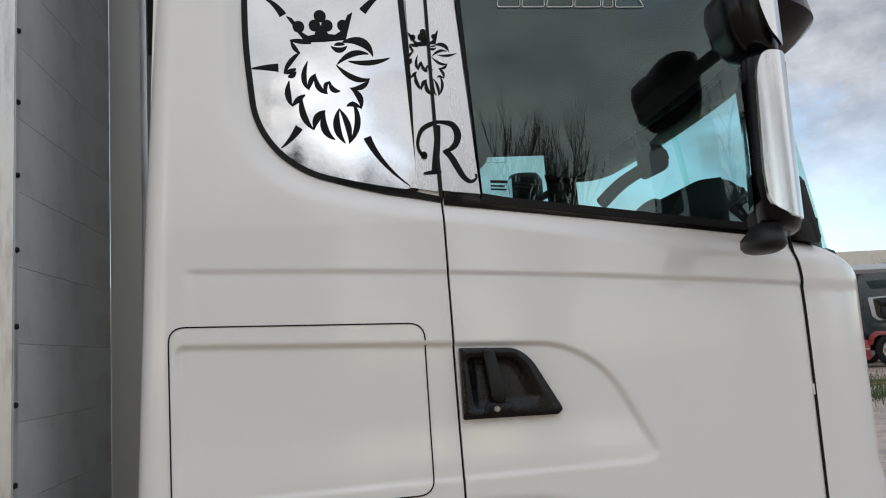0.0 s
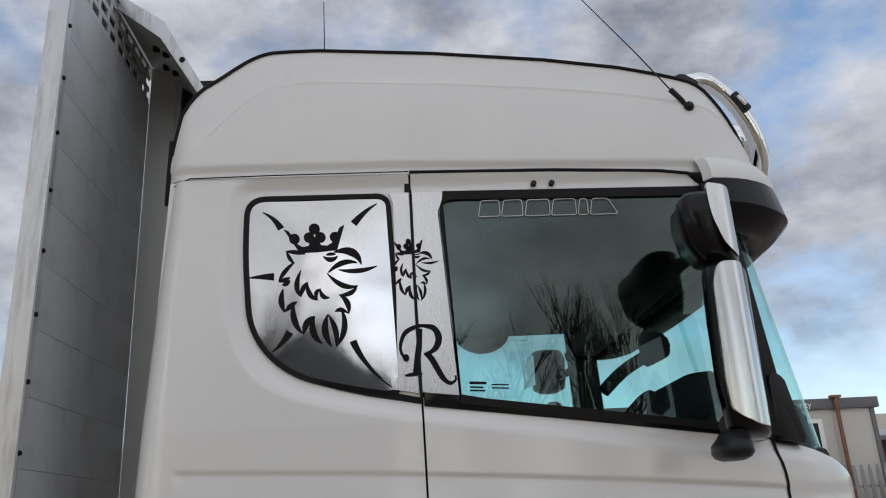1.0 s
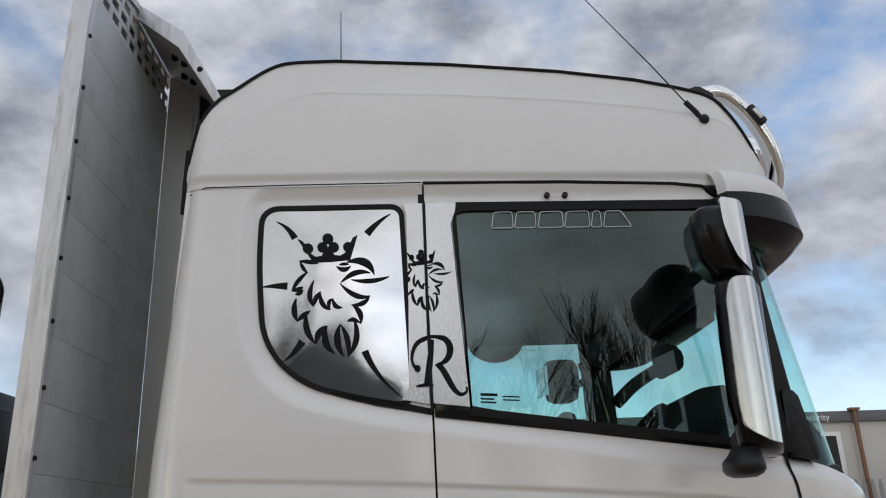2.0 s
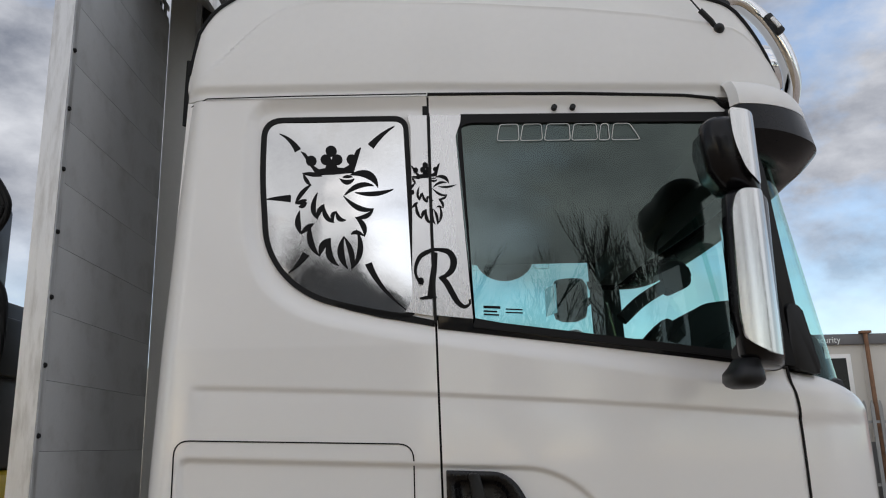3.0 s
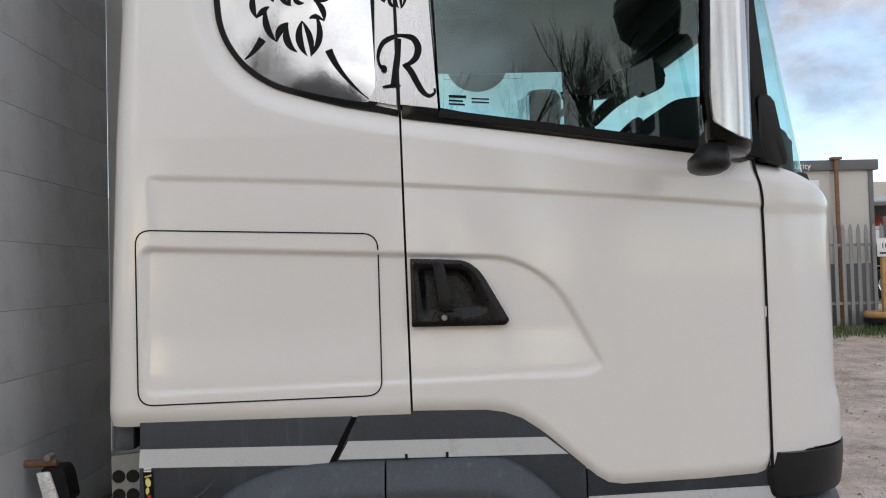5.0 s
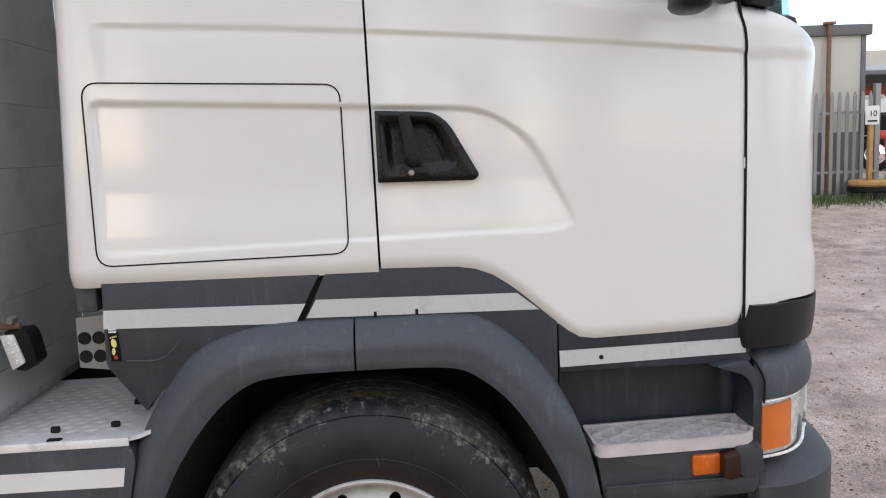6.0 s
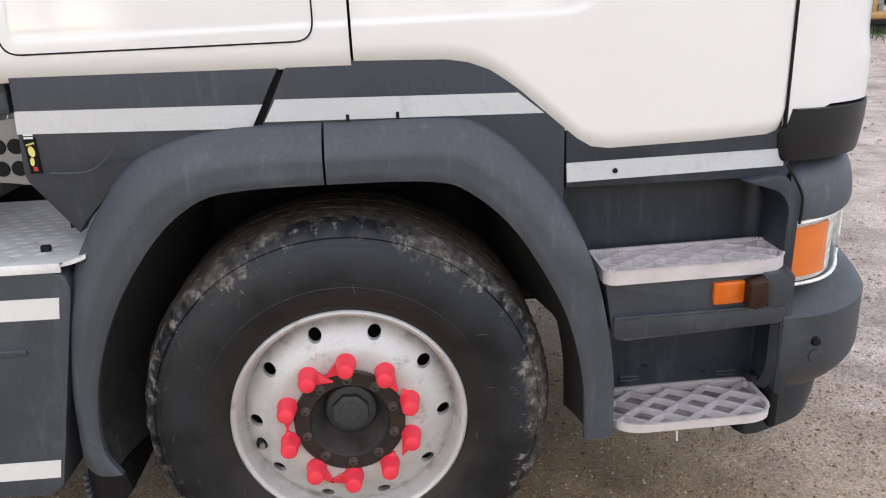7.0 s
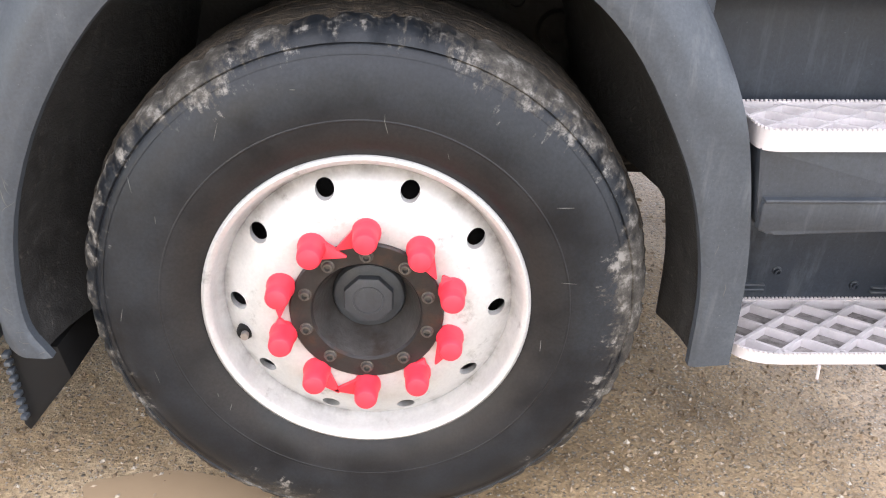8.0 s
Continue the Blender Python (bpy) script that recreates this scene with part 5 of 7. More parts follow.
for k in range(8):
    a = math.pi / 8 + k * math.pi / 4
    oc.append((0.050 * math.sin(a), 0.52 + 0.050 * math.cos(a)))
part("hub_cap_nut", slab(oc, 0.020, 0.045, 0.004), M_HUBCAP, wheel, "octagonal grey hub cap nut")
part("nut_ring", revolve([(0.026, 0.0205), (0.027, 0.0188), (0.030, 0.0188), (0.031, 0.0205)], WC, 32), M_HUBCAP, wheel)
bolt_bm = revolve([(0.0, -0.026), (0.0052, -0.026), (0.0058, -0.033), (0.0088, -0.033), (0.0098, -0.030), (0.0100, -0.026), (0.0125, -0.0255), (0.0128, -0.022)], (0, 0), 16)
bolt_me = finish(bolt_bm, M_HUBBOLT)
for k in range(10):
    a = 2 * math.pi * k / 10
    share("hub_bolt", bolt_me, wheel, Matrix.Translation((0.1175 * math.sin(a), 0, 0.52 + 0.1175 * math.cos(a))))
def nut_cap(reach):
    """A domed wheel nut cap with a flat pointer of the given reach."""
    bm = revolve([(0.0, -0.075), (0.011, -0.0745), (0.0185, -0.072), (0.0215, -0.067), (0.0228, -0.050), (0.0238, -0.030), (0.0262, -0.026), (0.0262, -0.016), (0.0, -0.016)], (0, 0), 20)
    slab(rounded([(-0.0225, 0.006), (-0.020, -0.012), (-0.0015, -reach), (0.0015, -reach), (0.020, -0.012), (0.0225, 0.006)], 0.004, 2), -0.028, -0.020, 0.002, bm=bm)
    return finish(bm, M_PINK)


long_cap, short_cap = nut_cap(0.063), nut_cap(0.036)
for k in range(10):
    a = 2 * math.pi * k / 10
    t = {0: 58, 1: -28, 2: 150, 3: 24, 4: -160, 5: 80, 6: -42, 7: 170, 8: 4, 9: -76}[k]
    share("nut_indicator", short_cap if k in (2, 4, 7) else long_cap, wheel, Matrix.Translation((0.163 * math.sin(a), 0, 0.52 + 0.163 * math.cos(a))) @ pose(0, 0, 0, 0, t, 0))

valve_a = radians(254)
part("tyre_valve", tube([(0.243 * math.sin(valve_a), 0.02, 0.52 + 0.243 * math.cos(valve_a)), (0.240 * math.sin(valve_a), -0.012, 0.52 + 0.240 * math.cos(valve_a))], 0.0075, 10), M_BOLT, wheel, "metal tyre valve")
part("valve_seat", revolve([(0.0, 0.0), (0.013, 0.0), (0.016, 0.006), (0.016, 0.02)], (0.243 * math.sin(valve_a), 0.52 + 0.243 * math.cos(valve_a)), 16), M_RUBBER, wheel)

# ---------------------------------------------------------------- wheel arch and side skirts
def arch(w, h, n_left, n_right, z0=0.40, count=48):
    out = []
    for k in range(count + 1):
        a = math.pi * (1 - k / count)
        c, s = math.cos(a), math.sin(a)
        n_ = n_left if c < 0 else n_right
        out.append((w * math.copysign(abs(c) ** (2 / n_), c), z0 + h * abs(s) ** (2 / n_)))
    return out


def smooth_line(keys, count=48):
    """An even curve through a few (x, z) stations."""
    pts = curve_points([(x, 0.0, z) for x, z in keys], 8)
    m = len(pts) - 1
    out = []
    for k in range(count + 1):
        f = k / count * m
        i = min(int(f), m - 1)
        a, b = pts[i], pts[i + 1]
        out.append((a[0] + (b[0] - a[0]) * (f - i), a[2] + (b[2] - a[2]) * (f - i)))
    return out


INNER = smooth_line([(-0.580, 0.418), (-0.617, 0.50), (-0.600, 0.68), (-0.530, 0.865), (-0.425, 1.022), (-0.325, 1.110), (-0.225, 1.140), (-0.01, 1.147), (0.235, 1.143), (0.325, 1.108), (0.415, 1.027), (0.495, 0.905), (0.560, 0.770), (0.600, 0.60), (0.606, 0.432)])
OUTER = smooth_line([(-0.690, 0.425), (-0.690, 0.52), (-0.682, 0.70), (-0.640, 0.93), (-0.510, 1.155), (-0.400, 1.238), (-0.240, 1.276), (-0.01, 1.281), (0.270, 1.281), (0.355, 1.262), (0.445, 1.195), (0.550, 1.068), (0.622, 0.90), (0.672, 0.66), (0.681, 0.440)])


def flare(u, v, a0=0, a1=48):
    k = a0 + (a1 - a0) * u
    i = min(int(k), 47); t = k - i
    p = [INNER[i][d] + (INNER[i + 1][d] - INNER[i][d]) * t for d in (0, 1)]
    q = [OUTER[i][d] + (OUTER[i + 1][d] - OUTER[i][d]) * t for d in (0, 1)]
    x, z = p[0] + (q[0] - p[0]) * v, p[1] + (q[1] - p[1]) * v
    y = -0.048 + 0.056 * max(0.0, (v - 0.42) / 0.58) ** 1.5 * (1 - ease(1.08, 0.88, z) * ease(0.0, 0.3, x)) + 0.006 * max(0.0, 0.12 - v) / 0.12
    return (x, y, z)


part("rear_wheel_arch", sheet(lambda u, v: flare(u, v, 0, 23.9), 50, 16, (0, 0.018, 0)), M_GREY, truck, "dark grey plastic wheel arch flare", 50)
part("front_wheel_arch", sheet(lambda u, v: flare(u, v, 23.98, 48), 50, 16, (0, 0.018, 0)), M_GREY, truck, "dark grey plastic wheel arch flare", 50)


def scratch_strip(bm, pts, w):
    """A fine pale scrape along the points."""
    L = []
    for i, p in enumerate(pts):
        a, b = pts[max(0, i - 1)], pts[min(len(pts) - 1, i + 1)]
        d = Vector((b[0] - a[0], 0, b[2] - a[2])).normalized()
        ww = w * math.sin(math.pi * (0.08 + 0.84 * i / (len(pts) - 1)))
        L.append([bm.verts.new((p[0] + s_ * d.z * ww, p[1], p[2] - s_ * d.x * ww)) for s_ in (0.5, -0.5)])
    for a, b in zip(L, L[1:]):
        bm.faces.new((a[0], b[0], b[1], a[1]))


mark_rng = random.Random(21)
marks = bmesh.new()
for k in range(20):
    u0, v0 = (mark_rng.uniform(0.01, 0.20), mark_rng.uniform(0.02, 0.30)) if k < 12 else (mark_rng.uniform(0.05, 0.97), mark_rng.uniform(0.1, 0.8))
    du, dv = mark_rng.uniform(-0.004, 0.012), mark_rng.uniform(-0.2, 0.25)
    pts = []
    for i in range(6):
        p = flare(min(max(u0 + du * i / 5, 0.0), 1.0), min(max(v0 + dv * i / 5 + 0.02 * math.sin(i), 0.02), 0.98), 0, 48)
        pts.append((p[0], p[1] - 0.0012, p[2]))
    scratch_strip(marks, pts, mark_rng.uniform(0.0008, 0.0018))
tagged(part("arch_scratches", marks, M_SCRAPE, truck, "pale scratches in the arch plastic", 0), kind="stuff")
marks = bmesh.new()
for k in range(14):
    a0, r0 = mark_rng.uniform(-2.6, 2.0), mark_rng.uniform(0.33, 0.47)
    ln, turn = mark_rng.uniform(0.008, 0.035), mark_rng.choice([0.0, 1.57, 1.3, 1.8, 0.3])
    pts = []
    for i in range(6):
        x = r0 * math.sin(a0) + math.cos(turn) * ln * i / 5
        z = 0.52 + r0 * math.cos(a0) + math.sin(turn) * ln * i / 5
        rr = math.hypot(x, z - 0.52)
        pts.append((x, line(min(max(rr, 0.30), 0.49), TYRE) - 0.0012, z))
    scratch_strip(marks, pts, mark_rng.uniform(0.0008, 0.0018))
tagged(part("sidewall_scratches", marks, M_SCRAPE, wheel, "pale scrapes on the sidewall", 0), kind="stuff")
lin = smooth_line([(-0.60, 0.42), (-0.63, 0.52), (-0.612, 0.69), (-0.540, 0.875), (-0.43, 1.035), (-0.32, 1.122), (-0.22, 1.15), (-0.01, 1.157), (0.235, 1.153), (0.33, 1.118), (0.425, 1.035), (0.507, 0.91), (0.573, 0.77), (0.612, 0.60), (0.618, 0.44)])


def liner(u, v):
    k = min(int(u * 48), 47); t = u * 48 - k
    x = lin[k][0] + (lin[k + 1][0] - lin[k][0]) * t
    z = lin[k][1] + (lin[k + 1][1] - lin[k][1]) * t
    deep = 0.62 - 0.46 * ease(0.80, 0.70, z) * ease(0.1, 0.4, x)
    w = v * deep
    return (x * (1 - 0.22 * ease(0.02, 0.5, w) * ease(0.3, 0.6, abs(x))), -0.030 + w, z)


part("arch_liner", sheet(liner, 144, 14, (0, 0.01, 0)), M_SPLASH, truck, "mud-splashed black wheel arch liner", 50)
part("arch_back", slab(arch(0.70, 0.64, 2.45, 2.4, 0.575), 0.60, 0.66), M_DIRT, truck)
for k, (px, pz, pr) in enumerate(((0.40, 0.92, 0.045), (0.30, 0.99, 0.03))):
    part("liner_boss", revolve([(pr * 0.55, 0.59), (pr * 0.6, 0.575), (pr, 0.572), (pr * 1.1, 0.60)], (px, pz), 20), M_DIRT, truck)
part("spring_leaf", tube([(-0.55, 0.52, 0.62), (0.0, 0.52, 0.56), (0.60, 0.53, 0.66)], 0.035, 8), M_DIRT, truck)
for k in range(4):
    part("liner_rib", box(0.42 + 0.01 * k, 0.72, 0.565, 0.60, 0.64 + 0.07 * k, 0.665 + 0.07 * k, 0.006), M_DIRT, truck)
part("mud_flap", slab([(-0.694, 0.40), (-0.60, 0.40), (-0.585, 0.33), (-0.69, 0.195), (-0.70, 0.21)], 0.02, 0.40, 0.004), M_RUBBER, truck, "black rubber mud flap")

for k in range(9):
    part("flap_rib", box(-0.703 + 0.0009 * k, -0.690 + 0.0009 * k, 0.004, 0.024, 0.380 - 0.0185 * k, 0.390 - 0.0185 * k, 0.002), M_GREY, truck)

# skirt above the arch
rear_skirt = part("rear_skirt", slab(rounded([(-0.696, 1.41), (-0.102, 1.41), (-0.182, 1.27), (-0.188, 1.24), (-0.45, 1.21), (-0.585, 1.07), (-0.60, 1.045), (-0.700, 1.18)], [0.0, 0.0, 0.0, 0.02, 0.05, 0.05, 0.0, 0.02]), 0.014, 0.06, 0.003), M_GREYDARK, truck, "dark grey side skirt")
front_skirt = part("front_skirt", slab([(-0.084, 1.42), (0.33, 1.42), (0.42, 1.37), (0.5525, 1.252), (0.5525, 1.02), (0.40, 1.20), (0.30, 1.235), (-0.16, 1.24), (-0.158, 1.27)], 0.014, 0.06, 0.003), M_GREYDARK, truck, "dark grey side skirt")
part("skirt_gap", slab([(-0.108, 1.405), (-0.070, 1.405), (-0.140, 1.25), (-0.194, 1.25)], 0.030, 0.05), M_RUBBER, truck, smooth=0)
part("reflective_strip", slab([(-0.695, 1.334), (-0.147, 1.328), (-0.176, 1.275), (-0.698, 1.283)], 0.0105, 0.018), M_REFLECT, rear_skirt, "grey reflective tape", 0)
part("reflective_strip", slab([(-0.118, 1.338), (0.441, 1.332), (0.502, 1.283), (-0.146, 1.288)], 0.0105, 0.018), M_REFLECT, front_skirt, "grey reflective tape", 0)
for nx, nz in ((0.04, 1.286), (0.155, 1.288)):
    part("tape_nick", box(nx, nx + 0.008, 0.008, 0.014, nz - 0.004, nz + 0.012, 0.001), M_RUBBER, front_skirt, smooth=0)
part("skirt_emboss", tube(curve_points([(-0.645, 0.0135, 1.190), (-0.565, 0.0135, 1.189), (-0.525, 0.0135, 1.208), (-0.492, 0.0165, 1.245)], 8), 0.0028, 6), M_GREY, rear_skirt)
sticker = part("warning_sticker", slab([(-0.688, 1.275), (-0.662, 1.275), (-0.658, 1.192), (-0.684, 1.192)], 0.0105, 0.016), M_DECAL, rear_skirt, "black sticker with a yellow footprint")
fp = bmesh.new()


def oval(bm, cx, cz, rx, rz, y, turn=0.0):
    c_, s_ = math.cos(turn), math.sin(turn)
    bm.faces.new([bm.verts.new((cx + rx * math.cos(a) * c_ - rz * math.sin(a) * s_, y, cz + rx * math.cos(a) * s_ + rz * math.sin(a) * c_)) for a in (2 * math.pi * k / 14 for k in range(14))])


oval(fp, -0.6735, 1.243, 0.0075, 0.0125, 0.0098, 0.15)
oval(fp, -0.6755, 1.220, 0.0050, 0.0100, 0.0096, -0.1)
for k in range(4):
    oval(fp, -0.681 + 0.005 * k, 1.2585 + 0.0012 * k, 0.0020, 0.0026, 0.0094)
part("footprint_mark", fp, M_PALEYELLOW, rear_skirt, smooth=0)
part("sticker_tag", slab([(-0.676, 1.208), (-0.667, 1.208), (-0.666, 1.198), (-0.675, 1.198)], 0.0095, 0.012), M_RED, rear_skirt, smooth=0)
for i in range(2):
    part("sticker_bar", slab([(-0.685, 1.283 - 0.007 * i), (-0.665, 1.283 - 0.007 * i), (-0.665, 1.279 - 0.007 * i), (-0.685, 1.279 - 0.007 * i)], 0.0095, 0.013), M_WHITEINK, rear_skirt, smooth=0)

# ---------------------------------------------------------------- entrance steps
well = part("step_well", slab([(0.556, 1.20), (1.12, 1.215), (1.12, 0.45), (0.70, 0.45), (0.66, 0.80)], 0.20, 0.24), M_GREYDARK, truck, "worn dark plastic step well")
part("upper_facia", slab(rounded([(0.5555, 1.255), (0.60, 1.222), (1.105, 1.228), (1.11, 1.098), (1.04, 1.104), (0.558, 1.098)], [0, 0.01, 0, 0.01, 0.02, 0]), 0.014, 0.06, 0.003), M_GREYDARK, well)
part("facia_tape", slab([(0.557, 1.160), (1.092, 1.173), (1.094, 1.130), (0.559, 1.113)], 0.0105, 0.016), M_REFLECT, well, "grey reflective tape", 0)
part("tape_rivet", revolve([(0.0, 0.006), (0.006, 0.007), (0.007, 0.012)], (0.676, 1.137), 12), M_RUBBER, well)


def well_back(u, v):
    x = 0.58 + 0.54 * u
    z = 0.885 + 0.225 * v
    return (x, 0.015 + 0.125 * (1 - ease(0.955, 1.0, u) * 1.0) * ease(1.0, 0.86, v), z)


part("upper_recess", sheet(well_back, 30, 16, (0, 0.01, 0)), M_GREYDARK, well, smooth=60)
part("upper_recess_end", slab(rounded([(0.985, 1.103), (1.085, 1.116), (1.130, 1.060), (1.126, 0.78), (1.096, 0.78), (1.104, 1.030), (1.082, 1.072), (1.035, 1.088)], [0.0, 0.01, 0.02, 0, 0, 0.02, 0.03, 0.03]), -0.024, 0.18, 0.012, segs=4), M_GREYDARK, well)
part("lower_recess", sheet(lambda u, v: (0.655 + 0.50 * u, 0.155 - 0.03 * v - 0.10 * ease(0.95, 1.0, u) - 0.006 * ease(0.205, 0.225, u), 0.44 + 0.31 * v), 48, 10, (0, 0.01, 0)), M_GREYDARK, well, smooth=60)
plank = part("step_plank", slab(rounded([(0.645, 0.872), (1.108, 0.888), (1.108, 0.765), (1.090, 0.746), (0.690, 0.722), (0.668, 0.730)], [0.005, 0.01, 0.02, 0.02, 0.02, 0.02]), -0.055, 0.10, 0.006), M_BUMPER, truck, "dark grey plastic facia between the steps")
part("plank_lip", slab(rounded([(0.667, 0.786), (1.102, 0.797), (1.102, 0.790), (0.667, 0.779)], 0.002, 2), -0.070, -0.052, 0.003), M_BUMPER, plank)
part("plank_lower", slab(rounded([(0.666, 0.781), (1.102, 0.792), (1.102, 0.764), (1.088, 0.744), (0.690, 0.720), (0.667, 0.727)], 0.006, 2), -0.066, -0.050, 0.004), M_BUMPER, plank)
ind = part("side_indicator", slab(rounded([(0.913, 0.860), (0.992, 0.864), (0.992, 0.806), (0.915, 0.802)], 0.006, 3), -0.066, -0.05, 0.004), M_AMBER, truck, "amber side indicator")
part("indicator_wedge", slab(rounded([(0.990, 0.866), (1.036, 0.876), (1.038, 0.812), (1.018, 0.798), (0.990, 0.802)], 0.008, 3), -0.098, -0.05, 0.012, segs=3), M_WEDGE, ind, "smoked brown side face")


part("indicator_shroud", slab(rounded([(1.030, 0.884), (1.104, 0.886), (1.106, 0.806), (1.052, 0.797), (1.034, 0.812)], [0.01, 0.012, 0.02, 0.02, 0.02], 4), -0.086, -0.05, 0.022, segs=4), M_BUMPER, plank)


def tread_outline(x0, x1, y0, y1, rl, rr):
    return rounded([(x0, y1), (x1, y1), (x1, y0), (x0, y0)], [0.012, 0.03, rr, rl], 6)


def slab_flat(points, z0, z1):
    """A level plate with the outline points (x, y)."""
    bm = bmesh.new()
    a = [bm.verts.new((x, y, z0)) for x, y in points]
    b = [bm.verts.new((x, y, z1)) for x, y in points]
    bm.faces.new(a); bm.faces.new(b[::-1])
    for i in range(len(a)):
        bm.faces.new((a[i], a[(i + 1) % len(a)], b[(i + 1) % len(a)], b[i]))
    return bm


def step_tread(x0, x1, y0, y1, z, rise_z, rl, rr, parent, step_):
    """An open alloy tread: rim and crossed bars, each a piece."""
    outl = tread_outline(x0, x1, y0, y1, rl, rr)
    inn = grown(outl, -0.007)
    k = len(outl)
    bm = bmesh.new()
    loops = [[bm.verts.new((p[0], p[1], zz)) for p in o] for o, zz in ((outl, z - rise_z), (outl, z), (inn, z), (inn, z - rise_z))]
    for a, b in zip(loops, loops[1:] + loops[:1]):
        for i in range(k):
            bm.faces.new((a[i], a[(i + 1) % k], b[(i + 1) % k], b[i]))
    part("tread_rim", bm, M_STEP, parent, smooth=30)
    # serrated top edge
    teeth = bmesh.new()
    total = 0.0
    for i in range(k):
        a, b = Vector(outl[i]), Vector(outl[(i + 1) % k])
        m_ = max(1, int((b - a).length / 0.008))
        for j in range(m_):
            p = a + (b - a) * (j + 0.5) / m_
            box(p.x - 0.0022, p.x + 0.0022, p.y - 0.0022, p.y + 0.0022, z - 0.001, z + 0.003, bm=teeth)
    for sgn in (1, -1):
        c = -1.2
        while c < 1.2:
            # bar along the line y - ym = sgn * 0.72 * (x - xm - c)
            pts = []
            for s in np.linspace(-0.3, 0.3, 241):
                x, y = (x0 + x1) / 2 + c + s, (y0 + y1) / 2 + sgn * 0.78 * s
                if sdf(x, y, inn) < 0.002:
                    pts.append((x, y))
            if len(pts) > 8:
                (ax, ay), (bx, by) = pts[0], pts[-1]
                d = Vector((bx - ax, by - ay)).normalized()
                nx, ny = -d.y * 0.0032, d.x * 0.0032
                bb = bmesh.new()
                q = [bb.verts.new((px + ox, py + oy, zz)) for px, py in ((ax, ay), (bx, by)) for ox, oy in ((nx, ny), (-nx, -ny)) for zz in (z - rise_z + 0.003, z - 0.0015)]
                for f in ((0, 1, 3, 2), (4, 6, 7, 5), (0, 4, 5, 1), (2, 3, 7, 6), (0, 2, 6, 4), (1, 5, 7, 3)):
                    bb.faces.new([q[i] for i in f])
                bar_ob = part("tread_bar", bb, M_STEPBAR, parent, smooth=0)
                bar_ob.data.materials.append(M_STEP)
                # Tops get the bright alloy, upright faces the copy with shade in its colour.
                for f in bar_ob.data.polygons:
                    f.material_index = 1 if f.normal.z > 0.9 else 0
            c += step_
    tagged(part("tread_teeth", teeth, M_STEP, parent, smooth=0), kind="stuff")


upper_step = thing("upper_step", "", ""); upper_step["label"] = "pale cast alloy step with diamond grid"; upper_step.parent = truck
lower_step = thing("lower_step", "", ""); lower_step["label"] = "pale cast alloy step with diamond grid"; lower_step.parent = truck
for ob, cx, cz in ((upper_step, 0.66, 0.905), (lower_step, 0.70, 0.478)):
    ob.matrix_basis = pose(cx, 0, cz, 0, -1.7, 0) @ Matrix.Translation((-cx, 0, -cz))
step_tread(0.640, 1.106, -0.066, 0.100, 0.905, 0.036, 0.035, 0.075, upper_step, 0.088)
part("step_floor", slab_flat(tread_outline(0.645, 1.10, -0.060, 0.096, 0.03, 0.07), 0.868, 0.874), M_STEPFLOOR, upper_step)
step_tread(0.676, 1.116, -0.062, 0.142, 0.474, 0.023, 0.095, 0.085, lower_step, 0.108)
part("step_floor", slab_flat(tread_outline(0.682, 1.110, -0.056, 0.138, 0.09, 0.08), 0.450, 0.4535), M_STEPFLOOR, lower_step)
part("drip", tube([(0.845, -0.060, 0.448), (0.846, -0.061, 0.418)], 0.003, 6), M_STEP, lower_step)
for bx, bz in ((0.822, 0.545), (0.992, 0.515)):
    by = 0.155 - 0.03 * (bz - 0.44) / 0.31 - 0.006
    part("well_bolt", revolve([(0.0, by - 0.004), (0.0035, by - 0.004), (0.004, by - 0.009), (0.0065, by - 0.009), (0.007, by - 0.003), (0.0105, by - 0.002), (0.0105, by + 0.03)], (bx, bz), 12), M_GREYDARK, well)
for bx in (0.748, 1.026):
    for bz in (0.500, 0.511):
        part("well_slot", box(bx, bx + 0.055, 0.132, 0.17, bz, bz + 0.005, 0.002), M_GREY, well)
part("lower_panel", slab([(0.61, 0.88), (0.67, 0.88), (0.685, 0.45), (0.64, 0.45)], 0.0, 0.12), M_GREYDARK, well)

# ---------------------------------------------------------------- bumper corner and headlamp
def bumper_path(s, grow=0.0):
    if s < 0.12:
        return (1.13 + 0.05 * s / 0.12, -0.008 - grow)
    if s < 0.75:
        a = (s - 0.12) / 0.63 * math.pi / 2
        return (1.18 + (0.275 + grow) * math.sin(a), 0.262 - (0.27 + grow) * math.cos(a))
    t = (s - 0.75) / 0.25
    return (1.455 + grow + 0.05 * t, 0.262 + (WAY / 2 - 0.262) * t)


def bumper(u, v):
    z = 0.495 + 0.308 * v + 0.045 * ease(0.1, 0.7, u) * ease(0.5, 1.0, v) + 0.01 * ease(0.0, 0.5, u) * (1 - v)
    g = -0.075 * max(0.0, (v - 0.76) / 0.24) ** 1.15 - 0.06 * max(0.0, (0.35 - v) / 0.35) ** 2
    x, y = bumper_path(u, g)
    return (x, y, z)


bump = part("bumper_corner", sheet(bumper, 50, 25, (-0.02, 0.03, 0)), M_BUMPER, truck, "dark grey plastic bumper corner", 24)
part("bumper_return", box(1.128, 1.150, 0.010, 0.20, 0.40, 0.80, 0.004), M_RUBBER, truck)
part("bumper_edge", slab(rounded([(1.122, 0.79), (1.15, 0.80), (1.155, 0.515), (1.128, 0.505)], 0.012), -0.004, 0.18, 0.008), M_GREYDARK, truck)
spoil = curve_points([(1.108, 0.15, 0), (1.122, 0.100, 0), (1.20, 0.092, 0), (1.30, 0.12, 0), (1.365, 0.22, 0), (1.40, 0.50, 0)], 8)


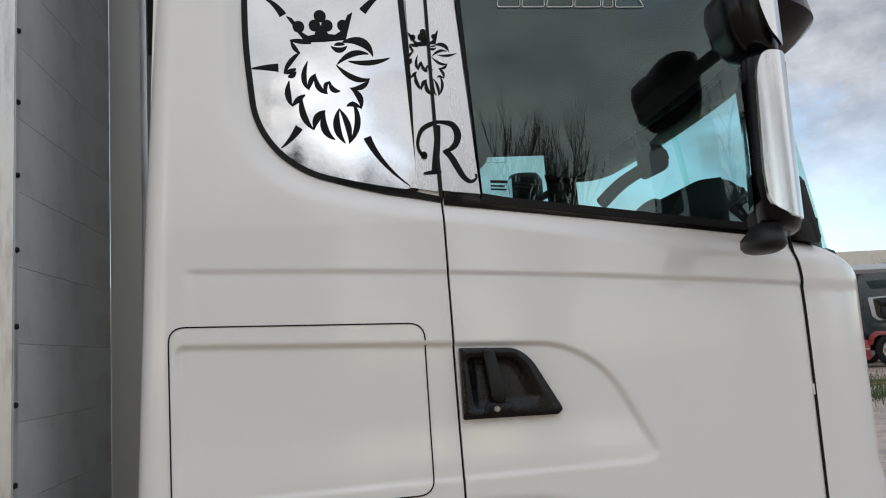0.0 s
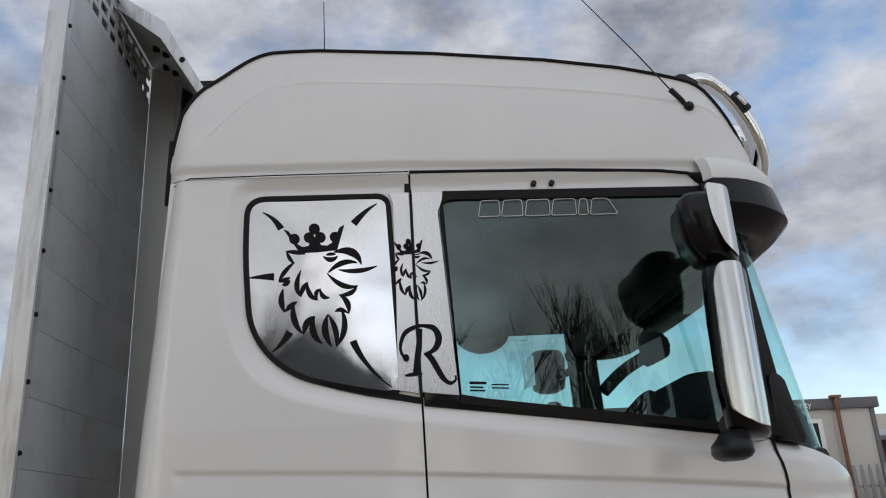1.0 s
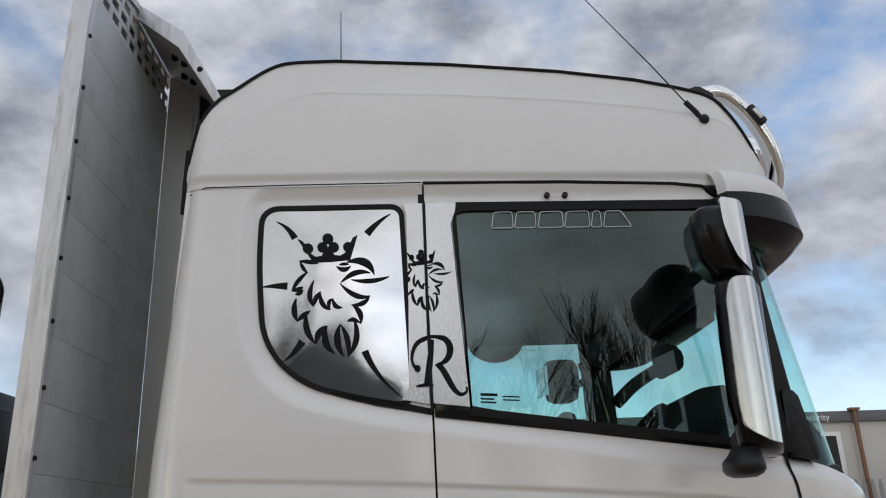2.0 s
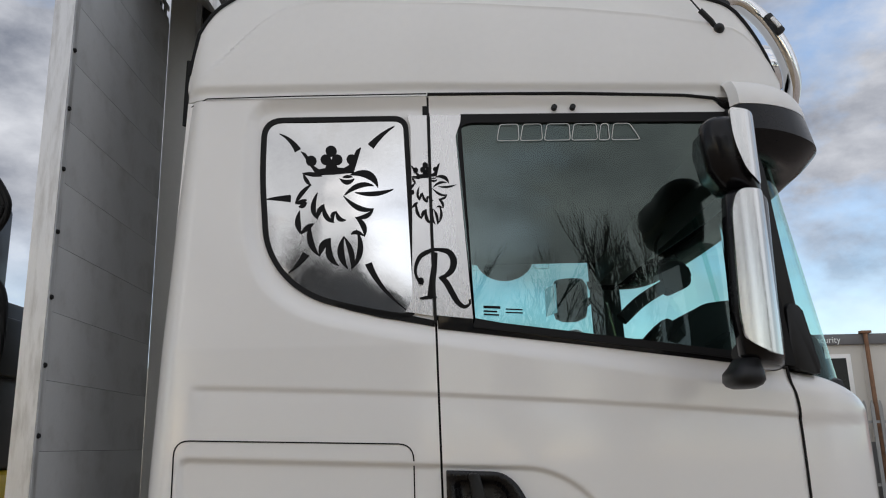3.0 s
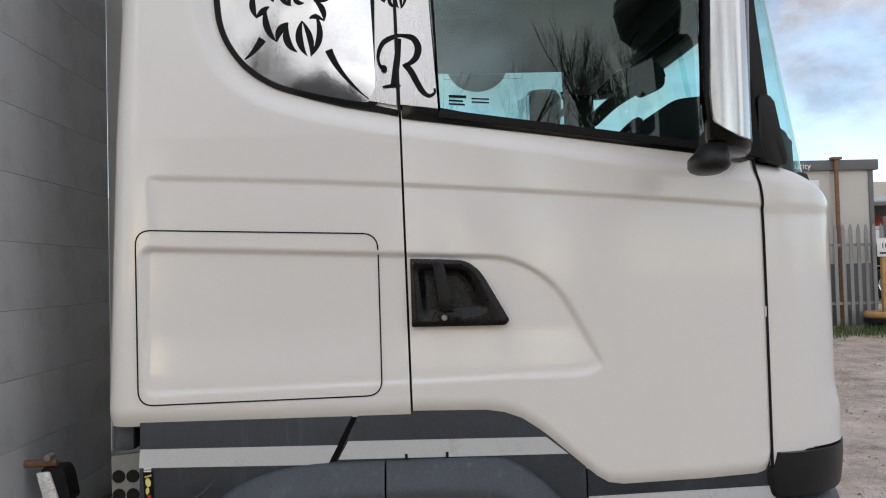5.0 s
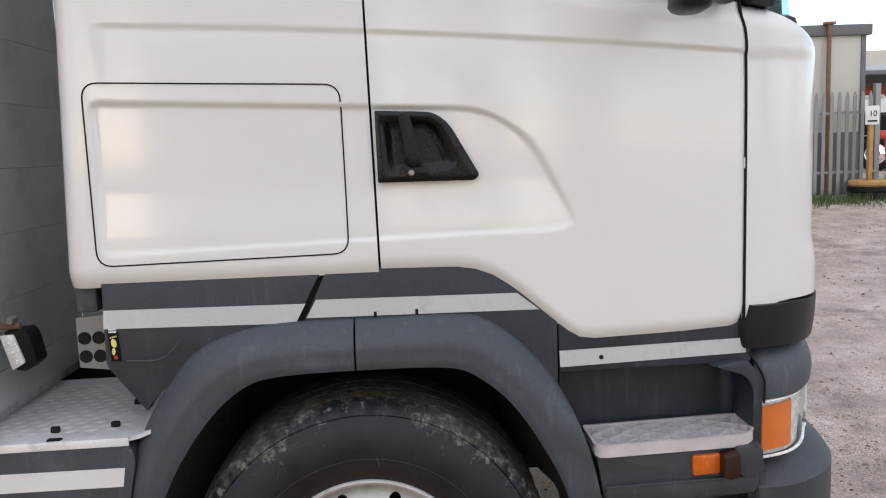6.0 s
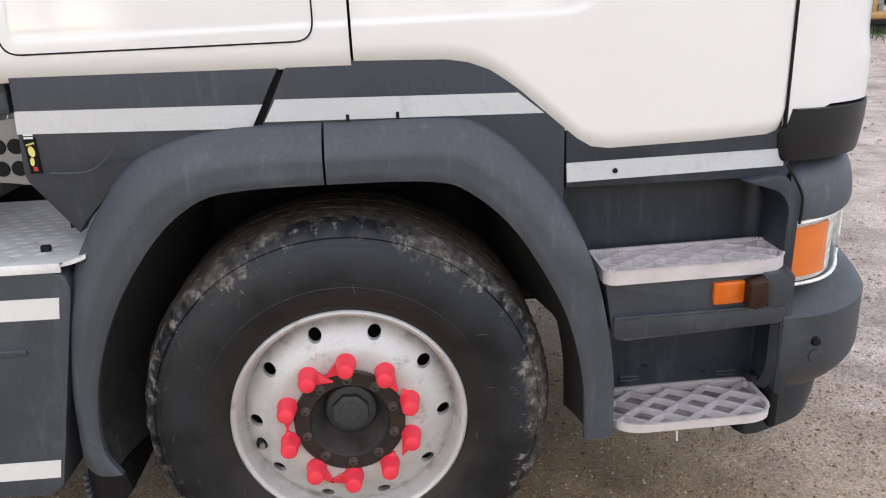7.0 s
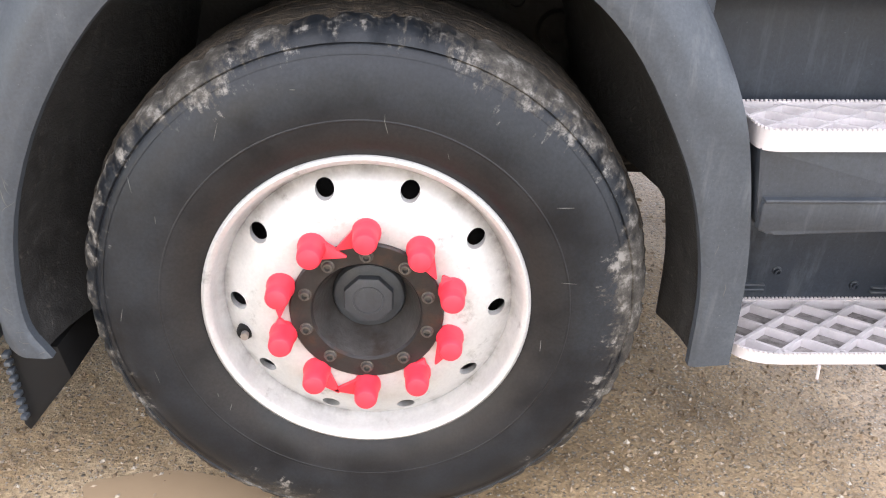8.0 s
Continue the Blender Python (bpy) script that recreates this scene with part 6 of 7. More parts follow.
def spoiler(u, v):
    f = u * (len(spoil) - 1)
    i = min(int(f), len(spoil) - 2)
    a, b = spoil[i], spoil[i + 1]
    x, y = a[0] + (b[0] - a[0]) * (f - i), a[1] + (b[1] - a[1]) * (f - i)
    return (x - 0.02 * (1 - v) * u, y + 0.02 * (1 - v) ** 2, 0.312 + 0.05 * ease(0.15, 0.7, u) * (1 - v) + 0.198 * v)


part("bumper_spoiler", sheet(spoiler, 40, 8, (-0.01, 0.02, 0)), M_GREYDARK, truck, "dark grey lower spoiler", 50)
part("bumper_screw", revolve([(0.0, -0.018), (0.010, -0.016), (0.013, -0.010), (0.013, 0.01)], (1.223, 0.660), 16), M_RUBBER, bump)
part("bumper_plug", revolve([(0.0, -0.012), (0.018, -0.011), (0.020, -0.006), (0.020, 0.01)], (1.226, 0.618), 20), M_BUMPER, bump)
part("bumper_bolt", revolve([(0.0, 0.026), (0.008, 0.028), (0.009, 0.034), (0.009, 0.05)], (1.212, 0.535), 12), M_RUBBER, bump)


def lamp_shell(u, v, g=0.0):
    x, y = bumper_path(0.0 + 0.56 * u, g - 0.080 * ease(0.15, 0.9, u))
    z = 0.822 + 0.161 * v + 0.045 * u * v + 0.03 * u * (1 - v)
    return (x - 0.006 * (1 - ease(0.0, 0.25, u)), y, z)


lamp = part("headlamp", sheet(lambda u, v: lamp_shell(u, v, -0.016), 24, 8, None), M_LAMP, truck, "corner headlamp with amber indicator under clear cover", 50)
part("amber_lens", sheet(lambda u, v: lamp_shell(0.065 + 0.315 * u, 0.09 + 0.80 * v, -0.008), 16, 8, (-0.004, 0.01, 0)), M_ORANGE, lamp, "amber indicator lens", 50)
cover_ob = part("lamp_cover", sheet(lambda u, v: lamp_shell(u, v, 0.0), 24, 8, None), M_CLEAR, lamp, "clear plastic lamp cover", 50)
cover_ob.visible_shadow = False
edge = [lamp_shell(u, 0, 0.002) for u in np.linspace(0, 1, 14)] + [lamp_shell(1, v, 0.002) for v in np.linspace(0, 1, 6)][1:] + [lamp_shell(u, 1, 0.002) for u in np.linspace(1, 0, 14)][1:] + [lamp_shell(0, v, 0.002) for v in np.linspace(1, 0, 6)][1:]
part("lamp_rim", tube(edge, 0.0046, 8), M_LAMP, lamp)
part("lamp_brow", sheet(lambda u, v: (lambda p: (p[0], p[1] + 0.06 * max(0, v - 0.6) , 0.998 + 0.035 * ease(0.1, 0.6, u) + (0.150 - 0.03 * u) * v - 0.02 * max(0, v - 0.7)))(bumper_path(0.03 + 0.72 * u, 0.004 - 0.05 * v ** 2 - 0.065 * ease(0.1, 0.7, u))), 30, 10, (-0.02, 0.02, 0)), M_GREY, truck, "dark grey plastic moulding above the lamp", 50)
part("brow_seam", tube(curve_points([(1.088, -0.020, 1.140), (1.112, -0.026, 1.100), (1.131, -0.026, 1.062), (1.134, -0.026, 1.030), (1.132, -0.026, 0.990)], 6), 0.0035, 6), M_RUBBER, truck)
part("lamp_back", box(1.125, 1.28, 0.12, 0.7, 0.56, 1.2, 0.02), M_DIRT, truck)

# ---------------------------------------------------------------- chassis and far side
part("chassis", box(-2.4, 1.25, 0.85, 1.55, 0.56, 1.05, 0.02), M_DIRT, truck, "dark muddy chassis")
part("axle", box(-0.10, 0.10, 0.30, 2.06, 0.42, 0.56, 0.03), M_DIRT, truck)
part("engine_tunnel", box(-0.6, 1.2, 0.62, 1.75, 1.02, 1.42, 0.02), M_DIRT, truck)
part("far_skirt", box(-0.69, 1.2, WAY - 0.06, WAY, 1.0, 1.42, 0.01), M_GREYDARK, truck)
far_wheel = part("far_wheel", revolve([(0.0, WAY - 0.05), (0.28, WAY - 0.05), (0.30, WAY), (0.45, WAY + 0.02), (0.52, WAY - 0.02), (0.53, WAY - 0.28), (0.28, WAY - 0.30)], WC, 48), M_TREAD, truck)

def mirrored(ob, name, parent):
    """The same part on the passenger side."""
    me = ob.data.copy()
    for v in me.vertices:
        v.co.y = WAY - v.co.y
    me.flip_normals()
    return share(name, me, parent)


for ob_ in [o for o in list(truck.children) if o.name in ("bumper_corner", "front_corner_panel", "bumper_spoiler", "lamp_brow", "windscreen", "visor_cap", "sun_visor", "visor_underside")]:
    far_ob = mirrored(ob_, "far_" + ob_.name, truck)
    far_ob.visible_shadow = ob_.visible_shadow
# Unseen boxes, added to block light from the ground under the truck.
part("far_step_well", box(0.60, 1.15, WAY - 0.22, WAY - 0.02, 0.42, 1.0, 0.01), M_GREYDARK, truck)
part("far_side_tank", box(-2.2, -0.72, WAY - 0.5, WAY, 0.36, 0.96, 0.02), M_GREY, truck)
part("radiator_guard", box(1.15, 1.20, 0.45, WAY - 0.45, 0.32, 1.0, 0.01), M_DIRT, truck)

# ---------------------------------------------------------------- catwalk and tank behind the wheel
def catwalk():
    ob = part("catwalk", slab([(-2.2, 0.972), (-0.64, 0.985), (-0.64, 0.981), (-2.2, 0.962)], -0.02, 0.62, 0), M_TREADPLATE, truck, "diamond-pattern alloy tread plate", 0)
    part("catwalk_edge", slab([(-2.2, 0.972), (-0.645, 0.985), (-0.645, 0.962), (-2.2, 0.946)], -0.026, -0.0205, 0.0015), M_TREADPLATE, ob)
    lug = bmesh.new()
    low = [lug.verts.new((x, y, 0.0)) for x, y in ((-0.022, -0.009), (0.010, -0.011), (0.022, 0.009), (-0.010, 0.011))]
    top = [lug.verts.new((x * 0.8, y * 0.75, 0.0032)) for x, y in ((-0.022, -0.009), (0.010, -0.011), (0.022, 0.009), (-0.010, 0.011))]
    lug.faces.new(top)
    for k in range(4):
        lug.faces.new((low[k], low[(k + 1) % 4], top[(k + 1) % 4], top[k]))
    bar_me = finish(lug, M_LUG, 0)
    for i in range(17):
        for j in range(15):
            x, y = -0.69 - i * 0.056 - (j % 2) * 0.028, 0.022 + j * 0.036
            if y < 0.03:
                continue
            share("tread_lug", bar_me, ob, pose(x, y, 0.981 + (x + 0.64) * 0.0083 + 0.001, 0, 0, 0))
    part("drain_slot", box(-0.87, -0.83, -0.018, 0.004, 0.974, 0.987, 0.004), M_RUBBER, ob)
    for x, y in ((-0.874, 0.056), (-0.714, 0.078), (-0.716, 0.284)):
        part("catwalk_clip", box(x - 0.012, x + 0.012, y - 0.006, y + 0.01, 0.982, 1.0, 0.004), M_RUBBER, ob)
    part("catwalk_corner", sheet(lambda u, v: (-0.66 + 0.075 * u, -0.02 + 0.26 * v, 0.984 + 0.018 * u * u), 6, 8, (0, 0, -0.01)), M_TREADPLATE, ob)


catwalk()
tank = part("side_tank", slab(rounded([(-2.2, 0.955), (-0.645, 0.962), (-0.63, 0.925), (-0.745, 0.36), (-2.2, 0.36)], [0, 0.03, 0.03, 0.03, 0]), -0.022, 0.55, 0.015, segs=3), M_GREY, truck, "dark grey side locker under the catwalk")
part("tank_tape", slab([(-2.2, 0.893), (-0.661, 0.899), (-0.669, 0.846), (-2.2, 0.838)], -0.0245, -0.018), M_WHITETAPE, tank, "white reflective tape", 0)
part("tank_tape", slab([(-2.2, 0.447), (-0.733, 0.461), (-0.742, 0.412), (-2.2, 0.39)], -0.0245, -0.018), M_WHITETAPE, tank, "white reflective tape", 0)
part("tank_ridge", slab(rounded([(-2.2, 0.765), (-0.76, 0.770), (-0.76, 0.755), (-2.2, 0.75)], 0.003, 2), -0.027, -0.018, 0.003), M_GREY, tank)
mount = part("cab_mount", slab([(-0.805, 1.300), (-0.70, 1.312), (-0.70, 1.145), (-0.805, 1.158)], 0.095, 0.115), M_PALE, truck, "grey metal cab mounting plate")
for hx in (-0.785, -0.745):
    for hz in (1.242, 1.189):
        part("mount_hole", revolve([(0.0, 0.091), (0.0175, 0.091), (0.0190, 0.096)], (hx, hz), 18), M_RUBBER, mount)
part("cab_under", box(-0.795, -0.735, 0.08, 0.14, 1.318, 1.42, 0.008), M_GREY, truck)

# ---------------------------------------------------------------- headboard of the load body
HX = -1.057
headboard = thing("headboard", "", ""); headboard["label"] = "grey aluminium board headboard with a bright corner post"; headboard.parent = truck
HEAD_TOP = [(-0.064, 1.03), (-0.064, 2.4), (-0.064, 3.55), (-0.056, 3.64), (-0.030, 3.72), (0.020, 3.79), (0.090, 3.845), (0.18, 3.885), (0.30, 3.91), (0.50, 3.92), (2.45, 3.92)]


def edge_profile(x0, x1, t0, t1):
    """A bar of width x0..x1 that follows the rounded edge of the headboard, t0..t1 inwards."""
    bm = bmesh.new()
    rings = []
    for k, (y, z) in enumerate(HEAD_TOP):
        a, b = HEAD_TOP[max(0, k - 1)], HEAD_TOP[min(len(HEAD_TOP) - 1, k + 1)]
        d = Vector((b[0] - a[0], b[1] - a[1])).normalized()
        rings.append([bm.verts.new((x, y + d.y * t, z - d.x * t)) for x, t in ((x0, t0), (x1, t0), (x1, t1), (x0, t1))])
    for a, b in zip(rings, rings[1:]):
        for k in range(4):
            bm.faces.new((a[k], a[(k + 1) % 4], b[(k + 1) % 4], b[k]))
    bm.faces.new(rings[0][::-1]); bm.faces.new(rings[-1])
    return bm


post = part("corner_post", edge_profile(HX - 0.060, HX + 0.004, -0.012, 0.012), M_ALU, headboard, "bright aluminium corner post")
part("post_edge", edge_profile(HX + 0.001, HX + 0.006, -0.006, 0.020), M_ALU, headboard)
brd = finish(box(HX - 0.03, HX, -0.052, 0.765, 0.0, 0.1945, 0.0008), M_BOARD, 0)
for k in range(13):
    share("board", brd, headboard, Matrix.Translation((0, 0, 1.142 + 0.1955 * k)))
part("bottom_rail", box(HX - 0.05, HX + 0.002, -0.052, 0.765, 1.03, 1.140, 0.003), M_BOARD, headboard)
part("board_groove", box(HX - 0.032, HX - 0.006, -0.050, 0.763, 1.135, 3.66), M_RUBBER, headboard, smooth=0)
riv = finish(revolve([(0.0, -0.008), (0.006, -0.006), (0.008, 0.0)], (0, 0), 12), M_RUBBER)
for k in range(13):
    share("rivet", riv, headboard, pose(HX + 0.006, -0.060, 3.513 - 0.1935 * k, 0, 0, 90))
# perforated band: rounded slots left between strips and bridges
def near_end(z):
    """Where the rounded corner of the headboard lies at height z."""
    return line(z, [(3.6, -0.05), (3.70, -0.025), (3.76, 0.012), (3.82, 0.075), (3.86, 0.15), (3.90, 0.28)])


for z0, z1 in ((3.684, 3.708), (3.742, 3.764), (3.798, 3.820), (3.854, 3.915)):
    y0, y1 = near_end(z0) + 0.01, near_end(z1) + 0.01
    vent = bmesh.new()
    va = [vent.verts.new((x, y, z)) for x in (HX - 0.004, HX - 0.010) for y, z in ((y0, z0), (0.765, z0), (0.765, z1), (y1, z1))]
    for q in ((0, 1, 2, 3), (7, 6, 5, 4), (0, 4, 5, 1), (1, 5, 6, 2), (2, 6, 7, 3), (3, 7, 4, 0)):
        vent.faces.new([va[i] for i in q])
    part("vent_strip", vent, M_BOARD, headboard, smooth=0)
for row, (z0, z1) in enumerate(((3.708, 3.742), (3.764, 3.798), (3.820, 3.854))):
    y = near_end(z1) + 0.005 + 0.02 * row
    while y < 0.76:
        part("vent_bridge", box(HX - 0.010, HX - 0.004, y, min(y + 0.026, 0.765), z0, z1), M_BOARD, headboard, smooth=0)
        y += 0.088
part("vent_backing", box(HX - 0.045, HX - 0.035, 0.12, 0.765, 3.69, 3.87), M_CABTRIM, headboard, smooth=0)
part("centre_panel", box(HX, -0.945, 0.765, 1.70, 1.0, 3.86, 0.004), M_TOWER, headboard, "grey painted centre panel")
part("centre_edge", box(-0.945, -0.920, 0.757, 1.70, 1.0, 3.84, 0.003), M_ALU, headboard, "bright panel edge")
part("centre_return", box(-0.935, -0.72, 0.775, 0.785, 3.0, 3.80), M_DIRT, headboard, "dark brace behind the panel edge")
HOOD = [(HX, 3.868), (-0.884, 3.740), (-0.715, 3.468), (-0.66, 3.38)]
part("hood", slab(HOOD + [(x + 0.008, z + 0.008) for x, z in HOOD[::-1]], 0.345, 2.0, 0), M_TOWER, headboard, "grey sheet metal hood", 0)
part("hood_flange", slab([(HX, 3.926), (-0.877, 3.800), (-0.702, 3.485), (-0.64, 3.375), (-0.665, 3.368), (-0.722, 3.462), (-0.886, 3.728), (HX, 3.857)], 0.335, 0.344, 0.002), M_ALU, headboard, "bright folded hood end")
for gx, gz in ((-0.955, 3.778), (-0.915, 3.75)):
    for gy in (0.50, 0.64):
        part("hood_bolt", box(gx - 0.012, gx + 0.012, gy - 0.012, gy + 0.012, gz - 0.002, gz + 0.02, 0.004), M_RUBBER, headboard)
part("hood_rivet", revolve([(0.0, 0.328), (0.010, 0.330), (0.012, 0.336)], (-0.800, 3.628), 12), M_RUBBER, headboard)
part("body_floor", box(-6.2, HX - 0.03, -0.05, 2.45, 0.98, 1.16, 0.01), M_ALU, headboard)
marker = part("side_marker", slab(rounded([(-1.008, 1.272), (-0.948, 1.276), (-0.935, 1.255), (-0.921, 1.180), (-0.950, 1.155), (-0.985, 1.158)], 0.010, 3), 0.092, 0.16, 0.008, segs=3), M_RUBBER, headboard, "rubber stalk marker lamp")
part("marker_lens", slab(rounded([(-1.015, 1.262), (-0.978, 1.264), (-0.952, 1.182), (-0.988, 1.160)], 0.006, 3), 0.083, 0.095, 0.004), M_LAMP, headboard, "pale marker lens")
for k in range(3):
    part("marker_bead", revolve([(0.0, 0.079), (0.004, 0.080), (0.006, 0.085)], (-0.992 + 0.010 * k, 1.238 - 0.026 * k), 10), M_LAMP, headboard)
part("marker_stem", tube([(-1.06, 0.11, 1.284), (-0.965, 0.11, 1.284)], 0.011, 8), M_RUST, headboard)
part("marker_nut", revolve([(0.0, 0.088), (0.010, 0.088), (0.012, 0.094), (0.012, 0.12)], (-0.985, 1.302), 6), M_BOLT, headboard)

# ---------------------------------------------------------------- loading crane behind the headboard
crane = thing("loader_crane", "", ""); crane["label"] = "black and yellow loader crane with looped hydraulic hoses"; crane.parent = truck
part("crane_base", box(-2.25, -1.56, 0.45, 1.3, 1.15, 1.86, 0.06), M_YELLOW, crane, "yellow crane pedestal")
part("crane_cylinder", tube([(-1.62, 0.70, 1.78), (-1.50, 0.62, 1.70)], 0.03, 12), M_BLACK, crane)
part("crane_column", box(-2.0, -1.60, 0.6, 1.05, 1.86, 2.50, 0.03), M_BLACK, crane, "black crane column")
part("valve_block", box(-1.66, -1.545, 0.62, 0.92, 2.20, 2.42, 0.015), M_BLACK, crane)
part("label_bar", box(-1.62, -1.56, 0.612, 0.621, 2.362, 2.370), M_WHITEINK, crane, smooth=0)
part("label_bar", box(-1.62, -1.57, 0.612, 0.621, 2.345, 2.351), M_WHITEINK, crane, smooth=0)
for k in range(4):
    d = 0.02 * k
    part("hose", tube(curve_points([(-1.9 - d, 0.70, 2.35), (-1.72, 0.66 - d, 2.56 + d * 0.5), (-1.60 + d * 0.4, 0.62, 2.53), (-1.555 + d * 0.3, 0.60, 2.40 - d), (-1.58, 0.62, 2.15), (-1.60 - d, 0.70, 1.95)], 8), 0.014, 8), M_RUBBER, crane)
for k in range(3):
    d = 0.03 * k
    part("hose", tube(curve_points([(-1.95, 0.7, 2.95 + d), (-1.72, 0.62, 3.02 - d), (-1.575 - d * 0.6, 0.6, 2.87), (-1.585 - d * 0.5, 0.6, 2.76 + d), (-1.68, 0.62, 2.72), (-1.9, 0.7, 2.75)], 8), 0.013, 8), M_RUBBER, crane)
part("crane_boom", box(-2.3, -1.75, 0.7, 1.0, 2.5, 2.95, 0.03), M_BLACK, crane)

# ---------------------------------------------------------------- cab interior
part("ceiling_liner", box(-0.66, 1.05, 0.12, WAY - 0.12, 2.93, 2.97), M_TRIM, truck, smooth=0)
part("overhead_shelf", box(0.975, 1.12, 0.16, WAY - 0.16, 2.78, 2.93, 0.03), M_TRIM, truck, "dark overhead shelf")
part("cab_floor", box(-0.66, 1.20, 0.12, WAY - 0.12, 1.43, 1.47), M_TRIM, truck, smooth=0)
part("bunk", box(-0.655, -0.15, 0.14, WAY - 0.14, 1.47, 2.02, 0.05), M_SEAT, truck, "dark bunk behind the seats")
part("dashboard", slab(rounded([(0.92, 2.20), (1.04, 2.27), (1.24, 2.22), (1.27, 1.6), (1.0, 1.6)], 0.04), 0.14, WAY - 0.14, 0.02), M_TRIM, truck, "dark dashboard")
part("instrument_hood", slab(rounded([(0.84, 2.24), (0.94, 2.36), (1.10, 2.375), (1.2, 2.22), (1.0, 2.1)], 0.05), 0.36, 0.86, 0.04, segs=3), M_TRIM, truck, "dark instrument hood")
steer = bmesh.new()
ring_pts = []
for k in range(33):
    a = 2 * math.pi * k / 32
    ring_pts.append((0.215 * math.cos(a), 0.215 * math.sin(a), 0))
tube(ring_pts, 0.016, 8, bm=steer, cap=False)
for a in (0.3, 2.84, 4.71):
    tube([(0, 0, -0.02), (0.21 * math.cos(a), 0.21 * math.sin(a), 0)], 0.014, 6, bm=steer)
part("steering_wheel", steer, M_TRIM, truck, "black steering wheel").matrix_basis = pose(0.76, 0.60, 2.16, 0, -52, 0)


def seat(y):
    s = thing("seat", "", "")
    s["label"] = "dark cloth driver's seat with headrest"
    s.parent = truck
    part("cushion", box(0.0, 0.5, y - 0.25, y + 0.25, 1.80, 1.95, 0.05), M_SEAT, s)
    part("backrest", slab(rounded([(-0.10, 1.90), (0.06, 1.90), (-0.02, 2.46), (-0.12, 2.46)], 0.05), y - 0.23, y + 0.23, 0.05, segs=3), M_SEAT, s)
    part("headrest", slab(rounded([(-0.11, 2.50), (0.0, 2.50), (-0.01, 2.70), (-0.10, 2.70)], 0.04), y - 0.13, y + 0.13, 0.04, segs=3), M_SEAT, s)
    for dy in (-0.06, 0.06):
        part("headrest_post", tube([(-0.06, y + dy, 2.44), (-0.055, y + dy, 2.52)], 0.008, 6), M_CHROME, s)
    part("seat_base", box(0.02, 0.42, y - 0.18, y + 0.18, 1.46, 1.82, 0.02), M_TRIM, s)


seat(0.58)
seat(1.80)
mon = part("dash_screen", slab(rounded([(-0.045, 0.070), (0.065, 0.060), (0.070, -0.045), (-0.055, -0.070)], 0.035, 6), -0.025, 0.025, 0.018, segs=3), M_TRIM, truck, "dark screen on a bent dashboard arm")
mon.matrix_basis = pose(1.03, 0.9, 2.56, 0, -12, 0)
part("dash_arm", tube(curve_points([(0.80, 0.88, 2.39), (0.88, 0.89, 2.46), (0.96, 0.90, 2.51), (1.03, 0.92, 2.545)], 6), 0.026, 12), M_TRIM, truck)
part("dash_cable", tube(curve_points([(1.0, 0.9, 2.60), (0.965, 0.88, 2.63), (0.965, 0.88, 2.70), (1.0, 0.9, 2.75)], 8), 0.007, 8), M_TRIM, truck)

# passenger side of the cab
fy0, fy1 = WAY - 0.05, WAY
part("far_door_lower", box(-0.70, 1.08, fy0, fy1, 1.42, 2.22, 0.01), M_PAINT, truck)
part("far_rear_panel", box(-0.70, 0.14, fy0, fy1, 2.22, 3.0, 0.01), M_PAINT, truck)
part("far_top_rail", box(0.14, 1.16, fy0, fy1, 2.995, 3.06, 0.01), M_PAINT, truck)
part("far_pillar", slab([(0.965, 2.995), (1.13, 2.995), (1.16, 2.10), (0.985, 2.10)], fy0, fy1, 0.004), M_TRIM, truck)
part("far_liner", box(-0.66, 1.05, fy0 - 0.03, fy0 - 0.01, 1.47, 2.2), M_TRIM, truck, smooth=0)
part("far_rear_liner", box(-0.66, 0.16, fy0 - 0.03, fy0 - 0.01, 2.2, 2.95), M_TRIM, truck, smooth=0)
fp_ = part("far_pane", sheet(lambda u, v: (0.14 + 0.88 * u, WAY - 0.03, 2.2 + 0.80 * v), 2, 2, None), M_WIN, truck, "green tinted passenger window")
fp_.visible_shadow = False
for k in range(5):
    x0 = 0.27 + 0.094 * k
    far_bar = part("far_outlined_bar", outline_bar(rounded([(x0, 2.972), (x0 + 0.085, 2.972), (x0 + 0.085, 2.918), (x0, 2.918)], 0.010, 3), 0.002), M_TRIM, truck, smooth=0)
    far_bar.location.y = WAY - 0.034
part("far_window_strip", slab(rounded([(0.14, 3.01), (0.985, 3.01), (0.985, 2.93), (0.955, 2.985), (0.14, 2.985)], [0, 0, 0, 0.04, 0]), fy0 - 0.005, fy1 + 0.004), M_TRIM, truck)
kerb = bmesh.new()
bmesh.ops.create_uvsphere(kerb, u_segments=24, v_segments=14, radius=1.0)
for v in kerb.verts:
    v.co = Vector((0.48 + 0.18 * v.co.x, WAY + 0.12 + 0.09 * v.co.y, 3.03 + 0.15 * v.co.z))
part("kerb_mirror", kerb, M_BLACK, far_mirror, "black kerb-view mirror housing", 60)
part("kerb_mirror_bracket", box(0.42, 0.54, WAY - 0.02, WAY + 0.08, 3.03, 3.07, 0.01), M_BLACK, far_mirror)
part("near_liner", box(0.10, 1.05, 0.078, 0.10, 2.05, 2.12), M_TRIM, truck, smooth=0)
part("rear_window_liner", box(-0.66, 0.10, 0.085, 0.105, 2.0, 2.96), M_TRIM, truck, smooth=0)
part("near_head_liner", box(0.10, 1.02, 0.075, 0.12, 2.91, 2.97), M_TRIM, truck, smooth=0)

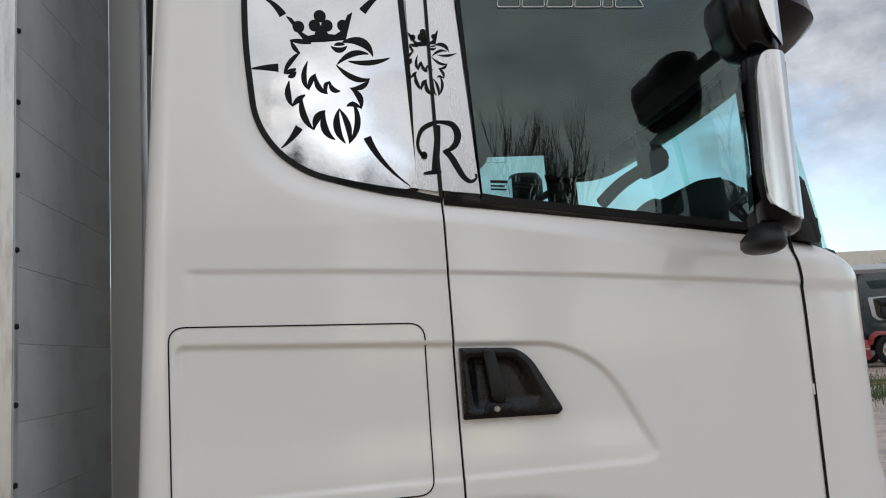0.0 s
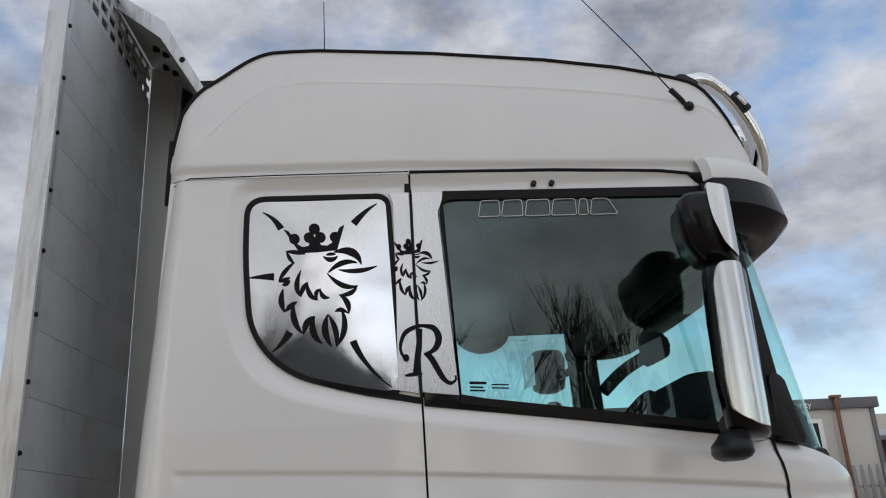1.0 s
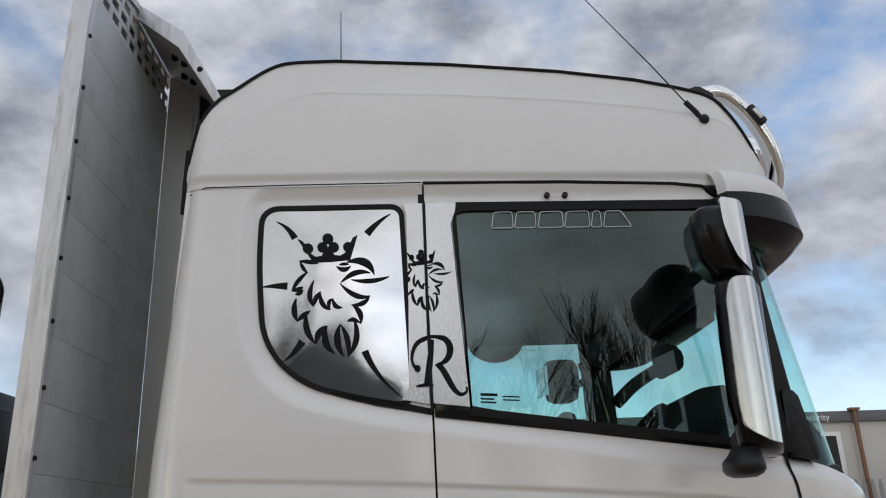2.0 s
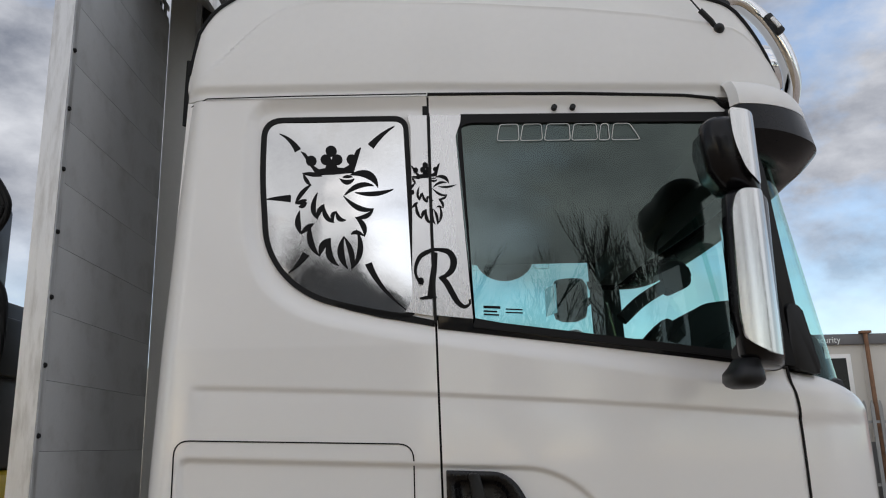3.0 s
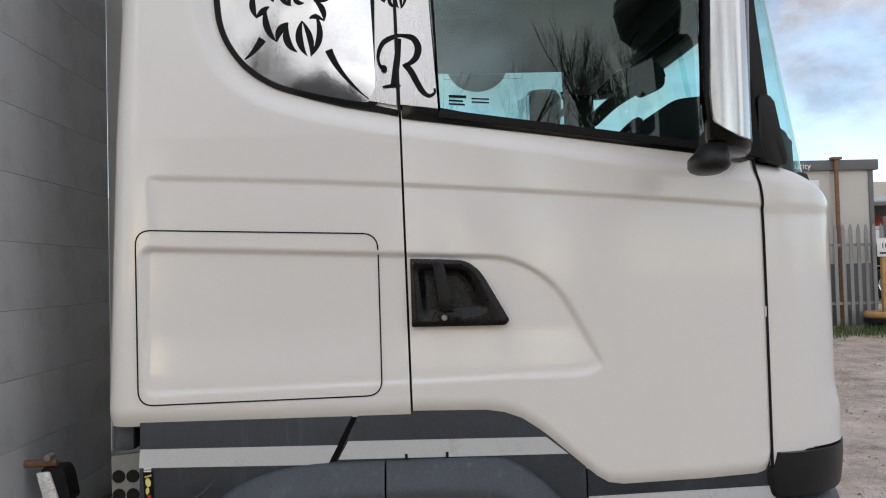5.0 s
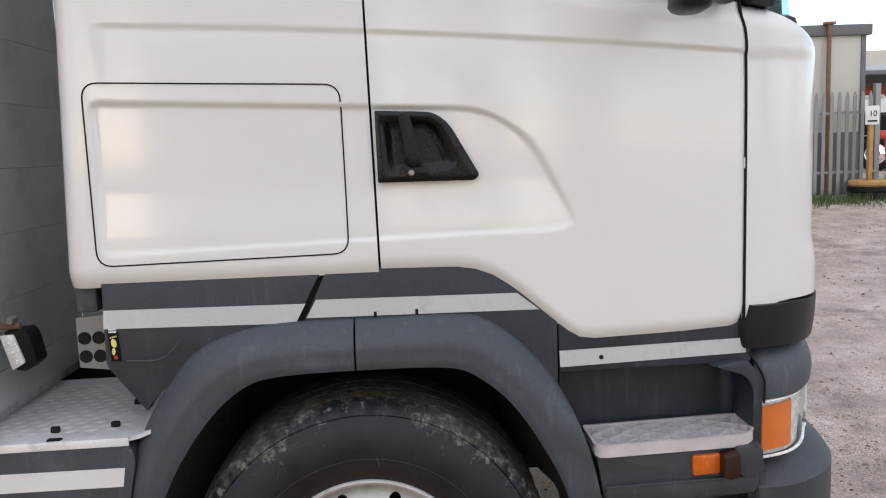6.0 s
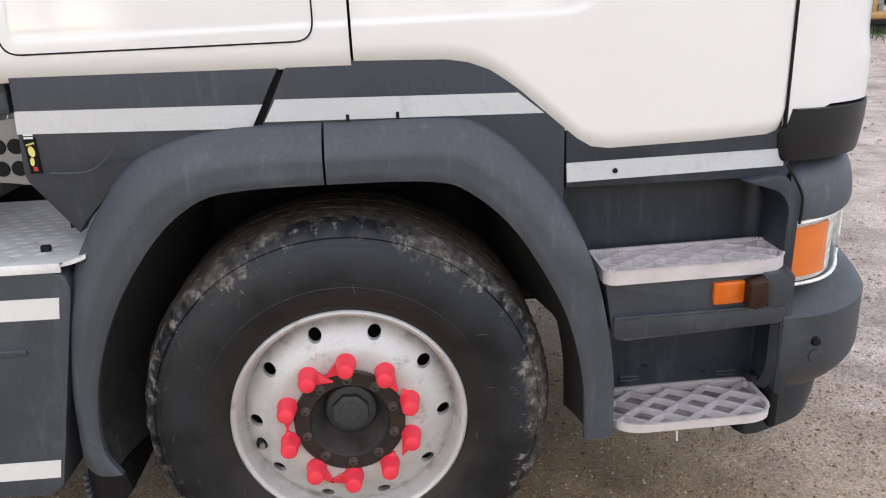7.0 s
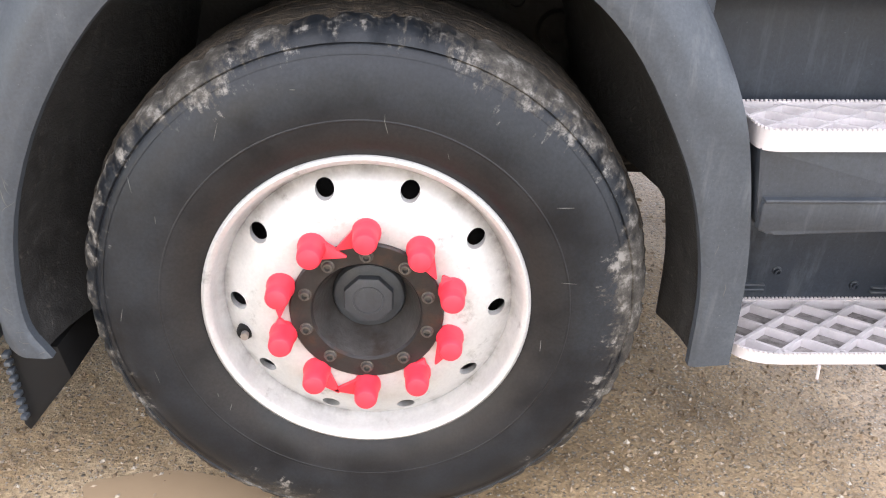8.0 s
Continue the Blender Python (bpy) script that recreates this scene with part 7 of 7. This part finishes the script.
# ---------------------------------------------------------------- security cabin
cabin = thing("portable_cabin", "grey portable security cabin with a dark roof band", "cabin")
CG = rise(7.0, 13.0)
part("cabin_wall", box(2.2, 9.02, 13.0, 15.6, CG - 0.05, 3.62, 0.01), M_CABIN, cabin, "grey clad wall")
part("roof_band", box(2.0, 9.14, 12.93, 15.7, 3.60, 3.80, 0.01), M_CABTRIM, cabin, "dark roof band")
part("corner_trim", box(8.96, 9.05, 12.975, 13.03, CG, 3.60, 0.005), M_CABTRIM, cabin)
part("skirting", box(2.2, 9.03, 12.98, 13.01, CG, 1.78, 0.004), M_CABTRIM, cabin)
for k in range(8):
    part("cladding_rib", box(2.6 + 0.8 * k, 2.63 + 0.8 * k, 12.992, 13.01, 1.78, 3.60), M_CABIN, cabin, smooth=0)
win = part("cabin_window", box(6.6, 7.97, 12.96, 13.02, 2.45, 3.42, 0.01), M_WHITETAPE, cabin, "white framed window")
part("cabin_pane", box(6.68, 7.87, 12.95, 12.97, 2.53, 3.34), M_GLOSSBLACK, win, smooth=0)
pipe = part("drain_pipe", tube([(8.28, 12.90, CG), (8.28, 12.90, 3.82)], 0.04, 10), M_RUST, cabin, "rusty steel drain pipe")
part("pipe_cap", box(8.18, 8.38, 12.84, 12.97, 3.80, 3.85, 0.01), M_RUST, pipe)


def writing(name, text, size, m, material, parent, label):
    cu = bpy.data.curves.new(name, "FONT")
    cu.body, cu.size, cu.extrude, cu.align_x = text, size, 0.002, "RIGHT"
    ob = bpy.data.objects.new(name, cu)
    scene.collection.objects.link(ob)
    bpy.context.view_layer.update()
    me = bpy.data.meshes.new_from_object(ob.evaluated_get(bpy.context.evaluated_depsgraph_get()))
    bpy.data.objects.remove(ob)
    me.materials.clear(); me.materials.append(material)
    return share(name, me, parent, m, label)


writing("cabin_lettering", "Security", 0.17, pose(7.80, 12.925, 3.635, 90, 0, 0), M_WHITEINK, cabin, "white lettering Security")

# ---------------------------------------------------------------- palisade fence
fence = thing("palisade_fence", "galvanised steel palisade fence with pointed pales", "fence")
pale_me = finish(slab([(-0.034, 0.0), (-0.034, 1.80), (-0.012, 1.90), (0.012, 1.90), (0.034, 1.80), (0.034, 0.0)], -0.006, 0.006), M_PALE, 0)
for k in range(34):
    x = 4.0 + 0.148 * k
    share("pale", pale_me, fence, Matrix.Translation((x, 12.5 + 0.004 * (k % 2), rise(x, 12.5) + 0.06)))
for x in (4.2, 6.9, 9.06):
    part("fence_post", box(x - 0.05, x + 0.05, 12.55, 12.65, rise(x, 12.5) - 0.1, rise(x, 12.5) + 2.1, 0.005), M_PALE, fence)
for dz in (0.45, 1.55):
    part("fence_rail", box(4.0, 9.06, 12.515, 12.555, rise(7, 12.5) + dz, rise(7, 12.5) + dz + 0.05), M_PALE, fence, smooth=0)
fence2 = thing("palisade_fence", "galvanised steel palisade fence behind the load body", "fence")
for k in range(70):
    x = -14.0 + 0.148 * k
    share("pale", pale_me, fence2, Matrix.Translation((x, 13.5, rise(x, 13.5) + 0.06)))
for dz in (0.45, 1.55):
    part("fence_rail", box(-14.0, -3.6, 13.515, 13.555, rise(-8, 13.5) + dz, rise(-8, 13.5) + dz + 0.05), M_PALE, fence2, smooth=0)

# speed sign on a timber post in old tyres
sign = thing("speed_sign", "white speed limit sign on a timber post in stacked tyres", "sign")
sx, sy = 8.74, 12.2
sg = rise(sx, sy)
part("sign_post", box(sx - 0.04, sx + 0.04, sy, sy + 0.08, sg, sg + 1.70, 0.005), M_WOOD, sign, "timber post")
part("sign_face", slab(rounded([(sx - 0.13, sg + 1.69), (sx + 0.13, sg + 1.69), (sx + 0.13, sg + 1.35), (sx - 0.13, sg + 1.35)], 0.02), sy - 0.012, sy, 0.002), M_WHITETAPE, sign, "white sign plate")
writing("sign_number", "10", 0.15, pose(sx + 0.085, sy - 0.016, sg + 1.50, 90, 0, 0), M_DECAL, sign, "black number 10")
part("sign_bar", box(sx - 0.09, sx + 0.09, sy - 0.016, sy - 0.012, sg + 1.40, sg + 1.43), M_DECAL, sign, smooth=0)
for k in range(3):
    tb_ = revolve([(0.22, 0.0), (0.22, 0.10), (0.33, 0.115), (0.36, 0.08), (0.36, 0.03), (0.33, -0.005)], (0, 0), 24, closed=True)
    part("base_tyre", tb_, M_WOOD if k == 2 else M_RUBBER, sign).matrix_basis = Matrix.Translation((sx, sy + 0.04, sg + 0.115 * k)) @ pose(0, 0, 0, 90, 0, 0)

# ---------------------------------------------------------------- parked vehicles, sheds
GY = 0.725


def parked_truck(x, y, paint, base, label, turn=0.0, h=2.9):
    t = thing("parked_truck", label, "truck", at=(x, y, GY))
    t.rotation_euler.z = radians(turn)
    part("cab_body", slab(rounded([(-1.1, 0.85), (1.1, 0.85), (1.12, 1.7), (1.0, h - 0.1), (0.8, h), (-1.05, h), (-1.1, h - 0.3)], 0.12), 0.0, 2.4, 0.08, segs=3), paint, t)
    part("side_window", slab(rounded([(-0.05, 2.35), (0.75, 2.35), (0.95, 1.75), (-0.05, 1.75)], 0.06), -0.01, 0.02), M_GLOSSBLACK, t)
    part("front_window", slab(rounded([(0.2, 2.4), (2.2, 2.4), (2.3, 1.7), (0.1, 1.7)], 0.06), -0.01, 0.02), M_GLOSSBLACK, t).matrix_basis = pose(1.12, 0, 0, 0, 0, 90)
    part("mirror_head", box(0.95, 1.1, -0.22, -0.05, 1.75, 2.2, 0.03), M_BLACK, t)
    part("mirror_stay", tube([(1.0, -0.1, 2.1), (1.0, 0.03, 2.2)], 0.02, 8), M_BLACK, t)
    part("skirt", box(-4.5, 1.2, 0.02, 0.3, 0.35, 0.86, 0.04), base, t)
    part("chassis_rail", box(-5.0, 1.1, 0.5, 1.9, 0.45, 0.85, 0.02), M_DIRT, t)
    for wx in (0.1, -3.3):
        w_ = part("road_wheel", revolve([(0.29, -0.02), (0.35, -0.05), (0.48, -0.03), (0.52, 0.02), (0.52, 0.28), (0.2, 0.3)], (wx, 0.52), 32), M_TYRE, t)
        part("wheel_trim", revolve([(0.0, -0.03), (0.1, -0.03), (0.12, 0.0), (0.24, 0.02), (0.29, -0.02)], (wx, 0.52), 28), M_CHROME, t)
    part("lamp", box(1.1, 1.14, 0.1, 0.4, 0.9, 1.1, 0.02), M_LAMP, t)
    return t


def tall_lorry():
    t = thing("parked_truck", "dark green tall-cab lorry with a red chassis and chrome wheels", "truck", at=(13.66, 18.3, GY))
    t.rotation_euler.z = radians(-33)
    part("cab_body", slab(rounded([(0.06, 0.86), (2.25, 0.86), (2.30, 1.6), (2.12, 2.48), (1.95, 2.58), (0.10, 2.55), (-0.02, 2.30)], 0.10), 0.0, 2.3, 0.06, segs=3), M_DARKTEAL, t)
    part("roof_fairing", slab(rounded([(0.20, 2.38), (2.0, 2.40), (1.9, 2.16), (0.32, 2.12)], 0.08), -0.03, 0.04, 0.02), M_DARKTEAL, t)
    frame_ = part("window_frame", slab(rounded([(0.22, 1.90), (1.35, 1.94), (1.45, 1.26), (0.42, 1.26), (0.28, 1.38)], 0.05), -0.016, 0.02, 0.004), M_SHED, t, "silver window surround")
    part("side_window", slab(rounded([(0.34, 1.86), (1.30, 1.89), (1.39, 1.31), (0.46, 1.31), (0.38, 1.40)], 0.05), -0.024, 0.0), M_GLOSSBLACK, frame_)
    part("mirror_head", box(0.50, 0.78, -0.24, -0.06, 1.28, 1.62, 0.04), M_BLACK, t)
    part("mirror_head", box(0.46, 0.68, -0.22, -0.06, 1.66, 1.84, 0.05), M_BLACK, t)
    part("mirror_stay", tube([(0.60, -0.12, 1.6), (0.72, 0.02, 1.7)], 0.02, 8), M_BLACK, t)
    part("locker_door", slab(rounded([(0.20, 1.18), (0.90, 1.18), (0.90, 0.94), (0.24, 0.94)], 0.03), -0.008, 0.02, 0.004), M_DARKTEAL, t)
    part("step_locker", slab(rounded([(-0.62, 0.72), (0.14, 0.76), (0.14, 0.22), (-0.58, 0.22)], 0.06), 0.02, 0.5, 0.03), M_MAROON, t, "dark red side locker")
    part("locker_strip", box(-0.58, 0.12, 0.008, 0.03, 0.50, 0.53, 0.004), M_SHED, t)
    part("wheel_arch", slab([(0.10, 0.62), (0.14, 0.86), (0.30, 0.98), (1.10, 0.98), (1.26, 0.86), (1.30, 0.62), (1.18, 0.62), (1.14, 0.80), (1.04, 0.88), (0.38, 0.88), (0.26, 0.80), (0.22, 0.62)], -0.02, 0.4, 0.01), M_MAROON, t)
    part("chassis_rail", box(-4.2, 2.1, 0.5, 1.8, 0.45, 0.84, 0.02), M_DIRT, t)
    for wx in (0.70, -0.98, -2.3):
        part("road_wheel", revolve([(0.27, -0.02), (0.33, -0.05), (0.43, -0.03), (0.46, 0.02), (0.46, 0.28), (0.2, 0.3)], (wx, 0.46), 32), M_RUBBER, t)
        part("wheel_trim", revolve([(0.0, -0.05), (0.09, -0.05), (0.11, -0.01), (0.22, 0.02), (0.27, -0.02)], (wx, 0.46), 28), M_CHROME, t)


def low_van(name, label, x, y, long_, h, paint):
    t = thing(name, label, "van", at=(x, y, GY))
    t.rotation_euler.z = radians(-33)
    part("van_body", slab(rounded([(0.0, 0.30), (long_, 0.30), (long_, h * 0.62), (long_ - 0.22, h), (0.18, h), (0.0, h * 0.62)], 0.08), 0.0, 1.8, 0.05, segs=3), paint, t)
    part("van_window", slab(rounded([(0.16, h * 0.64), (0.30, h - 0.10), (long_ - 0.34, h - 0.10), (long_ - 0.18, h * 0.64)], 0.04), -0.008, 0.02), M_GLOSSBLACK, t)
    part("van_waist", box(0.03, long_ - 0.03, -0.012, 0.02, h * 0.55, h * 0.57, 0.003), M_SHED, t)
    for wx in (0.45, long_ - 0.45):
        part("road_wheel", revolve([(0.16, -0.01), (0.22, -0.02), (0.30, 0.0), (0.32, 0.03), (0.32, 0.2), (0.1, 0.2)], (wx, 0.32), 24), M_RUBBER, t)
        part("wheel_trim", revolve([(0.0, -0.02), (0.1, -0.02), (0.16, 0.0)], (wx, 0.32), 20), M_SHED, t)


tall_lorry()
low_van("parked_van", "turquoise parked van half hidden by a lorry", 15.15, 21.1, 2.2, 1.70, M_TEAL)
low_van("parked_van", "dark grey parked van with black windows", 14.3, 24.6, 3.2, 1.68, M_GLOSSBLACK)
crate = thing("storage_container", "white ribbed steel storage container", "container", at=(17.0, 27.6, GY))
crate.rotation_euler.z = radians(-33)
part("container_body", box(0.0, 1.7, 0.0, 2.2, 0.0, 2.30, 0.02), M_WHITETAPE, crate)
part("container_lid", box(-0.05, 1.2, -0.05, 1.4, 2.29, 2.42, 0.02), M_CABIN, crate)
for k in range(6):
    part("container_rib", box(0.15 + 0.27 * k, 0.23 + 0.27 * k, -0.03, 0.01, 0.1, 2.2, 0.01), M_WHITETAPE, crate)
parked_truck(12.9, 24.0, M_WHITETAPE, M_RED, "white parked lorry beyond the fence", 0, 2.4)
parked_truck(16.0, 30.0, M_RED, M_BLACK, "red parked lorry beyond the fence", 0, 2.6)

barrier = thing("yard_barrier", "red painted steel barrier posts with a top plate", "barrier")
bx_, by_ = 12.2, 17.2
bz_ = rise(bx_, by_)
part("barrier_leg", tube([(bx_, by_, bz_ - 0.02), (bx_ - 0.10, by_, bz_ + 1.0)], 0.05, 10), M_RED, barrier)
part("barrier_leg", tube([(bx_ + 0.32, by_, bz_ - 0.02), (bx_ + 0.24, by_, bz_ + 1.05)], 0.05, 10), M_RED, barrier)
part("barrier_plate", box(bx_ - 0.28, bx_ + 0.02, by_ - 0.06, by_ + 0.06, bz_ + 0.88, bz_ + 1.08, 0.03), M_RED, barrier)

drum = thing("orange_tank", "orange rounded tank standing under the shed canopy", "tank", at=(24.15, 34.0, GY))
part("tank_shell", revolve([(0.0, -1.2), (0.55, -1.1), (0.84, -0.6), (0.94, 0.0), (0.84, 0.8), (0.55, 1.6), (0.0, 1.8)], (0, 1.95), 32), M_ORANGEP, drum)
part("tank_stand", box(-1.2, 1.2, -0.8, 1.2, 0.0, 1.3, 0.05), M_DIRT, drum)

shed = thing("long_shed", "long red-walled shed with a pale sheet roof", "shed")
part("shed_wall", box(4, 70, 42.0, 42.4, GY - 0.1, 4.98), M_BRICK, shed, "dark red wall", 0)
part("shed_roof", slab([(38.5, 5.0), (56, 6.7), (56, 6.5), (38.5, 4.8)], 0, 66, 0), M_SHED, shed, "pale sheet roof", 0).matrix_basis = pose(70, 0, 0, 0, 0, 90)
# Dark band on the upper wall stands in for the canopy's shaded underside.
part("wall_head", box(4, 70, 41.9, 42.02, 4.35, 4.97), M_CABTRIM, shed, "dark grey band standing in for the shaded canopy underside", 0)
part("shed_gutter", box(4, 70, 38.3, 38.55, 4.72, 4.92), M_CABTRIM, shed, smooth=0)
for k in range(9):
    part("shed_column", box(6 + 7 * k, 6.25 + 7 * k, 38.6, 38.85, GY - 0.1, 4.8), M_PALE, shed, smooth=0)
back = thing("warehouse", "pale grey warehouse standing behind the shed", "warehouse")
part("warehouse_wall", box(-30, 95, 70, 95, GY - 0.1, 9.2), M_CABIN, back, smooth=0)
part("warehouse_roof", slab([(70, 9.2), (82, 10.4), (95, 9.2)], 0, 125, 0), M_SHED, back, smooth=0).matrix_basis = pose(95, 0, 0, 0, 0, 90)

# ---------------------------------------------------------------- barn across the yard, mirrored in the polished plate
barn = thing("barn", "dark grey clad barn with a steep uneven gable", "barn")
GABLE = [(-6.4, -0.2), (-6.4, 7.3), (-2.0, 9.35), (-0.55, 7.6), (-0.55, -0.2)]
part("barn_wall", slab(GABLE, -33.0, -20.5, 0), M_CABTRIM, barn, "dark grey clad wall", 0)
for a_, b_ in zip(GABLE[1:3], GABLE[2:4]):
    over = 0.10 if a_[0] > -3 else -0.10
    part("barn_roof", slab([a_, b_, (b_[0] + over, b_[1] + 0.14), (a_[0] + over, a_[1] + 0.14)], -33.2, -20.2, 0), M_CABTRIM, barn, smooth=0)
part("barn_door", box(-4.6, -1.9, -20.5, -20.44, -0.1, 4.2, 0.01), M_TEAL, barn, "closed dark sliding door", 0)

# ---------------------------------------------------------------- bare trees
def tree_mesh(seed, height, up=(0.25, 0.9)):
    rng = random.Random(seed)
    verts, faces = [], []

    def limb(p, d, length, r, level):
        n_ = 5 if level < 2 else 3
        segs = 4 if level < 3 else 2
        rings = []
        q = Vector(p)
        d = Vector(d).normalized()
        for i in range(segs + 1):
            rr = r * (1 - 0.55 * i / segs)
            s = d.cross(Vector((0.3, 0.9, 0.1))).normalized(); w = s.cross(d)
            base_i = len(verts)
            for k in range(n_):
                a = 2 * math.pi * k / n_
                verts.append(tuple(q + rr * (math.cos(a) * s + math.sin(a) * w)))
            rings.append(base_i)
            if i < segs:
                d = (d + Vector((rng.uniform(-0.16, 0.16), rng.uniform(-0.16, 0.16), rng.uniform(0.0, 0.14)))).normalized()
                q = q + d * length / segs
                if level < 4 and i >= (1 if level else 1):
                    for _ in range(2 if level in (0, 1, 2, 3) else 1):
                        side = Vector((rng.uniform(-1, 1), rng.uniform(-1, 1), rng.uniform(*up))).normalized()
                        if level < 3 or rng.random() < 0.8:
                            limb(q, d * 0.75 + side * 0.75, length * rng.uniform(0.42, 0.62), rr * 0.66, level + 1)
        for a, b in zip(rings, rings[1:]):
            for k in range(n_):
                faces.append((a + k, a + (k + 1) % n_, b + (k + 1) % n_, b + k))

    limb((0, 0, -0.1), (0, 0, 1), height * 0.62, height * 0.018, 0)
    me = bpy.data.meshes.new("tree")
    me.from_pydata(verts, [], faces)
    me.materials.append(M_BARK)
    return me


tree_meshes = [tree_mesh(s, 9.5) for s in (1, 5, 11)]
trees_rng = random.Random(4)
for k in range(26):
    x = -34 + 2.5 * k + trees_rng.uniform(-1.0, 1.0)
    y = -27 + trees_rng.uniform(-3, 3)
    if 7.6 < x < 13.0:
        continue
    ob = new("bare_tree", tree_meshes[k % 3])
    ob.matrix_basis = pose(x, y, 0.0, 0, 0, trees_rng.uniform(0, 360)) @ Matrix.Scale(trees_rng.uniform(0.95, 1.4), 4)
    tagged(ob, "leafless winter tree with fine grey twigs", "tree", "bare trees along the yard")
for k in range(3):
    ob = new("bare_tree", tree_meshes[k])
    tall_ = max(v.co.z for v in tree_meshes[k].vertices)
    ob.matrix_basis = pose(44.3 + 1.2 * k, 66 - k, GY, 0, 0, 80 * k) @ Matrix.Scale((7.7 - 0.3 * (k % 2)) / tall_, 4)
    tagged(ob, "leafless winter tree with fine grey twigs", "tree", "bare trees along the yard")

poplar_meshes = [tree_mesh(s, 11.0, (1.0, 2.2)) for s in (21, 34)]
for k, (x, y, size) in enumerate(((-7.0, -23.0, 0.95), (-5.9, -24.0, 1.05), (-4.9, -23.2, 0.9), (-4.1, -25.0, 0.85), (-6.4, -26.0, 1.1), (1.6, -26.0, 0.8), (2.6, -25.4, 0.75), (3.4, -26.2, 0.8), (5.3, -22.0, 0.95), (6.0, -22.8, 1.05), (6.6, -22.2, 0.9))):
    ob = new("poplar_tree", poplar_meshes[k % 2])
    ob.matrix_basis = pose(x, y, 0.0, 0, 0, 67 * k) @ Matrix.Scale(size, 4)
    tagged(ob, "narrow leafless poplar with upright twigs", "tree", "poplars along the yard")
for k in range(44):
    bush_x = -30 + 1.4 * k + trees_rng.uniform(-0.6, 0.6)
    if 7.6 < bush_x < 12.0:
        continue
    ob = new("bare_bush", tree_meshes[k % 3])
    ob.matrix_basis = pose(bush_x, -24 + trees_rng.uniform(-2, 2), -1.2, 0, 0, trees_rng.uniform(0, 360)) @ Matrix.Diagonal((0.5, 0.5, trees_rng.uniform(0.5, 0.8), 1))
    tagged(ob, "leafless thicket growing below the bare trees", "bush", "thicket along the yard")

# ---------------------------------------------------------------- loose stones and grass
def stones():
    rng = random.Random(9)
    verts, faces = [], []
    base = [(1, 0, 0), (-1, 0, 0), (0, 1, 0), (0, -1, 0), (0, 0, 1), (0, 0, -1)]
    tri = [(0, 2, 4), (2, 1, 4), (1, 3, 4), (3, 0, 4), (2, 0, 5), (1, 2, 5), (3, 1, 5), (0, 3, 5)]
    for k in range(26000):
        if k < 8000:
            x, y = rng.uniform(-1.2, 2.0), rng.uniform(-0.25, 1.4)
            s = rng.choice([0.002, 0.003, 0.003, 0.004, 0.005, 0.008]) * rng.uniform(0.7, 1.3)
        elif k < 20000:
            x, y = rng.uniform(-1.6, 3.0), rng.uniform(-0.9, 2.6)
            s = rng.choice([0.0025, 0.003, 0.004, 0.005, 0.006, 0.008]) * rng.uniform(0.7, 1.3)
        else:
            x, y = rng.uniform(1.0, 14.0), rng.uniform(0.5, 12.0)
            s = rng.choice([0.006, 0.008, 0.010, 0.012, 0.018]) * rng.uniform(0.7, 1.2)
        if abs(x) < 0.45 and -0.02 < y < 0.35:
            continue
        z = rise(x, y)
        turn = rng.uniform(0, 6.28)
        c, d = math.cos(turn), math.sin(turn)
        sc = [s * rng.uniform(0.7, 1.6), s * rng.uniform(0.6, 1.1), s * rng.uniform(0.4, 0.8)]
        i = len(verts)
        for vx, vy, vz in base:
            px, py, pz = vx * sc[0] * rng.uniform(0.75, 1.2), vy * sc[1] * rng.uniform(0.75, 1.2), vz * sc[2] * rng.uniform(0.75, 1.2)
            verts.append((x + c * px - d * py, y + d * px + c * py, z + pz + sc[2] * 0.05))
        faces += [(i + a, i + b, i + e) for a, b, e in tri]
    me = bpy.data.meshes.new("stones")
    me.from_pydata(verts, [], faces)
    me.materials.append(M_STONE)
    tagged(new("loose_stones", me), "small loose stones and grit scattered over the mud", "stones", kind="stuff")


def grass():
    rng = random.Random(12)
    verts, faces = [], []
    for k in range(9000):
        x = rng.uniform(4.0, 20.0)
        y = rng.gauss(11.9, 0.35) if x < 10 else rng.gauss(13.5 + 0.25 * (x - 10), 0.9)
        z = rise(x, y)
        h, a = rng.uniform(0.05, 0.20), rng.uniform(0, 6.28)
        lx, ly = rng.uniform(-0.06, 0.06), rng.uniform(-0.06, 0.06)
        i = len(verts)
        verts += [(x - 0.008 * math.cos(a), y - 0.008 * math.sin(a), z - 0.01), (x + 0.008 * math.cos(a), y + 0.008 * math.sin(a), z - 0.01), (x + lx, y + ly, z + h)]
        faces.append((i, i + 1, i + 2))
    me = bpy.data.meshes.new("grass")
    me.from_pydata(verts, [], faces)
    me.materials.append(M_GRASS)
    tagged(new("rough_grass", me), "short rough grass growing along the fence foot", "grass", kind="stuff")


stones()
grass()
